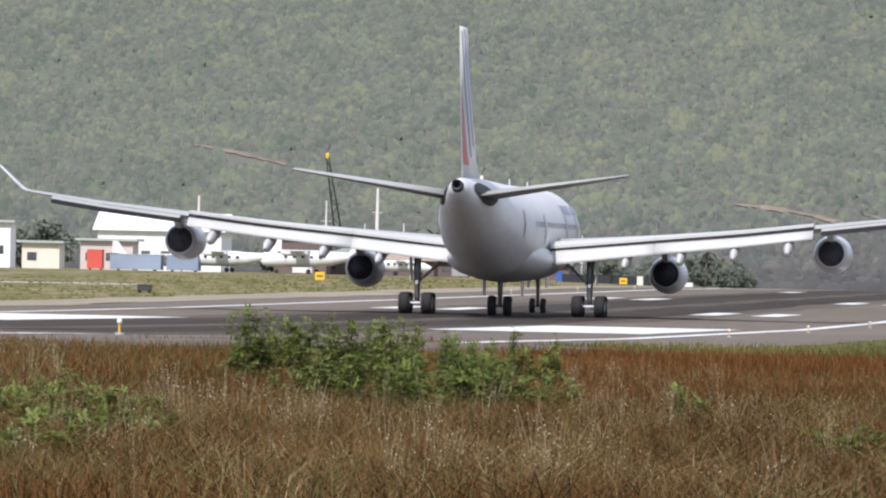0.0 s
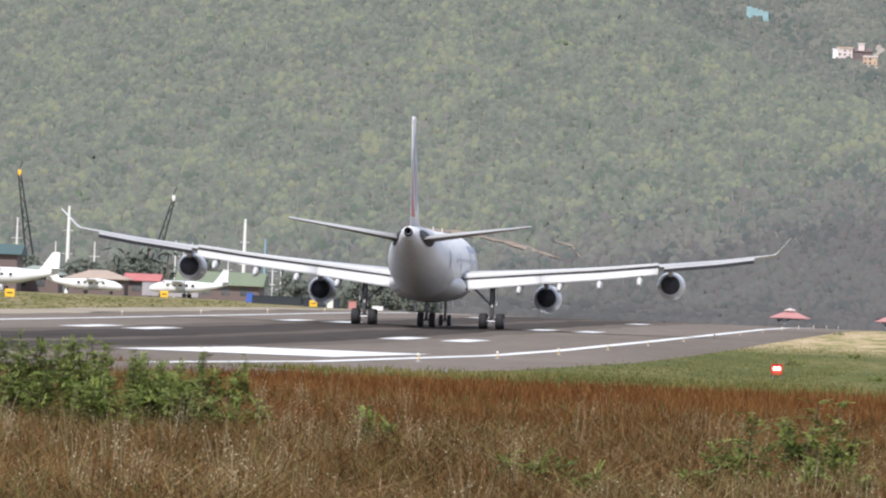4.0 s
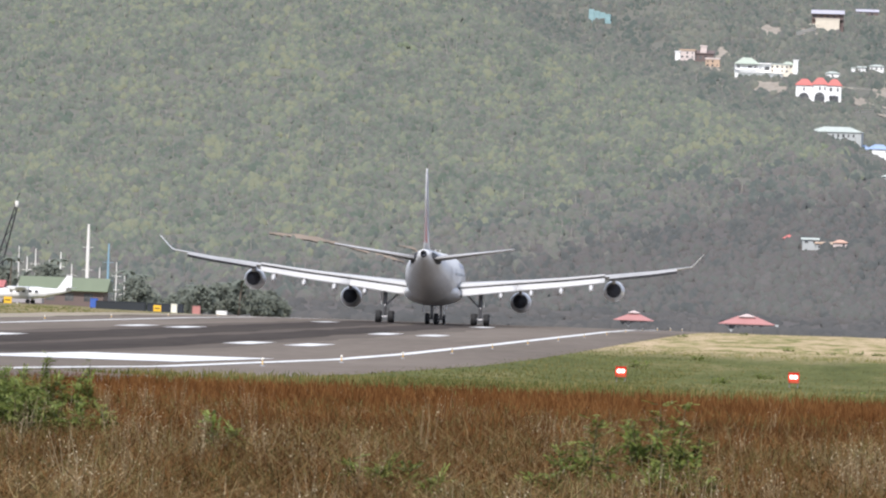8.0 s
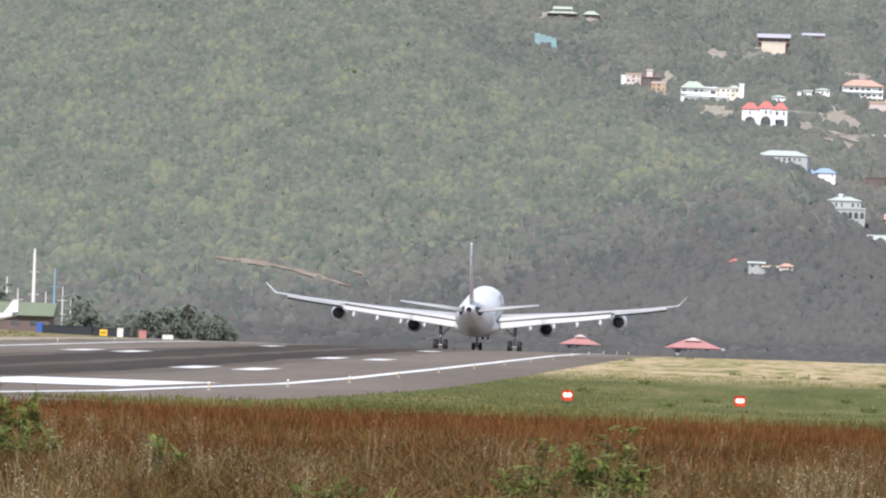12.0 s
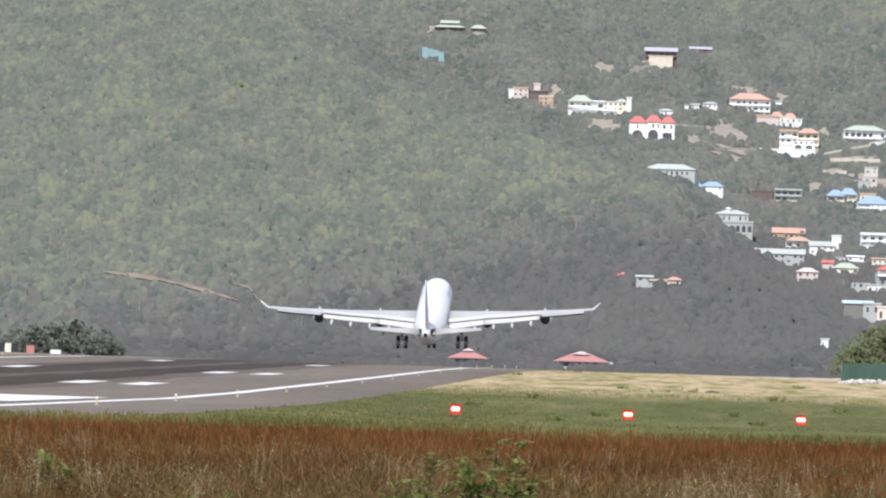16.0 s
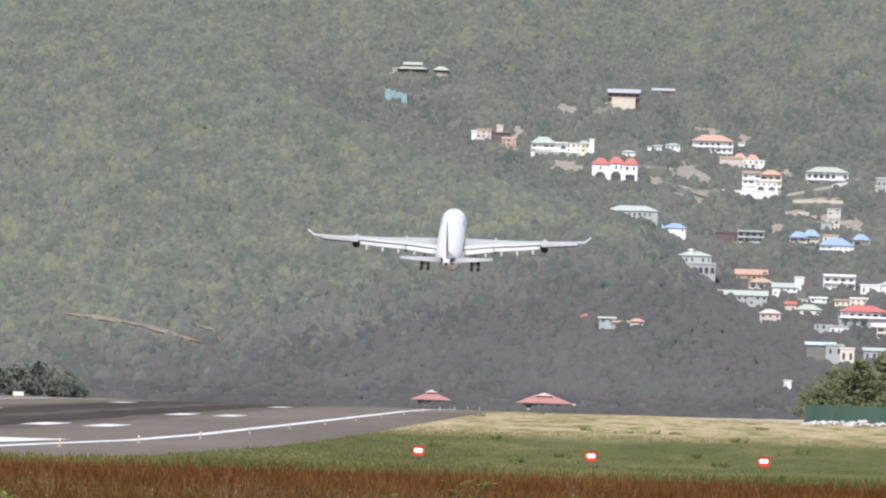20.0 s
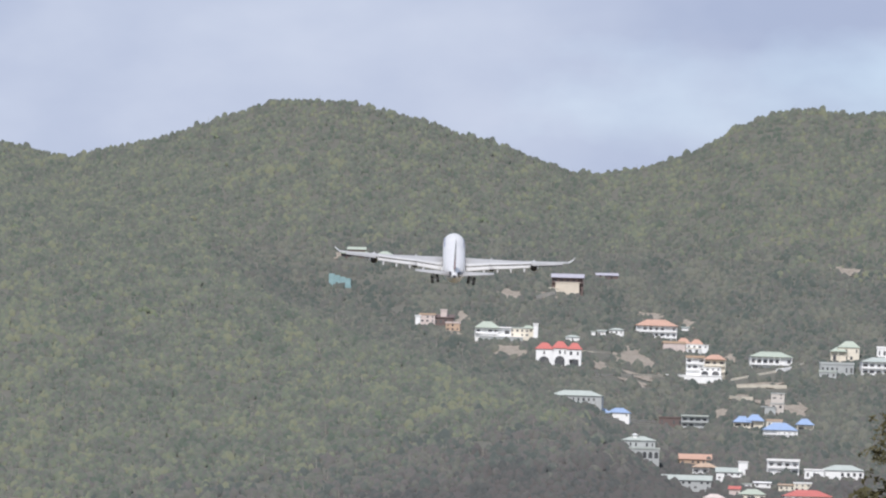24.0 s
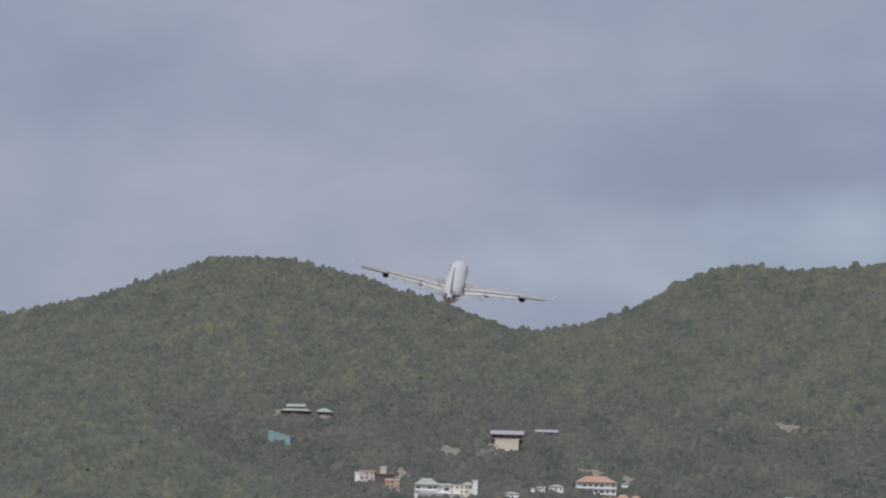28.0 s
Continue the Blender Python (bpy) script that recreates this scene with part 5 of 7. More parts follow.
def scatter(places, sizes, sets, rs):
    """Copies of the crowns at places: points, triangles and normals."""
    vs, fs, ns, off = [], [], [], 0
    pick = rs.randint(0, len(sets), len(places))
    turn = rs.uniform(0, 2 * np.pi, len(places))
    for k, (v, f, m) in enumerate(sets):
        idx = np.where(pick == k)[0]
        if not len(idx):
            continue
        c, s = np.cos(turn[idx])[:, None], np.sin(turn[idx])[:, None]
        x, y = v[None, :, 0] * c - v[None, :, 1] * s, v[None, :, 0] * s + v[None, :, 1] * c
        p = np.stack([x, y, np.broadcast_to(v[None, :, 2], x.shape)], -1) * sizes[idx][:, None, :] + places[idx][:, None, :]
        x, y = m[None, :, 0] * c - m[None, :, 1] * s, m[None, :, 0] * s + m[None, :, 1] * c
        q = np.stack([x, y, np.broadcast_to(m[None, :, 2], x.shape)], -1) + LEAF_WAY
        vs.append(p.reshape(-1, 3))
        ns.append((q / np.linalg.norm(q, axis=-1)[..., None]).reshape(-1, 3))
        fs.append((f[None] + (np.arange(len(idx)) * len(v))[:, None, None] + off).reshape(-1, 3))
        off += len(idx) * len(v)
    return np.concatenate(vs), np.concatenate(fs), np.concatenate(ns)


def leafage(name, v, f, n, mat, parent=None, flat=False):
    """Leaves with given normals; flat leaves are wound so that their upper face looks to the camera's side (-y)."""
    if flat:
        up = np.cross(v[f[:, 1]] - v[f[:, 0]], v[f[:, 2]] - v[f[:, 0]]) @ np.array([0, -1, .2])
        f = np.where((up < 0)[:, None], f[:, ::-1], f)
    ob = arrays(name, v, f, mat, smooth=True, parent=parent)
    ob.data.normals_split_custom_set_from_vertices(n)
    return ob


def woods():
    rs = np.random.RandomState(11)
    n = 190000
    y = np.sqrt(rs.uniform(2340.0 ** 2, 4400.0 ** 2, n))
    a = rs.uniform(-2620, 800, n)
    x = a / FAR * y
    zones = keep_out()
    ok = np.ones(n, bool)
    for zx, zy, hw, hd in zones:
        ok &= ((x - zx) / hw) ** 2 + ((y - zy) / hd) ** 2 > 1
    for (a0, y0), (a1, y1) in [pair for line in (TRACK, BRANCH, WEST_TRACK) for pair in zip(line, line[1:])]:
        near, off = (a > a0 - 5) & (a < a1 + 5), y - (y0 + (a - a0) / (a1 - a0) * (y1 - y0))
        ok &= ~(near & (off < 9) & (off > -21 - 9 * soft_noise(a, a * 0, 60, 8)))
    # nothing on the hidden back of the spur
    yc = np.interp(a, SPUR_A, SPUR_Y)
    hidden = (a > -640) & (a < 60) & (y > yc + 60) & (hill_rise(a, y) < np.interp(a, SPUR_A, SPUR_E) - 22)
    ok &= ~hidden
    # nor on the heights that nobody sees
    ok &= hill_rise(a, y) < np.interp(a, [-2620, -1700, -1450, -1230, -1190], [520, 560, 640, 720, 2000])
    x, y, a = x[ok], y[ok], a[ok]
    # leave out what stands wholly behind nearer ground
    rise = hill_rise(a, y) + 4.0 / y * FAR
    grid_a, grid_y = np.linspace(-2700, 900, 241), np.arange(2340, 4420, 10.0)
    top = np.maximum.accumulate(hill_rise(grid_a[None], grid_y[:, None]), axis=0)
    ia, iy = np.clip(((a + 2700) / 15).astype(int), 0, 240), np.clip(((y - 2340) / 10).astype(int) - 1, 0, len(grid_y) - 1)
    shown = rise > top[iy, ia] - 3
    x, y, a = x[shown], y[shown], a[shown]
    keep = rs.permutation(len(x))[:88000]
    x, y, a = x[keep], y[keep], a[keep]
    z = hill_z(x, y)
    r = rs.gamma(5, 0.20, len(x)) * (0.9 + 0.25 * soft_noise(x, y, 160, 31)) + 0.5
    r = np.clip(r, 0.75, 3.4) * np.where(y > 3500, .96, 1.0)
    flat = rs.uniform(0.95, 1.6, len(x))
    sizes = np.stack([r, r, r * flat], -1)
    places = np.stack([x, y, z + r * flat * .18], -1)
    # shrubs against the foot of each house
    hx = [(q[0] + rs.uniform(-.66, .66) * q[2], q[1] - rs.uniform(1.5, 7), rs.uniform(.7, 1.9) * (0.42 if q[3] < 4.5 else 1.0)) for q in SPOTS for _ in range(17)]
    hx = np.array(hx)
    places = np.concatenate([places, np.stack([hx[:, 0], hx[:, 1], hill_z(hx[:, 0], hx[:, 1])], -1)])
    sizes = np.concatenate([sizes, np.stack([hx[:, 2]] * 3, -1)])
    x, y = places[:, 0], places[:, 1]
    a, z = x / y * FAR, hill_z(x, y)
    sets = crown_sets()
    rise = hill_rise(a, y)
    # woods below the line take the painted cloud shade, in two steps
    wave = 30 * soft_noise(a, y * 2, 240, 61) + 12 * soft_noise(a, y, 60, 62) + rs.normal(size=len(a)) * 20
    depth = np.interp(a, SHADE_A, SHADE_E) - rise - wave
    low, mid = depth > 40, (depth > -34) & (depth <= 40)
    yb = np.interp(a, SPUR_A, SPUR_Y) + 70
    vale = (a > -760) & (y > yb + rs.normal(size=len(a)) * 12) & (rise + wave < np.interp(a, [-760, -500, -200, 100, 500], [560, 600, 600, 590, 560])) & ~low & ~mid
    for mask, mat, nm, lab in ((mid, HALF_SHADE, "lower_woods", "olive woods darkened in colour for a cloud shadow's edge"), (~low & ~mid & ~vale, SCRUB, "hill_woods", "dense dry olive scrub woodland covering the hills"), (vale, VALLEY, "valley_woods", "darker green woods in the valley round the villas"), (low, CLOUD_SHADE, "foot_woods", "grey-green lower woods darkened in colour for a cloud shadow")):
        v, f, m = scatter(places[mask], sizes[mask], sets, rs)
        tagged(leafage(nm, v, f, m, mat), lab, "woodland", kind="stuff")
    # broad pale crowns standing over the scrub
    q = rs.permutation(np.where(~low & ~mid & ~vale)[0])[:120]
    big = rs.uniform(1.8, 3.0, len(q))
    v, f, m = scatter(places[q] + np.stack([big * 0, big * 0, big * -.15], -1), np.stack([big * 1.2, big, big * .75], -1), lobe_sets(6, 15, 10), rs)
    tagged(leafage("pale_crowns", v, f, m, PALE_CROWN), "broad pale yellow-green crowns among the scrub", "woodland", kind="stuff")
    # pale bare stems between the crowns
    m = 4200
    i = rs.permutation(np.where(~low)[0])[:m]
    px, py, pz = x[i] + rs.uniform(-2, 2, m), y[i] - 2.5, z[i]
    h, lean, w = rs.uniform(2.5, 5.2, m), rs.uniform(-.8, .8, m), rs.uniform(0.08, 0.18, m)
    q = np.stack([np.stack([px - w, py, pz - 1], -1), np.stack([px + w, py, pz - 1], -1), np.stack([px, py + w, pz - 1], -1), np.stack([px + lean, py, pz + h], -1)], 1)
    tri = np.array([[0, 1, 3], [1, 2, 3], [2, 0, 3]])
    f = (tri[None] + (np.arange(m) * 4)[:, None, None]).reshape(-1, 3)
    tagged(arrays("bare_stems", q.reshape(-1, 3), f, PALE_STEMS), "pale leafless stems among the scrub", "bare stems", kind="stuff")


woods()
# terrace walls, retaining walls and bits of road by the villas


def long_wall(name, pts, high, mat, label, cat):
    rings = []
    for x, y in pts:
        z = float(hill_z(x, y))
        rings.append([(x, y - .4, z - 4), (x, y + .4, z - 4), (x, y + .3, z + high), (x, y - .3, z + high)])
    bm = loft(rings)
    tagged(part(name, bm, mat), label, cat)


long_wall("drive_wall", [(40.0, 3443), (49.4, 3455), (61.3, 3473), (67.3, 3483), (73.3, 3499)], .9, paint(CREAM), "pale wall along a villa's curving drive", "drive wall")
long_wall("garden_wall", [(60.3, 3471), (63.6, 3473), (67.2, 3477)], 1.6, paint(WHITE_W), "short bright white garden wall below a villa", "garden wall")
long_wall("retaining_wall", [(42.3, 3415), (53.8, 3413), (64.1, 3409)], 1.4, PALE_STONE, "pale stone retaining wall on a bare slope", "retaining wall")
long_wall("retaining_wall", [(38.6, 3359), (43.8, 3347), (48.6, 3347)], 1.6, PALE_STONE, "broken pale stone bank on a bare slope", "retaining wall")
long_wall("road_bank", [(-19.3, 3355), (-10.4, 3387), (-0.6, 3415), (10.1, 3437)], 1.1, PALE_STONE, "pale stone bank of a hillside road", "road bank")
long_wall("road_bank", [(-14.9, 3153), (-7.0, 3203), (5.9, 3253)], .8, PALE_STONE, "pale stone bank of a hillside road", "road bank")
long_wall("road_bank", [(-26.7, 3457), (-21.0, 3463), (-13.5, 3481)], .7, PALE_STONE, "pale stone bank of a hillside road", "road bank")
long_wall("retaining_wall", [(-50.1, 3665), (-45.9, 3691), (-41.4, 3719)], 2.0, paint(CREAM), "cream retaining wall climbing to a dark house", "retaining wall")
bm = bmesh.new()
zt = float(hill_z(-142.5, 3671))
for k in range(4):
    box(bm, -147.9 + k * 2.6, -145.4 + k * 2.6, 3669 - k * .5, 3672, zt - 1.6, zt + 5.8 - k * .7)
box(bm, -140.2, -137.2, 3666, 3667, zt - 1.6, zt + .6)
tagged(part("net_covered_frame", bm, material("teal_netting", [(0.20, 0.32, 0.33), (0.30, 0.44, 0.45)], 0.8, scale=.6, fine=4)), "stepped frame hung with teal building net", "scaffold")


# ---- the lower ground behind the runway ----
# scrub greyed for haze and matched to the cloud-shaded woods above it
SCRUB_LEAF = material("low_scrub_leaves", [(0.094, 0.097, 0.096), (0.112, 0.112, 0.110), (0.132, 0.127, 0.122)], 0.95, scale=0.03, fine=0.25, per="island", spec=0.05, through_light=0.25, vary=0.25)
# leaf colour lightened to stand in for the haze before these trees
HAZED_LEAF = material("hazed_tree_leaves", [(0.165, 0.190, 0.165), (0.205, 0.225, 0.185), (0.250, 0.255, 0.200)], 0.9, scale=0.05, fine=0.9, per="island", spec=0.05, through_light=0.3, vary=0.25)
BRIGHT_LEAF = material("yellow_green_leaves", [(0.135, 0.165, 0.080), (0.180, 0.200, 0.105), (0.235, 0.240, 0.135)], 0.8, scale=0.1, fine=1.2, per="island", spec=0.1, through_light=0.3)
BARK = material("grey_brown_bark", [(0.10, 0.08, 0.06), (0.19, 0.16, 0.13)], 0.95, scale=2, fine=9, bump=0.6)


def low_woods():
    rs = np.random.RandomState(23)
    n = 9000
    y = rs.uniform(1960, 2420, n)
    a = rs.uniform(-2620, 640, n)
    x = a / FAR * y
    back = (y > 2060) | (np.abs(a + 458) > 60) & (np.abs(a + 258) > 80)
    x, y, n = x[back], y[back], int(back.sum())
    r = rs.uniform(0.9, 2.3, n)
    sizes = np.stack([r * 1.15, r, r * rs.uniform(.7, 1.1, n)], -1)
    # low shrubs before the bungalows
    bx = np.concatenate([rs.uniform(-75, 75, 70) - 458, rs.uniform(-95, 110, 90) - 258])
    by = rs.uniform(1878, 1893, 160)
    x, y = np.concatenate([x, bx / FAR * by]), np.concatenate([y, by])
    br = rs.uniform(.8, 1.15, 160)
    r, sizes = np.concatenate([r, br]), np.concatenate([sizes, np.stack([br * 1.3, br, br * 2.1], -1)])
    z = np.where(y < 2270, ground_z(x, y), np.interp(y, [2270, 2330], [-3.2, 1.7]))
    v, f, m = scatter(np.stack([x, y, z + r * .08], -1), sizes, crown_sets(10, 9), rs)
    tagged(leafage("low_scrub", v, f, m, SCRUB_LEAF), "belt of dark low scrub at the foot of the hill", "scrub", kind="stuff")


low_woods()


def leafy_tree(x, y, z, high, wide, leaf, label, rs, stems=1, base=0.25):
    t = thing("tree", pose(x, y, z), label, "tree")
    bm = bmesh.new()
    for k in range(stems):
        lean = rs.uniform(-.12, .12, 2) * high
        top = (lean[0], lean[1], high * .7)
        tube([(0, 0, -.3), (lean[0] * .4, lean[1] * .4, high * .35), top], [high * .035, high * .025, high * .01], 7, bm)
        for j in range(5):
            u = rs.uniform(.35, .8)
            ang = rs.uniform(0, 6.28)
            p = (lean[0] * u, lean[1] * u, high * .7 * u)
            tube([p, (p[0] + math.cos(ang) * wide * .3, p[1] + math.sin(ang) * wide * .3, p[2] + high * .2)], [high * .012, high * .004], 5, bm)
    part("trunk", bm, BARK, t)
    n = 230
    ang, rad, u = rs.uniform(0, 6.28, n), np.sqrt(rs.uniform(0, 1.1, n)), rs.uniform(base, 1, n)
    prof = np.sin(np.clip((u - base) / (1 - base), 0, 1) ** .75 * np.pi) ** .6 * wide * .5
    lump = 1 + .3 * np.sin(ang * 3 + rs.uniform(0, 6)) + .25 * np.sin(ang * 5 + u * 7)
    p = np.stack([np.cos(ang) * rad * prof * lump, np.sin(ang) * rad * prof * lump, u * high], -1)
    r = rs.uniform(.06, .13, n) * min(wide, 9.0)
    v, f, m = scatter(p, np.stack([r, r, r * .8], -1), lobe_sets(8, 13, 0, 14, .6), rs)
    leafage("crown", v, f, m, leaf, parent=t, flat=True)
    return t


def palm(x, y, z, high, rs):
    t = thing("palm_tree", pose(x, y, z), "tall palm with drooping fronds behind the apron", "palm", "palms behind the apron")
    lean = rs.uniform(-.8, .8)
    part("trunk", tube([(0, 0, -.3), (lean * .4, 0, high * .5), (lean, 0, high)], [.22, .16, .12], 8), BARK, t)
    for k in range(13):
        a = 2 * math.pi * k / 13 + rs.uniform(-.2, .2)
        droop = rs.uniform(.5, 1.5)
        bm = bmesh.new()
        rows = []
        for u in np.linspace(0, 1, 7):
            rr = 2.9 * u
            w = .55 * math.sin(min(1, u * 1.15 + .08) * math.pi) + .03
            c = (lean + math.cos(a) * rr, math.sin(a) * rr, high + .7 * u - droop * 1.9 * u * u)
            sx, sy = -math.sin(a) * w, math.cos(a) * w
            rows.append([(c[0] + sx, c[1] + sy, c[2] - .25 * w), c, (c[0] - sx, c[1] - sy, c[2] - .25 * w)])
        loft(rows, caps=False, closed=False, bm=bm)
        part("frond", bm, HAZED_LEAF, t)
    return t


rs_tree = np.random.RandomState(7)
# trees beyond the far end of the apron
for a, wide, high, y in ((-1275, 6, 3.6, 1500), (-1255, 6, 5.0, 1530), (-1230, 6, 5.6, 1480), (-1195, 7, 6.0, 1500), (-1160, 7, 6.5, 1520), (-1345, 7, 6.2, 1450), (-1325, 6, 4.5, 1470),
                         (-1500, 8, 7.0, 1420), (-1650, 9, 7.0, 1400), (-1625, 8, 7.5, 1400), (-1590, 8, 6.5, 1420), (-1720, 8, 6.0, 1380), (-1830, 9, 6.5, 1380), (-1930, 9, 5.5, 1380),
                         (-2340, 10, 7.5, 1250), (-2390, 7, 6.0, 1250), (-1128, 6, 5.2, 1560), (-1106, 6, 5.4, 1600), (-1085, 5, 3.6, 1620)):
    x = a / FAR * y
    leafy_tree(x, y, float(ground_z(x, y)) - .2, high, wide, HAZED_LEAF, "dark leafy tree behind the airfield", rs_tree, 2, 0.1)
for a, y, high in ((-1660, 1390, 8.5), (-1610, 1400, 9.0), (-1570, 1400, 8.2), (-1234, 1500, 5.9), (-1490, 1440, 8.4), (-1360, 1460, 8.0), (-1185, 1510, 6.6), (-1335, 1470, 7.4), (-1160, 1500, 7.2)):
    x = a / FAR * y
    palm(x, y, float(ground_z(x, y)), high, rs_tree)

# red-roofed bungalows beyond the runway's end
for a, y, w, h in ((-458, 1900, 8.5, 5.0), (-258, 1900, 12.5, 5.6)):
    x = a / FAR * y
    z = float(ground_z(x, y)) + 1.25
    t = thing("bungalow", pose(x, y, z), "low bungalow with a wide dull red hipped roof", "house")
    part("wall", boxed(-w * .42, w * .42, -3.5, 3.5, -1.6, 1.3), paint(GREY_W), t)
    roof = part("roof", roof_mesh("hip", w, 8.0, 1.3, .6), paint((0.40, 0.19, 0.175)), t)
    # peak colour is paler, to paint the highlight on top of the roof
    part("roof_peak", roof_mesh("hip", w * .3, 3.0, 3.1, .15), paint((0.56, 0.45, 0.42)), roof)
    for k in range(3):
        ob = new("window", window_mesh(1.4, 1.0))
        ob.parent, ob.location = t, (-w * .28 + w * .28 * k, -3.5, .2)
    if w > 10:
        part("porch", boxed(w * .42 + .003, w * .62, -3, 1, -1.6, 1.5), paint(GREY_W), t)

# right-hand side: bush, green fence, rubble
for a, y, high, wide in ((226, 905, 3.0, 5.0), (258, 930, 5.2, 6.0), (300, 920, 6.2, 6.5), (345, 935, 7.4, 7.0), (385, 940, 7.8, 8.0), (420, 945, 8.0, 8.0)):
    x = a / FAR * y
    leafy_tree(x, y, float(ground_z(x, y)) - .2, high + .8, wide, BRIGHT_LEAF, "broad yellow-green bush behind the fence", rs_tree, 3, 0.02)


OLIVE_LEAF = material("olive_brown_leaves", [(0.075, 0.070, 0.036), (0.105, 0.098, 0.052), (0.145, 0.132, 0.074)], 0.85, scale=0.1, fine=1.2, per="island", spec=0.1, through_light=0.35)
# a tall feathery tree towering over the bushes
x = 478 / FAR * 950
leafy_tree(x, 950, float(ground_z(x, 950)) - .2, 27.0, 14.0, OLIVE_LEAF, "tall feathery olive-brown tree behind the fence", rs_tree, 2, 0.05)


def fence():
    t = thing("screen_fence", pose(0, 0, 0), "green mesh screen fence on steel posts", "fence")
    green = material("green_screen_mesh", [(0.034, 0.075, 0.058), (0.055, 0.11, 0.085)], 0.8, scale=.4, fine=6, stretch=(1, 1, .2))
    y, xs = 845.0, np.linspace(12.4, 27.4, 7)
    for i, x in enumerate(xs):
        z = float(ground_z(x, y))
        part("post", tube([(x, y, z - .3), (x, y, z + 2.2)], .05, 7), GEAR_METAL, t)
        if i < 6:
            x2 = xs[i + 1]
            bm = bmesh.new()
            rows = []
            for u in np.linspace(0, 1, 6):
                xx = x + (x2 - x) * u
                sag = .08 * math.sin(u * math.pi)
                rows.append([(xx, y - .07 - .06 * math.sin(u * 9), z + .0), (xx, y - .06, z + 2.1 - sag), (xx, y - .045, z + 2.1 - sag), (xx, y - .045, z)])
            loft(rows, bm=bm)
            part("screen_panel", bm, green, t)


fence()
ROCK = material("pale_rubble_stone", [(0.42, 0.40, 0.36), (0.62, 0.60, 0.56)], 0.9, scale=.8, fine=5, bump=.6, per="object")


def rock_mesh(seed):
    rs = np.random.RandomState(seed)
    bm = bmesh.new()
    bmesh.ops.create_icosphere(bm, subdivisions=1, radius=1.0)
    for v in bm.verts:
        v.co *= rs.uniform(.7, 1.15)
        v.co.z *= .7
    me = bpy.data.meshes.new("rubble_stone")
    bm.to_mesh(me)
    bm.free()
    me.materials.append(ROCK)
    return me


pile = thing("rubble_pile", pose(17.5, 800, float(ground_z(17, 800))), "heap of pale broken stones by the fence", "stones")
stones = [rock_mesh(k) for k in range(5)]
rs_rock = np.random.RandomState(3)
for k in range(70):
    ob = new("stone", stones[k % 5])
    ob.parent = pile
    u = rs_rock.uniform(-1, 1)
    ob.location = (u * 5.6 - 0.3, rs_rock.uniform(-1.5, 1.5), rs_rock.uniform(0, .55) * (1 - abs(u) * .6))
    s = rs_rock.uniform(.2, .48)
    ob.scale = (s * 1.3, s, s)
    ob.rotation_euler = (0, 0, rs_rock.uniform(0, 6))


def sand_bank():
    """A low ragged bank of pale sand along the crest, before the fence."""
    xs, us = np.linspace(0.0, 31.0, 63), np.linspace(-1, 1, 7)
    X, U = np.meshgrid(xs, us)
    Y = 866 + 12 * U + 3 * soft_noise(X, X * 0, 7, 91)
    high = np.interp(X, [0, 6, 14, 31], [0.0, .16, .3, .34]) * (1 + .35 * soft_noise(X, X * 0, 2.4, 92))
    Z = ground_z(X, Y) + .06 + high * (1 - U * U) - .12 * np.abs(U) ** 6
    n = len(xs)
    i = (np.arange(len(us) - 1)[:, None] * n + np.arange(n - 1)).ravel()
    f = np.stack([i, i + 1, i + n + 1, i + n], -1)
    m = material("pale_dusty_sand", [(0.30, 0.25, 0.19), (0.40, 0.345, 0.27), (0.50, 0.44, 0.36)], 0.95, scale=0.5, fine=3, bump=0.5, spec=0.05)
    tagged(arrays("sand_bank", np.stack([X, Y, Z], -1).reshape(-1, 3), f, m, smooth=True), "low bank of pale dusty sand on the crest", "sand bank", kind="structure")


sand_bank()

# ---- the apron: parked aircraft, huts, masts ----
SHEET = material("white_sheet_metal", [(0.72, 0.72, 0.72), (0.84, 0.84, 0.83)], 0.45, scale=.3, fine=4)


def place(a, y):
    x = a / FAR * y
    return x, y, float(ground_z(x, y))


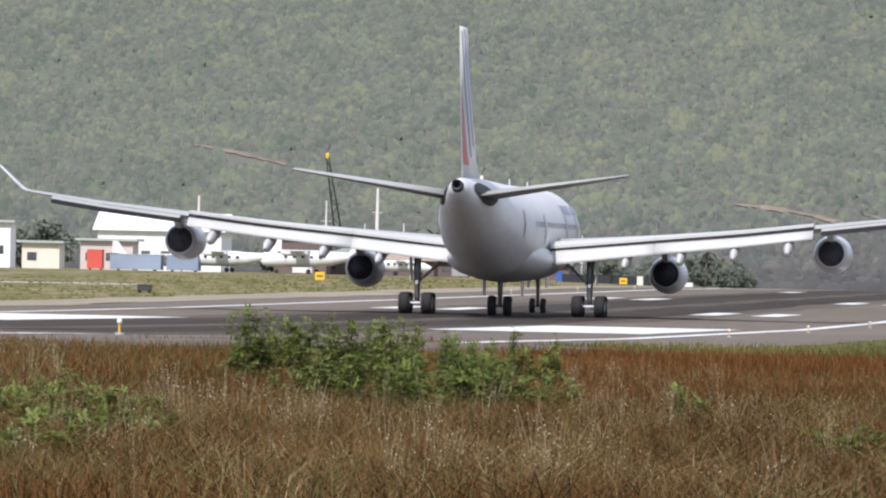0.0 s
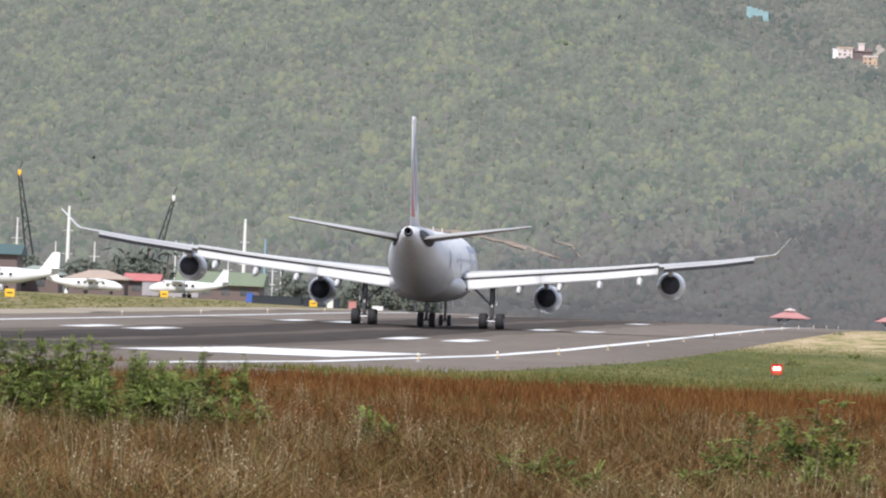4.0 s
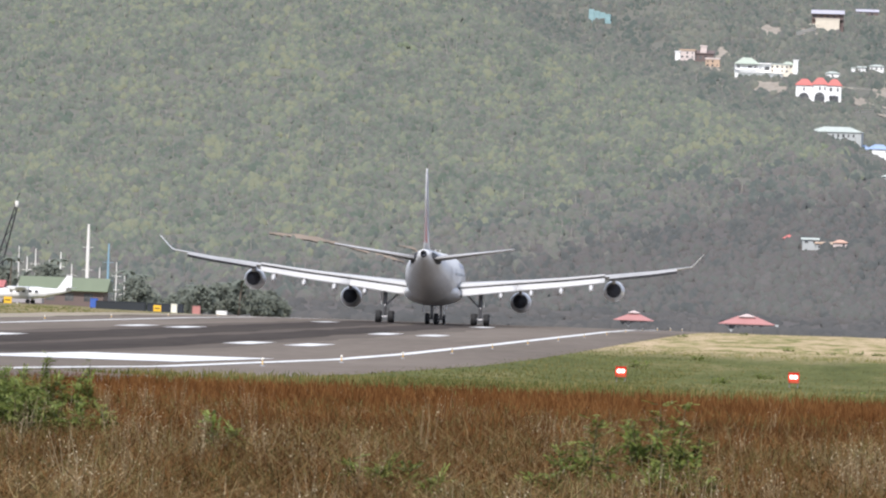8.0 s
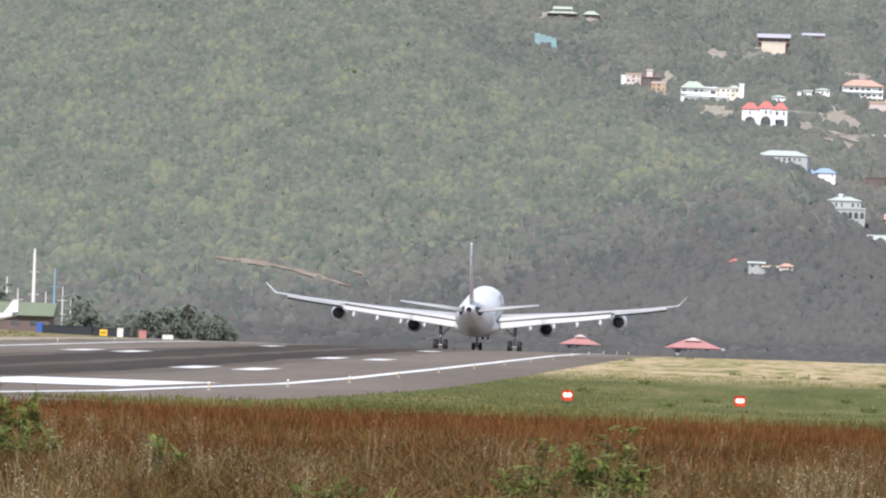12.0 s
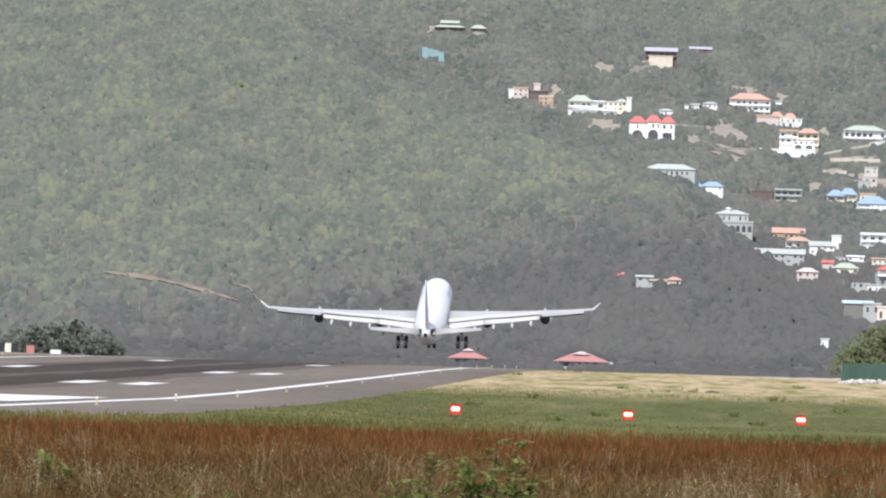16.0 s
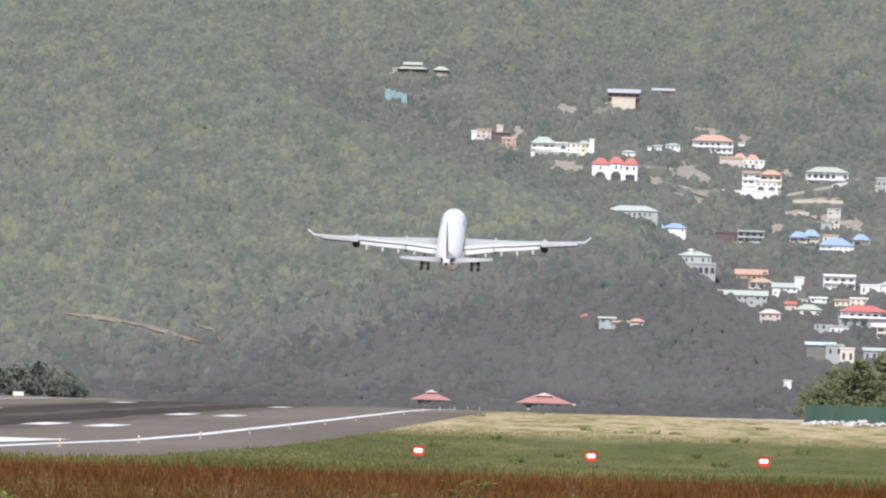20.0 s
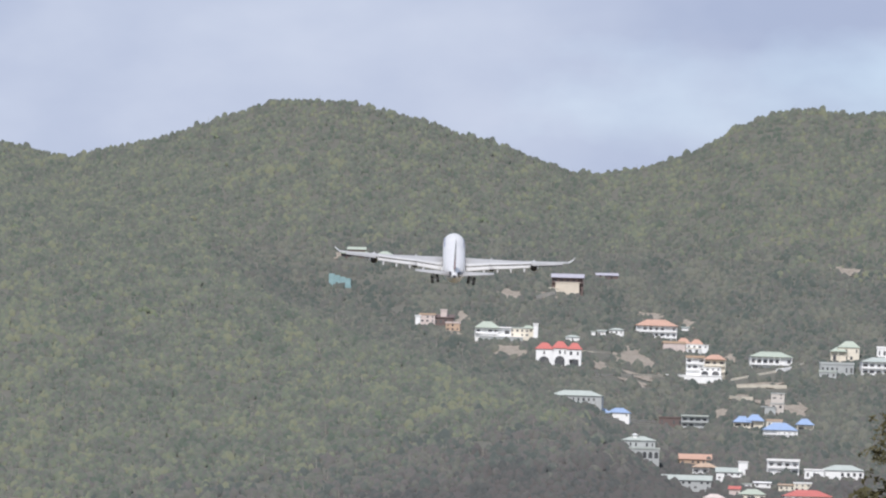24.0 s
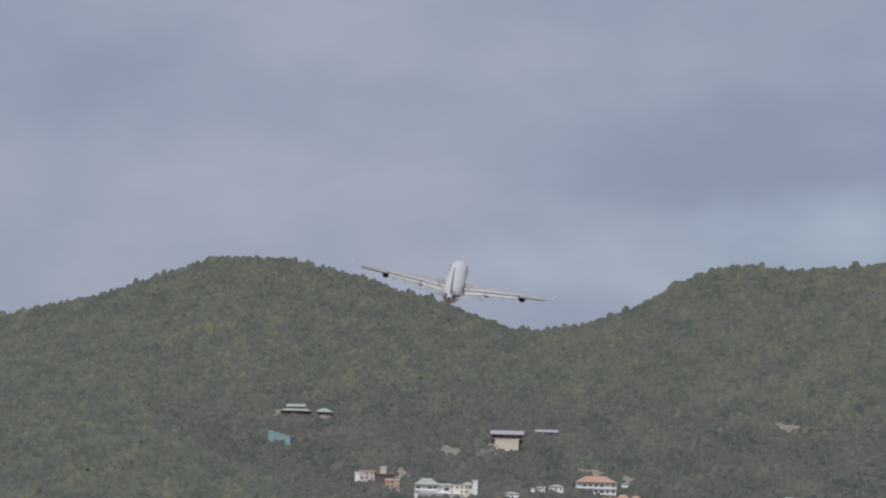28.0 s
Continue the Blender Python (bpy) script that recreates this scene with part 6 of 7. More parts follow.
def light_plane(a, y, length, yaw, label):
    k = length / 15.0
    x, y, z = place(a, y)
    t = thing("small_airplane", pose(x, y, z, 0, 0, yaw), label, "airplane", "small aircraft parked on the apron")
    body = [(7.4, 1.5, .1), (7.0, 1.55, .5), (5.8, 1.75, .85), (4.0, 1.9, 1.0), (0, 1.95, 1.02), (-2.5, 2.05, .85), (-5.5, 2.4, .45), (-7.4, 2.65, .15)]
    part("fuselage", loft([ring_y(yy * k, 0, zz * k, r * k, r * 1.05 * k, 16) for yy, zz, r in body]), SHEET, t, smooth=True)
    rings = [[(sx * k, (1.2 + dy) * k, (2.95 + dz) * k) for dy, dz in ((1, 0), (.4, .16), (-.9, .02), (.4, -.08))] for sx in (-9.4, -5, 0, 5, 9.4)]
    part("wing", loft(rings), SHEET, t)
    part("fin", prism([(-.07, -4.6 * k, 2.6 * k), (-.07, -6.6 * k, 5.3 * k), (-.07, -7.6 * k, 5.3 * k), (-.07, -7.5 * k, 2.5 * k)], (.14, 0, 0)), SHEET, t)
    part("tailplane", prism([(-2.9 * k, -6.5 * k, 3.1 * k), (2.9 * k, -6.5 * k, 3.1 * k), (2.9 * k, -7.6 * k, 3.1 * k), (-2.9 * k, -7.6 * k, 3.1 * k)], (0, 0, .1)), SHEET, t)
    for s in (-1, 1):
        engine = part("engine", loft([ring_y(yy * k, s * 2.7 * k, 2.7 * k, r * k, r * k, 12) for yy, r in ((3.6, .12), (3.4, .34), (2.4, .42), (.6, .3), (-.2, .08))]), SHEET, t, smooth=True)
        part("propeller", boxed(s * 2.7 * k - 1.2 * k, s * 2.7 * k + 1.2 * k, 3.62 * k, 3.68 * k, 2.62 * k, 2.78 * k), GAP_DARK, engine)
        wheel = part("wheel", tube([(s * 1.6 * k - .12, .2 * k, .36), (s * 1.6 * k + .12, .2 * k, .36)], .36, 12), TYRE, t)
        part("gear_strut", tube([(s * 1.6 * k, .2 * k, .36), (s * .8 * k, .2 * k, 1.2 * k)], .07, 6), GEAR_METAL, wheel)
        for j in range(5):
            ob = new("cabin_window", window_mesh(.5, .4))
            ob.parent, ob.rotation_euler = t, (0, 0, radians(90))
            ob.location = (s * .99 * k, (3.6 - j * 1.2) * k, 2.05 * k)
    part("nose_wheel", tube([(-.1, 5.2 * k, .3), (.1, 5.2 * k, .3)], .3, 10), TYRE, t)
    part("nose_strut", tube([(0, 5.2 * k, .3), (0, 5.2 * k, 1.3 * k)], .06, 6), GEAR_METAL, t)
    return t


light_plane(-1530, 1210, 12.8, 80, "small white propeller plane parked on the apron")
light_plane(-1715, 1210, 12.0, -84, "small white propeller plane parked facing away")
light_plane(-1860, 1180, 17.5, 78, "white twin propeller plane with a tall tail")
light_plane(-2010, 1200, 16.0, 84, "white twin propeller plane beside the hangar")
light_plane(-2150, 1230, 13.0, -80, "small white plane parked before a hangar")
# bright white hangar and huts
for a, y, w, h, d, wall, roof, kind, lab in ((-2130, 1300, 21.0, 6.6, 12, WHITE_W, WHITE_W, "gable", "long bright white hangar on the apron"), (-2425, 1200, 3.4, 7.0, 5, WHITE_W, R_PALE, "flat", "tall white service hut by the hangars"),
                                              (-2350, 1220, 6.0, 4.0, 5, CREAM, R_PALE, "flat", "cream service hut on the apron"), (-2230, 1240, 8.5, 4.6, 6, PINK, R_PALE, "flat", "pinkish flat-roofed service building"),
                                              (-1690, 1330, 9.5, 2.6, 6, R_BROWN, (0.36, 0.28, 0.22), "hip", "low building with a tan roof"), (-1800, 1340, 8.0, 3.0, 6, R_BROWN, (0.25, 0.28, 0.24), "hip", "low building with a green roof"),
                                              (-1880, 1330, 9.0, 6.2, 7, R_BROWN, (0.06, 0.10, 0.10), "gable", "hangar with a dark green roof"), (-1610, 1340, 5.0, 2.6, 5, R_BROWN, (0.42, 0.14, 0.13), "gable", "low hut with a red roof"),
                                              (-1470, 1340, 14.0, 2.4, 9, R_BROWN, (0.16, 0.19, 0.12), "gable", "low shed with a mossy green roof")):
    x, y, z = place(a, y)
    t = thing("apron_building", pose(x, y, z), lab, "building")
    part("wall", boxed(-w / 2, w / 2, -d / 2, d / 2, -.6, h), paint(wall), t)
    part("roof", roof_mesh(kind, w, d, h), paint(roof), t)
    for k in range(max(1, int(w / 3.5))):
        ob = new("window", window_mesh(1.5, 1.3))
        ob.parent, ob.location = t, (-w / 2 + 1.6 + 3.3 * k, -d / 2, h * .3)
# boxes, carts and vans standing about
for a, y, w, h, d, col, lab in ((-2180, 1200, 8.0, 2.4, 3, (0.28, 0.34, 0.44), "blue-grey cargo container on the apron"), (-2095, 1200, 5.0, 2.4, 3, (0.24, 0.30, 0.40), "blue-grey cargo container on the apron"), (-2255, 1195, 2.4, 3.0, 2, (0.62, 0.10, 0.07), "red cargo box on the apron"),
                                (-1190, 1180, 1.6, .7, 1.0, (0.8, 0.8, 0.78), "white equipment box by the runway"), (-2165, 620, 1.1, .55, .6, (0.05, 0.05, 0.05), "dark low box on the grass"),
                                (-1370, 1190, 7.5, 1.6, 2, (0.02, 0.025, 0.03), "dark low cargo trailer on the apron"), (-1290, 1200, 5.5, 1.5, 2, (0.02, 0.025, 0.035), "dark low cargo trailer on the apron"), (-1418, 1190, 1.1, 1.5, 1, (0.05, 0.12, 0.42), "upright blue equipment cabinet"),
                                (-1275, 1185, .9, 1.5, .8, (0.8, 0.78, 0.65), "pale upright equipment cabinet"), (-1560, 1230, 9.0, 2.2, 2.5, (0.34, 0.32, 0.33), "grey cargo container by the planes"), (-1235, 1190, 1.2, 1.3, 1, (0.45, 0.2, 0.18), "rusty crate beside the runway"), (-1880, 1190, 3.0, 1.9, 2, (0.8, 0.8, 0.8), "white baggage van on the apron")):
    x, y, z = place(a, y)
    t = thing("apron_box", pose(x, y, z), lab, "container")
    part("body", boxed(-w / 2, w / 2, -d / 2, d / 2, .12, h, .05), paint(col), t)
    part("lid", boxed(-w / 2 - .04, w / 2 + .04, -d / 2 - .04, d / 2 + .04, h, h + .08), paint(col), t)
    for sx in (-1, 1):
        part("foot", boxed(sx * w * .36 - .1, sx * w * .36 + .1, -d * .3, d * .3, -.05, .12), GAP_DARK, t)
for a, y in ((-1572, 980), (-1305, 1010), (-1849, 800)):
    x, y, z = place(a, y)
    t = thing("taxiway_sign", pose(x, y, z), "square yellow taxiway sign on short legs", "sign", "signs beside the runway")
    panel = part("panel", boxed(-.5, .5, -.1, .1, .18, 1.0, .03), YELLOW, t)
    part("face_bar", boxed(-.32, .32, -.112, -.104, .52, .66), GAP_DARK, panel)
    for sx in (-.4, .4):
        part("leg", tube([(sx, 0, -.1), (sx, 0, .2)], .035, 6), GEAR_METAL, t)
# masts of boats in the lagoon behind, and two crane booms
MAST = material("white_mast_alloy", [(0.66, 0.64, 0.60), (0.82, 0.80, 0.76)], 0.4, scale=.3, fine=3)
BLUE_MAST = material("blue_grey_mast", shades((0.22, 0.36, 0.46)), 0.5, scale=.3, fine=3)
for a, top, r, mat in ((-1748, 132, .42, MAST), (-1432, 121, .42, MAST), (-1395, 88, .26, BLUE_MAST), (-1480, 70, .2, MAST), (-1500, 55, .16, MAST), (-1525, 75, .16, MAST), (-1540, 60, .18, MAST), (-1460, 50, .15, MAST),
                       (-1410, 45, .16, MAST), (-1380, 55, .15, MAST), (-1365, 38, .15, MAST), (-1840, 108, .22, MAST), (-2070, 112, .36, MAST), (-1555, 78, .14, MAST), (-1700, 70, .18, MAST), (-1770, 68, .16, MAST)):
    y = 1650
    x = a / FAR * y
    z = float(ground_z(x, y))
    t = thing("boat_mast", pose(x, y, z), "tall bare boat mast beyond the airfield", "mast", "masts behind the airfield")
    h = EYE_Z + top / FAR * y - z
    part("spar", tube([(0, 0, -.5), (0, 0, h * .6), (0, 0, h)], [r, r * .9, r * .6], 10), mat, t)
    for k in (.45, .72):
        part("spreader", tube([(-1.1, 0, h * k), (1.1, 0, h * k)], .05, 6), mat, t)
for a, top, lean, lab in ((-1562, 164, -5.5, "dark lattice crane boom with a pale head"), (-1840, 199, 4.0, "dark lattice crane boom with an orange head")):
    y = 1600
    x, z = a / FAR * y, float(ground_z(a / FAR * y, y))
    h = EYE_Z + top / FAR * y - z
    t = thing("crane_boom", pose(x, y, z), lab, "crane")
    bm = bmesh.new()
    for dx in (-.5, .5):
        for dy in (-.5, .5):
            tube([(lean + dx * 2, dy * 2, -.3), (dx * .5, dy * .5, h - 1.5)], .11, 5, bm)
    for k in range(12):
        u0, u1 = k / 12, (k + 1) / 12
        w0, w1 = 1.0 - .75 * u0, 1.0 - .75 * u1
        sgn = 1 if k % 2 else -1
        tube([(lean * (1 - u0) + sgn * w0, -w0, h * u0 * .93), (lean * (1 - u1) - sgn * w1, -w1, h * u1 * .93)], .08, 5, bm)
    lattice = part("lattice", bm, GAP_DARK, t)
    part("head", boxed(-.34, .34, -.34, .34, h - 1.9, h - .7, .1), MAST if lean < 0 else YELLOW, lattice, "pale head block" if lean < 0 else "orange head block")
    part("jib", tube([(0, 0, h - .3), (.6, 0, h + 1.0)], .1, 5), GAP_DARK, t)


# ---- a dark bird that flies through the view ----
BIRD_AT = (-0.05, 120.0, 6.87)
FEATHER = material("dark_feathers", [(0.02, 0.019, 0.018), (0.05, 0.045, 0.04)], 0.8, scale=6, fine=30)


def look_bird(x, y, z):
    return pose(x, y, z, 0, 0, 78)


bird = thing("bird", look_bird(*BIRD_AT), "dark long-winged bird in flight", "bird")
part("body", loft([ring_y(y, 0, z, r, r, 10) for y, z, r in ((.2, 0, .008), (.17, 0, .028), (.12, .005, .036), (.04, 0, .05), (-.08, 0, .042), (-.17, .005, .02), (-.21, .005, .008))]), FEATHER, bird, smooth=True)
part("beak", loft([ring_y(.2, 0, 0, .008, .008, 6), ring_y(.25, 0, -.006, .002, .002, 6)]), GAP_DARK, bird)
part("tail", prism([(-.02, -.18, .0), (.02, -.18, .0), (.06, -.36, .0), (0, -.31, .0), (-.06, -.36, .0)], (0, 0, .006)), FEATHER, bird)
BIRD_WINGS = []
for s in (-1, 1):
    rows = []
    for u in np.linspace(0, 1, 8):
        x = s * .62 * u
        le = .09 + .10 * math.sin(u * 2.6) - .20 * u * u
        ch = .17 * (1 - u) ** .6 + .012
        z = .05 * math.sin(u * 2.4)
        rows.append([(x, le, z), (x, le - ch * .4, z + .014 * (1 - u)), (x, le - ch, z - .004), (x, le - ch * .4, z - .008)])
    BIRD_WINGS.append((s, part("wing", loft(rows), FEATHER, bird, smooth=True)))


# ---- the rough grass before the fence ----
SAND_SPOTS = ((-7.95, 63.5, .42, 3.6), (-7.55, 63.0, .3, 2.6))      # bare sand: x, y, half width, half depth
def blades(name, n, d0, d1, a0, a1, hmin, hmax, width, mat, label, seed, lean=0.35, power=1.0, head=0.0, cat="grass", clump=0.0, side=None, turf=False):
    """Thin bent blades, each of two segments, thicker where a seed head sits."""
    rs = np.random.RandomState(seed)
    y = d0 * (d1 / d0) ** (rs.uniform(0, 1, n) ** power)
    a = rs.uniform(a0, a1, n)
    x = a / FAR * y
    if side:
        x = side[0] + (side[1] - side[0]) * rs.uniform(0, 1, n) + .5 * soft_noise(y, y * 0, 14, seed)
    elif d1 > 500:
        inside = x > -20.5
        x, y = x[inside], y[inside]
        n = len(x)
    if d1 <= 500:
        inside = x > -25.6 + .6 * soft_noise(y, y * 0, 9, seed)
        x, y = x[inside], y[inside]
        n = len(x)
    if clump:
        keep = soft_noise(x, y, 2.5, seed + 1) + 0.5 * soft_noise(x, y, 9, seed + 2) > clump * rs.uniform(-.5, 1, n) - .1
        x, y = x[keep], y[keep]
        n = len(x)
    if d0 < 60:
        for sx, sy, sw, sd in SAND_SPOTS:
            bare = ((x - sx) / sw) ** 2 + ((y - sy) / sd) ** 2 > rs.uniform(.25, 1.1, len(x))
            x, y = x[bare], y[bare]
        n = len(x)
    z = ground_z(x, y) - 0.08
    h = rs.uniform(hmin, hmax, n) * (1 + .25 * soft_noise(x, y, 7, seed + 3) + .3 * soft_noise(x, y, 1.6, seed + 4))
    ang, bend = rs.uniform(0, 2 * np.pi, n), rs.uniform(0.05, lean, n) * h
    turn = rs.uniform(0, np.pi, n)
    wx, wy = np.cos(turn) * width * .5, np.sin(turn) * width * .5 * .3
    wx = np.where(np.abs(wx) < width * .25, width * .25, wx)
    k = rs.uniform(.7, 1.4, n)
    wx, wy = wx * k, wy * k
    bx, by = np.cos(ang) * bend, np.sin(ang) * bend
    p0a, p0b = np.stack([x - wx, y - wy, z], -1), np.stack([x + wx, y + wy, z], -1)
    m = np.stack([x + bx * .22, y + by * .22, z + h * .62], -1)
    w = np.stack([wx, wy, wx * 0], -1)
    fat = (0.75 + head)
    p1a, p1b = m - w * fat, m + w * fat
    tip = np.stack([x + bx, y + by, z + h], -1)
    v = np.stack([p0a, p0b, p1a, p1b, tip], 1).reshape(-1, 3)
    tri = np.array([[0, 1, 3], [0, 3, 2], [2, 3, 4]])
    f = (tri[None] + (np.arange(n) * 5)[:, None, None]).reshape(-1, 3)
    if turf:
        q = LEAF_WAY + rs.normal(size=(n, 3)) * .3
        return tagged(leafage(name, v, f, np.repeat(q / np.linalg.norm(q, axis=1)[:, None], 5, 0), mat, flat=True), label, cat, kind="stuff")
    return tagged(arrays(name, v, f, mat), label, cat, kind="stuff")


RUST_GRASS = material("rust_brown_grass", [(0.064, 0.026, 0.008), (0.116, 0.050, 0.015), (0.168, 0.084, 0.030)], 0.9, scale=0.15, fine=2, per="island", spec=0.1)
TAN_GRASS = material("tan_dry_grass", [(0.030, 0.016, 0.006), (0.084, 0.047, 0.017), (0.155, 0.100, 0.042), (0.30, 0.225, 0.115)], 0.9, scale=0.4, fine=2, per="island", spec=0.1)
GREEN_GRASS = material("olive_grass", [(0.040, 0.046, 0.014), (0.084, 0.088, 0.029), (0.150, 0.145, 0.056)], 0.9, scale=0.4, fine=2, per="island", spec=0.1)
FIELD_GRASS = material("mown_field_grass", [(0.048, 0.056, 0.017), (0.085, 0.086, 0.027), (0.165, 0.135, 0.055)], 0.95, scale=0.12, fine=2, per="island", spec=0.05)
SEED = material("pale_seed_heads", [(0.12, 0.092, 0.052), (0.20, 0.16, 0.098), (0.34, 0.29, 0.20)], 0.9, scale=1, fine=3, per="island", spec=0.1)
blades("rust_grass", 46000, 105, 215, -2560, 480, .28, .46, .03, RUST_GRASS, "band of rust-brown dead grass", 41)
blades("olive_band", 16000, 108, 212, -2560, -1500, .24, .42, .028, GREEN_GRASS, "olive grass mixed into the rust-brown band", 63, .5)
blades("tan_grass", 52000, 52, 128, -2560, 480, .26, .58, .0085, TAN_GRASS, "tall dry tan and brown grass", 42, 1.7, 1.15)
blades("brown_grass", 44000, 52, 130, -2560, 480, .26, .5, .01, RUST_GRASS, "rust-brown dead grass among the tan", 43, 1.6, 1.15)
blades("olive_grass", 80000, 52, 150, -2560, 480, .2, .5, .011, GREEN_GRASS, "olive green grass tufts among the dry grass", 44, 1.6, 1.0, clump=.6)
blades("field_grass", 17000, 290, 560, -1000, 420, .05, .11, .05, FIELD_GRASS, "short green grass of the mown field", 45, .5, 1.0, turf=True)
blades("runway_side_grass", 9000, 290, 900, 0, 1, .05, .14, .06, FIELD_GRASS, "ragged grass creeping over the runway's edge", 49, .6, 1.0, side=(-23.0, -12.0), turf=True)
STRAW = material("straw_turf", [(0.11, 0.115, 0.034), (0.17, 0.155, 0.06), (0.29, 0.23, 0.125)], 0.95, scale=0.12, fine=1, per="island", spec=0.05)
VERGE = material("verge_turf", [(0.085, 0.092, 0.030), (0.13, 0.125, 0.047), (0.21, 0.175, 0.085)], 0.95, scale=0.05, fine=0.6, per="island", spec=0.05)
blades("crest_grass", 26000, 555, 900, -480, 420, .07, .22, .08, STRAW, "straw and yellow-green tufts on the low crest", 61, .6, 1.0, turf=True, clump=.7)
blades("far_verge_grass", 15000, 420, 980, 0, 1, .05, .16, .35, VERGE, "yellow-green tufts between runway and apron", 62, .6, 1.0, turf=True, clump=.6, side=(-135, -89))
blades("verge_grass", 14000, 212, 268, -2560, 480, .2, .34, .05, FIELD_GRASS, "yellow-green grass fringe beside the runway", 46, .5, 1.0, turf=True)
blades("pale_stalks", 500, 54, 140, -2560, 480, .42, .7, .006, SEED, "tall pale dry stalks in clusters", 47, .5, 1.0, clump=1.6)
TUFT = material("pale_tan_tufts", [(0.13, 0.09, 0.042), (0.22, 0.165, 0.085), (0.36, 0.29, 0.18)], 0.9, scale=0.8, fine=3, per="island", spec=0.1)
blades("tan_tufts", 16000, 52, 96, -2560, 480, .2, .46, .009, TUFT, "pale tan arching grass tufts", 64, 1.7, 1.0, clump=1.5)
blades("bleached_tufts", 1600, 52, 90, -2560, 480, .18, .42, .008, SEED, "bleached bent grass tufts", 48, 1.3, 1.0, clump=1.0)


def seed_heads(seed, n):
    rs = np.random.RandomState(seed)
    y = 54 * (150 / 54) ** rs.uniform(0, 1, n)
    a = rs.uniform(-2560, 480, n)
    x = a / FAR * y
    keep = soft_noise(x, y, 1.5, 51) + soft_noise(x, y, 9, 52) > rs.uniform(.05, .7, n)
    x, y = x[keep], y[keep]
    n = len(x)
    z = ground_z(x, y) + rs.uniform(.32, .68, n)
    r = rs.uniform(.003, .008, n)
    sh = np.array([[1, 0, 0], [-.5, .87, 0], [-.5, -.87, 0], [0, 0, 2.2], [0, 0, -1.6]])
    v = (sh[None] * r[:, None, None] + np.stack([x, y, z], -1)[:, None]).reshape(-1, 3)
    tri = np.array([[0, 1, 3], [1, 2, 3], [2, 0, 3], [1, 0, 4], [2, 1, 4], [0, 2, 4]])
    f = (tri[None] + (np.arange(n) * 5)[:, None, None]).reshape(-1, 3)
    tagged(arrays("seed_heads", v, f, SEED), "pale fluffy seed heads over the dry grass", "seed heads", kind="stuff")


seed_heads(50, 5200)


def stalk_plants(seed, n):
    """Sparse dry plants: a few thin pale stems fanning up from one root, dotted with tiny white heads."""
    rs = np.random.RandomState(seed)
    y = 54 * (135 / 54) ** rs.uniform(0, 1, n)
    x = rs.uniform(-2560, 480, n) / FAR * y
    keep = soft_noise(x, y, 3, 71) + soft_noise(x, y, 12, 72) > rs.uniform(-.4, .5, n)
    x, y = x[keep], y[keep]
    n, m, q = len(x), 10, 3
    h, ang, lean = rs.uniform(.3, .72, (n, 1)) * rs.uniform(.7, 1.1, (n, m)), rs.uniform(0, 6.28, (n, m)), rs.uniform(.05, .42, (n, m))
    root = np.stack([x, y, ground_z(x, y) - .05], -1)[:, None] + rs.normal(size=(n, m, 3)) * np.array([.05, .05, 0])
    top = root + np.stack([np.cos(ang) * lean * h, np.sin(ang) * lean * h, h], -1)
    w = np.array([.0024, 0, 0])
    v = np.stack([root - w, root + w, top + w * .6, top - w * .6], 2).reshape(-1, 3)
    tagged(arrays("dry_stalks", v, np.arange(len(v)).reshape(-1, 4), DRY_STEM), "thin pale stems of sparse dry plants", "dry plants", kind="stuff")
    u = rs.uniform(.55, 1.05, (n, m, q, 1))
    c = (root[:, :, None] * (1 - u) + top[:, :, None] * u + rs.normal(size=(n, m, q, 3)) * .018).reshape(-1, 3)
    r = rs.uniform(.003, .0085, len(c))
    sh = np.array([[1, 0, -.5], [-.5, .87, -.5], [-.5, -.87, -.5], [0, 0, 1.2]])
    v = (sh[None] * r[:, None, None] + c[:, None]).reshape(-1, 3)
    tri = np.array([[0, 1, 3], [1, 2, 3], [2, 0, 3], [1, 0, 2]])
    f = (tri[None] + (np.arange(len(c)) * 4)[:, None, None]).reshape(-1, 3)
    tagged(arrays("white_heads", v, f, WHITE_HEAD), "tiny white seed heads on the dry plants", "seed heads", kind="stuff")


DRY_STEM = material("dry_stem", [(0.12, 0.085, 0.045), (0.20, 0.155, 0.09), (0.31, 0.255, 0.165)], 0.9, scale=1, fine=3, per="island", spec=0.1)
WHITE_HEAD = material("white_seed_fluff", [(0.28, 0.23, 0.13), (0.48, 0.41, 0.26), (0.74, 0.67, 0.49)], 0.9, scale=1, fine=3, per="island", spec=0.1)
stalk_plants(73, 640)
SHRUB_LEAF = material("shrub_leaves", [(0.090, 0.130, 0.022), (0.160, 0.208, 0.042), (0.230, 0.275, 0.070), (0.30, 0.33, 0.11)], 0.6, scale=0.8, fine=5, per="island", spec=0.25, through_light=0.4)
STEM = material("green_brown_stem", [(0.07, 0.06, 0.03), (0.15, 0.13, 0.06)], 0.9, scale=3, fine=12)


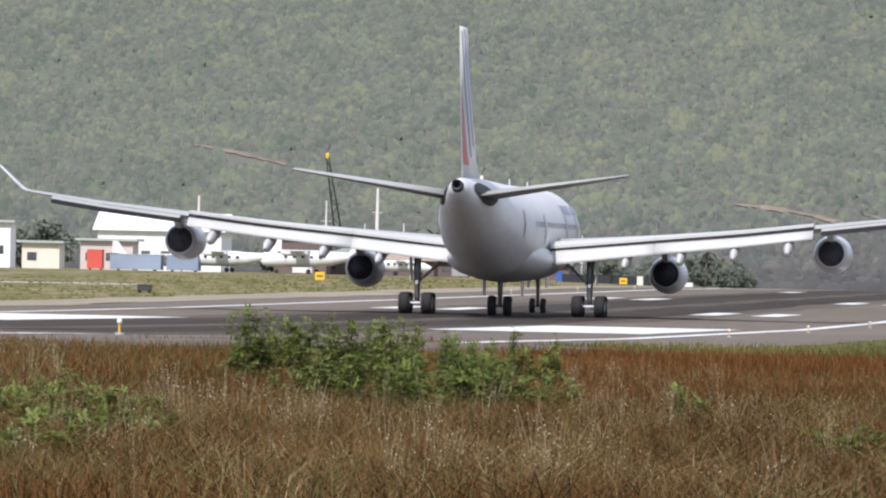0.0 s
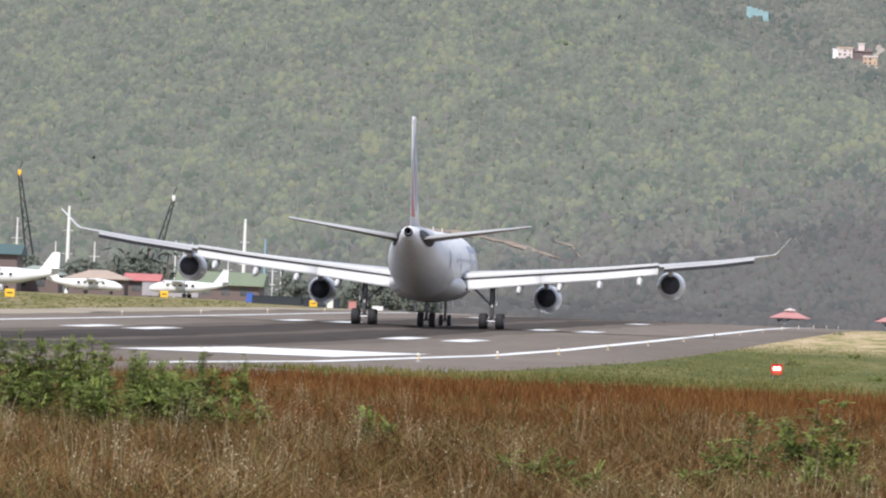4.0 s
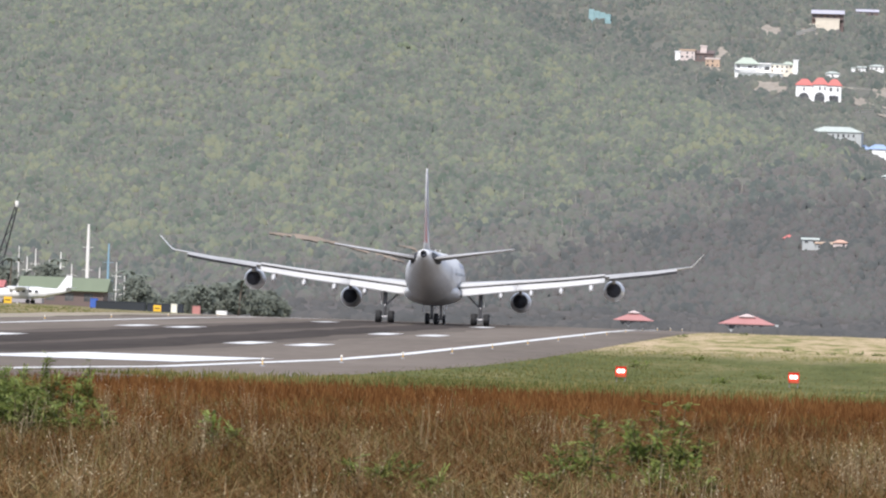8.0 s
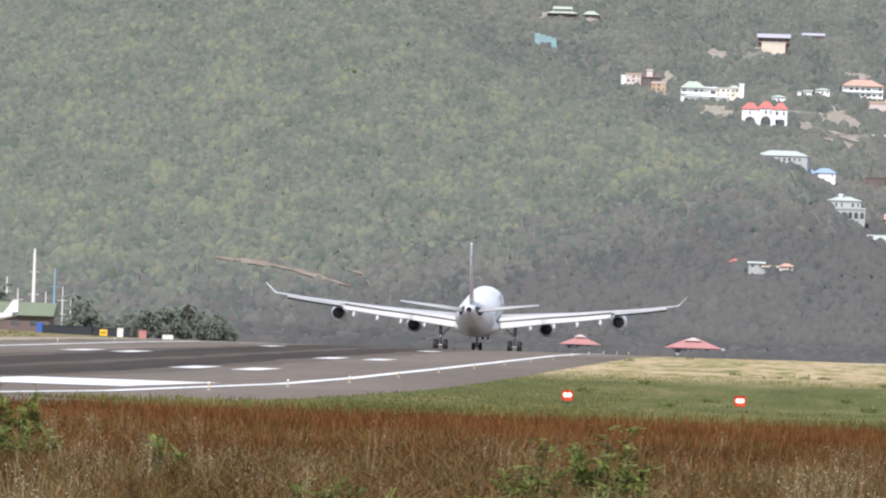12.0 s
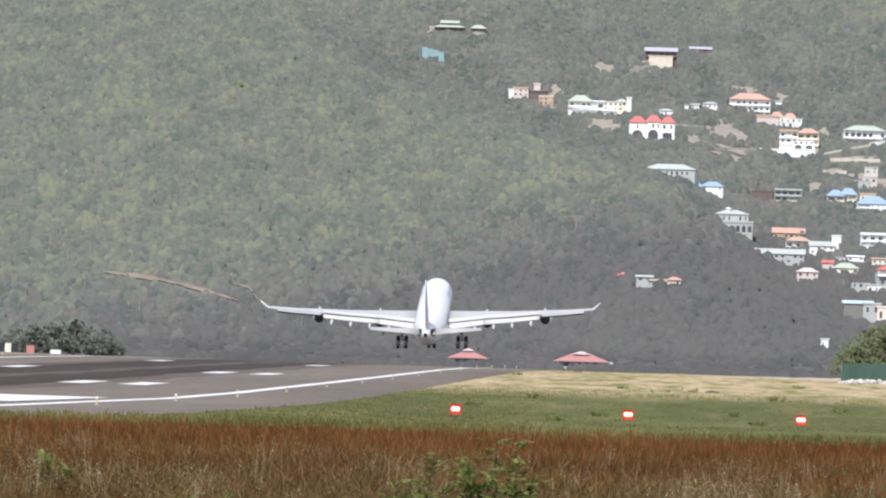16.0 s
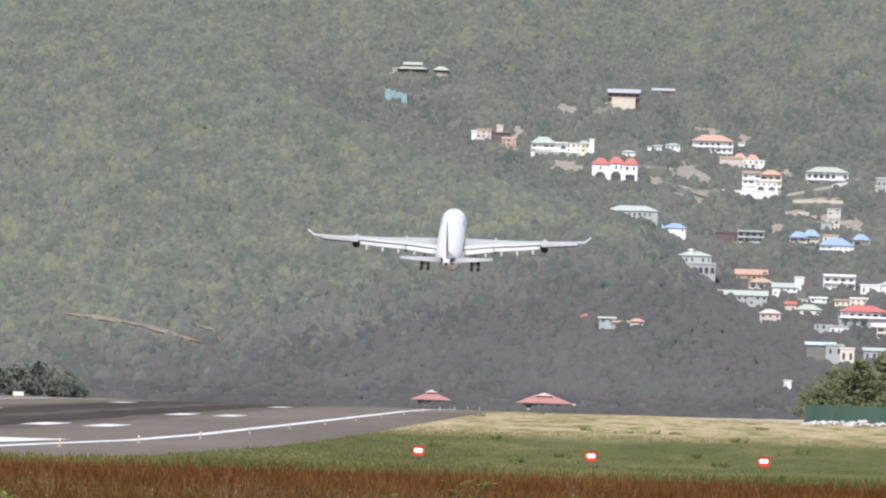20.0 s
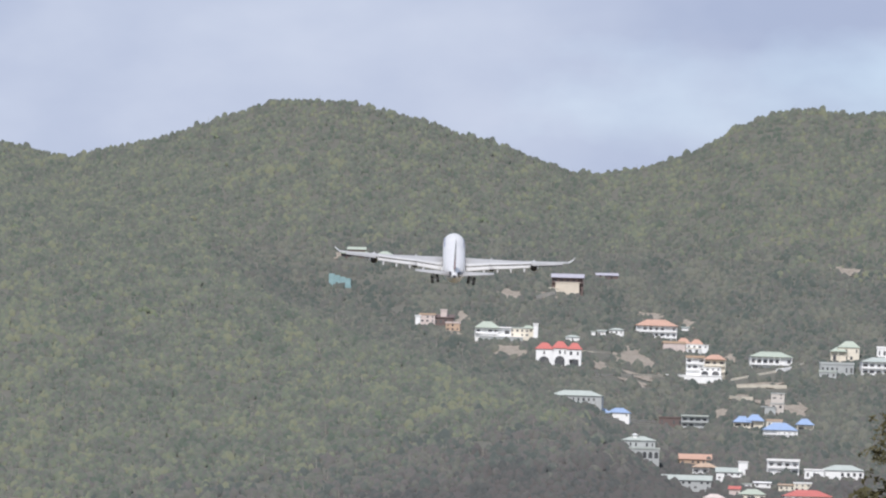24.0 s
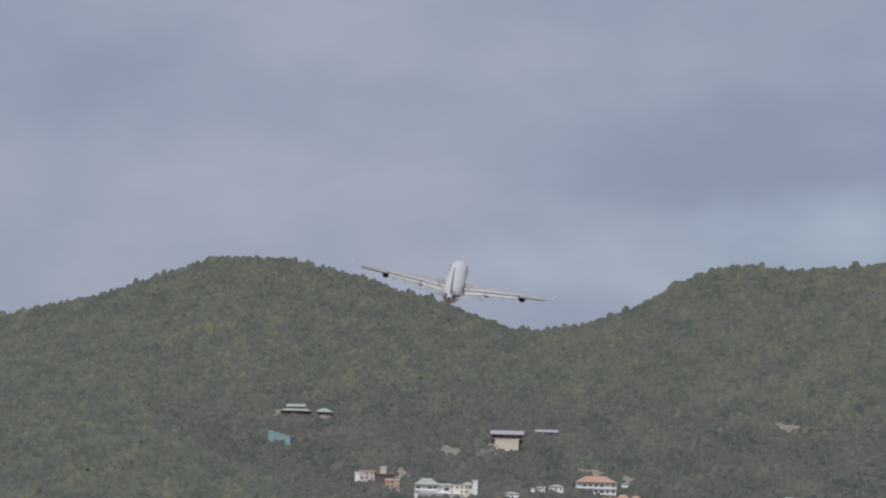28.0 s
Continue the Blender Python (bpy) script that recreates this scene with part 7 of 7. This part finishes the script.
def shrub(a, y, high, wide, count, seed, leaf=.05, label="leafy green shrub in the dry grass"):
    rs = np.random.RandomState(seed)
    x = a / FAR * y
    t = thing("shrub", pose(x, y, float(ground_z(x, y))), label, "shrub", "weeds on the mown field" if "weed" in label else "shrubs in the rough grass")
    bm = bmesh.new()
    vs = []
    n_st = max(3, int(wide * 9))
    for k in range(n_st):
        bx, by = rs.uniform(-.5, .5) * wide, rs.uniform(-.4, .4) * wide
        h = high * 1.2 * rs.uniform(.5, 1.0)
        tx, ty = bx + rs.uniform(-.2, .2) * h, by + rs.uniform(-.2, .2) * h
        pts = [(bx * .7, by * .7, -.1), ((bx + tx) / 2, (by + ty) / 2, h * .5), (tx, ty, h)]
        tube(pts, [.012, .009, .004], 5, bm)
        for j in range(max(4, count // n_st)):
            u = rs.uniform(.25, 1.05)
            c = np.array([bx * .7 + (tx - bx * .7) * u, by * .7 + (ty - by * .7) * u, h * u])
            # a small frond: a spine with paired leaflets
            d = rs.normal(size=3) * np.array([1, 1, .45])
            d /= np.linalg.norm(d)
            side = np.cross(d, [0, 0, 1.0])
            side /= np.linalg.norm(side) + 1e-6
            L = leaf * rs.uniform(1.2, 2.6) * (1.3 - .5 * u)
            for q in (.3, .6, .9):
                for sg in (-1, 1):
                    b0 = c + d * L * q
                    tipv = b0 + (side * sg * .62 + d * .35) * L * .62 + np.array([0, 0, rs.uniform(-.1, .04) * L])
                    w = d * L * .13
                    vs.append(np.stack([b0 - w, (b0 + tipv) / 2 - w * 1.2, tipv, (b0 + tipv) / 2 + w * 1.5]))
    tagged(part("branchwork", bm, STEM, t), kind="stuff")
    v = np.concatenate(vs)
    f = np.arange(len(v)).reshape(-1, 4)
    foliage = leafage("foliage", v, f, np.repeat((lambda q: q / np.linalg.norm(q, axis=1)[:, None])(LEAF_WAY * 1.2 + rs.normal(size=(len(f), 3)) * .45), 4, 0), SHRUB_LEAF, t, flat=True)
    tagged(foliage, kind="stuff")
    return t


# bearing, distance, height, width, sprays
THICKET = ((-1960, 112, .95, .9, 520), (-1905, 118, .85, .8, 420), (-1850, 110, .92, .9, 560), (-1790, 113, 1, 1, 620), (-1730, 108, .95, .8, 520), (-1690, 112, .98, .8, 480), (-1640, 118, .8, .7, 340),
           (-1590, 116, .78, .6, 300), (-1535, 113, .9, .6, 340), (-1470, 116, .7, .5, 220), (-1430, 118, .86, .3, 120), (-1990, 110, 1, .4, 160))
FRINGE = ((-1660, 92, .75, 1, 420), (-1590, 95, .7, .9, 380), (-1520, 96, .6, .8, 300), (-1560, 112, .8, .7, 260), (-1180, 90, .45, .4, 80), (-1620, 102, .62, .9, 420), (-1500, 100, .55, .9, 380),
          (-1410, 102, .4, .6, 120), (-1750, 98, .6, .9, 380), (-1870, 100, .6, .9, 380))
NEAR_SHRUBS = ((-2380, 76, .45, 1, 300), (-2300, 70, .38, .9, 260), (-2420, 64, .42, .9, 280), (-2440, 84, .5, 1, 280), (-2340, 62, .36, .8, 240), (-2330, 88, .5, 1, 300), (-2260, 80, .44, 1.1, 300),
               (-2210, 72, .36, 1, 240), (-2150, 84, .4, .8, 170), (-575, 74, .7, .5, 150), (-410, 78, .86, .6, 190), (-350, 76, .6, .5, 110), (-450, 72, .45, .6, 110), (-640, 70, .42, .4, 110),
               (-830, 66, .36, .4, 90), (-930, 70, .4, .5, 100), (-350, 70, .4, .5, 110), (-860, 70, .3, .6, 90))
for k, (a, y, high, wide, count) in enumerate(THICKET + FRINGE + NEAR_SHRUBS):
    shrub(a, y, high, wide, count, 100 + k, .075 if y > 90 else .08)
# low weeds scattered over the mown field and its crest
for k, (a, y, high, wide) in enumerate(((-446, 489, .34, 1.3), (-343, 539, .22, .8), (-184, 615, .2, 1.2), (-117, 600, .2, 1.6), (-66, 610, .2, 1.4), (-25, 605, .2, 1.0), (131, 683, .32, 1.3), (14, 482, .16, 1.2),
                                         (-221, 456, .16, 1.2), (61, 431, .14, 1.2), (-368, 773, .2, 1.4), (-264, 860, .25, 1.6), (-32, 330, .14, .9), (200, 520, .18, 1.2), (-300, 420, .14, 1.0), (90, 560, .2, 1.6))):
    shrub(a, y, high, wide, 90, 200 + k, .1, "low green weed clump on the mown field")
# thin pale patches of bare sand between the tufts
SAND = material("pale_sand", [(0.42, 0.36, 0.28), (0.62, 0.56, 0.46)], 0.95, scale=3, fine=12, bump=.4)
for x, y, w, d in SAND_SPOTS:
    bm = bmesh.new()
    rs = np.random.RandomState(int(-x * 100))
    rim = [(x + math.cos(q) * w * rs.uniform(.7, 1.1), y + math.sin(q) * d * rs.uniform(.7, 1.1)) for q in np.linspace(0, 6.28, 19)[:-1]]
    bm.faces.new([bm.verts.new((px, py, float(ground_z(px, py)) + .01)) for px, py in rim])
    tagged(part("sand_patch", bm, SAND), "bare patch of pale sand among the grass", "sand", kind="structure")
motions()
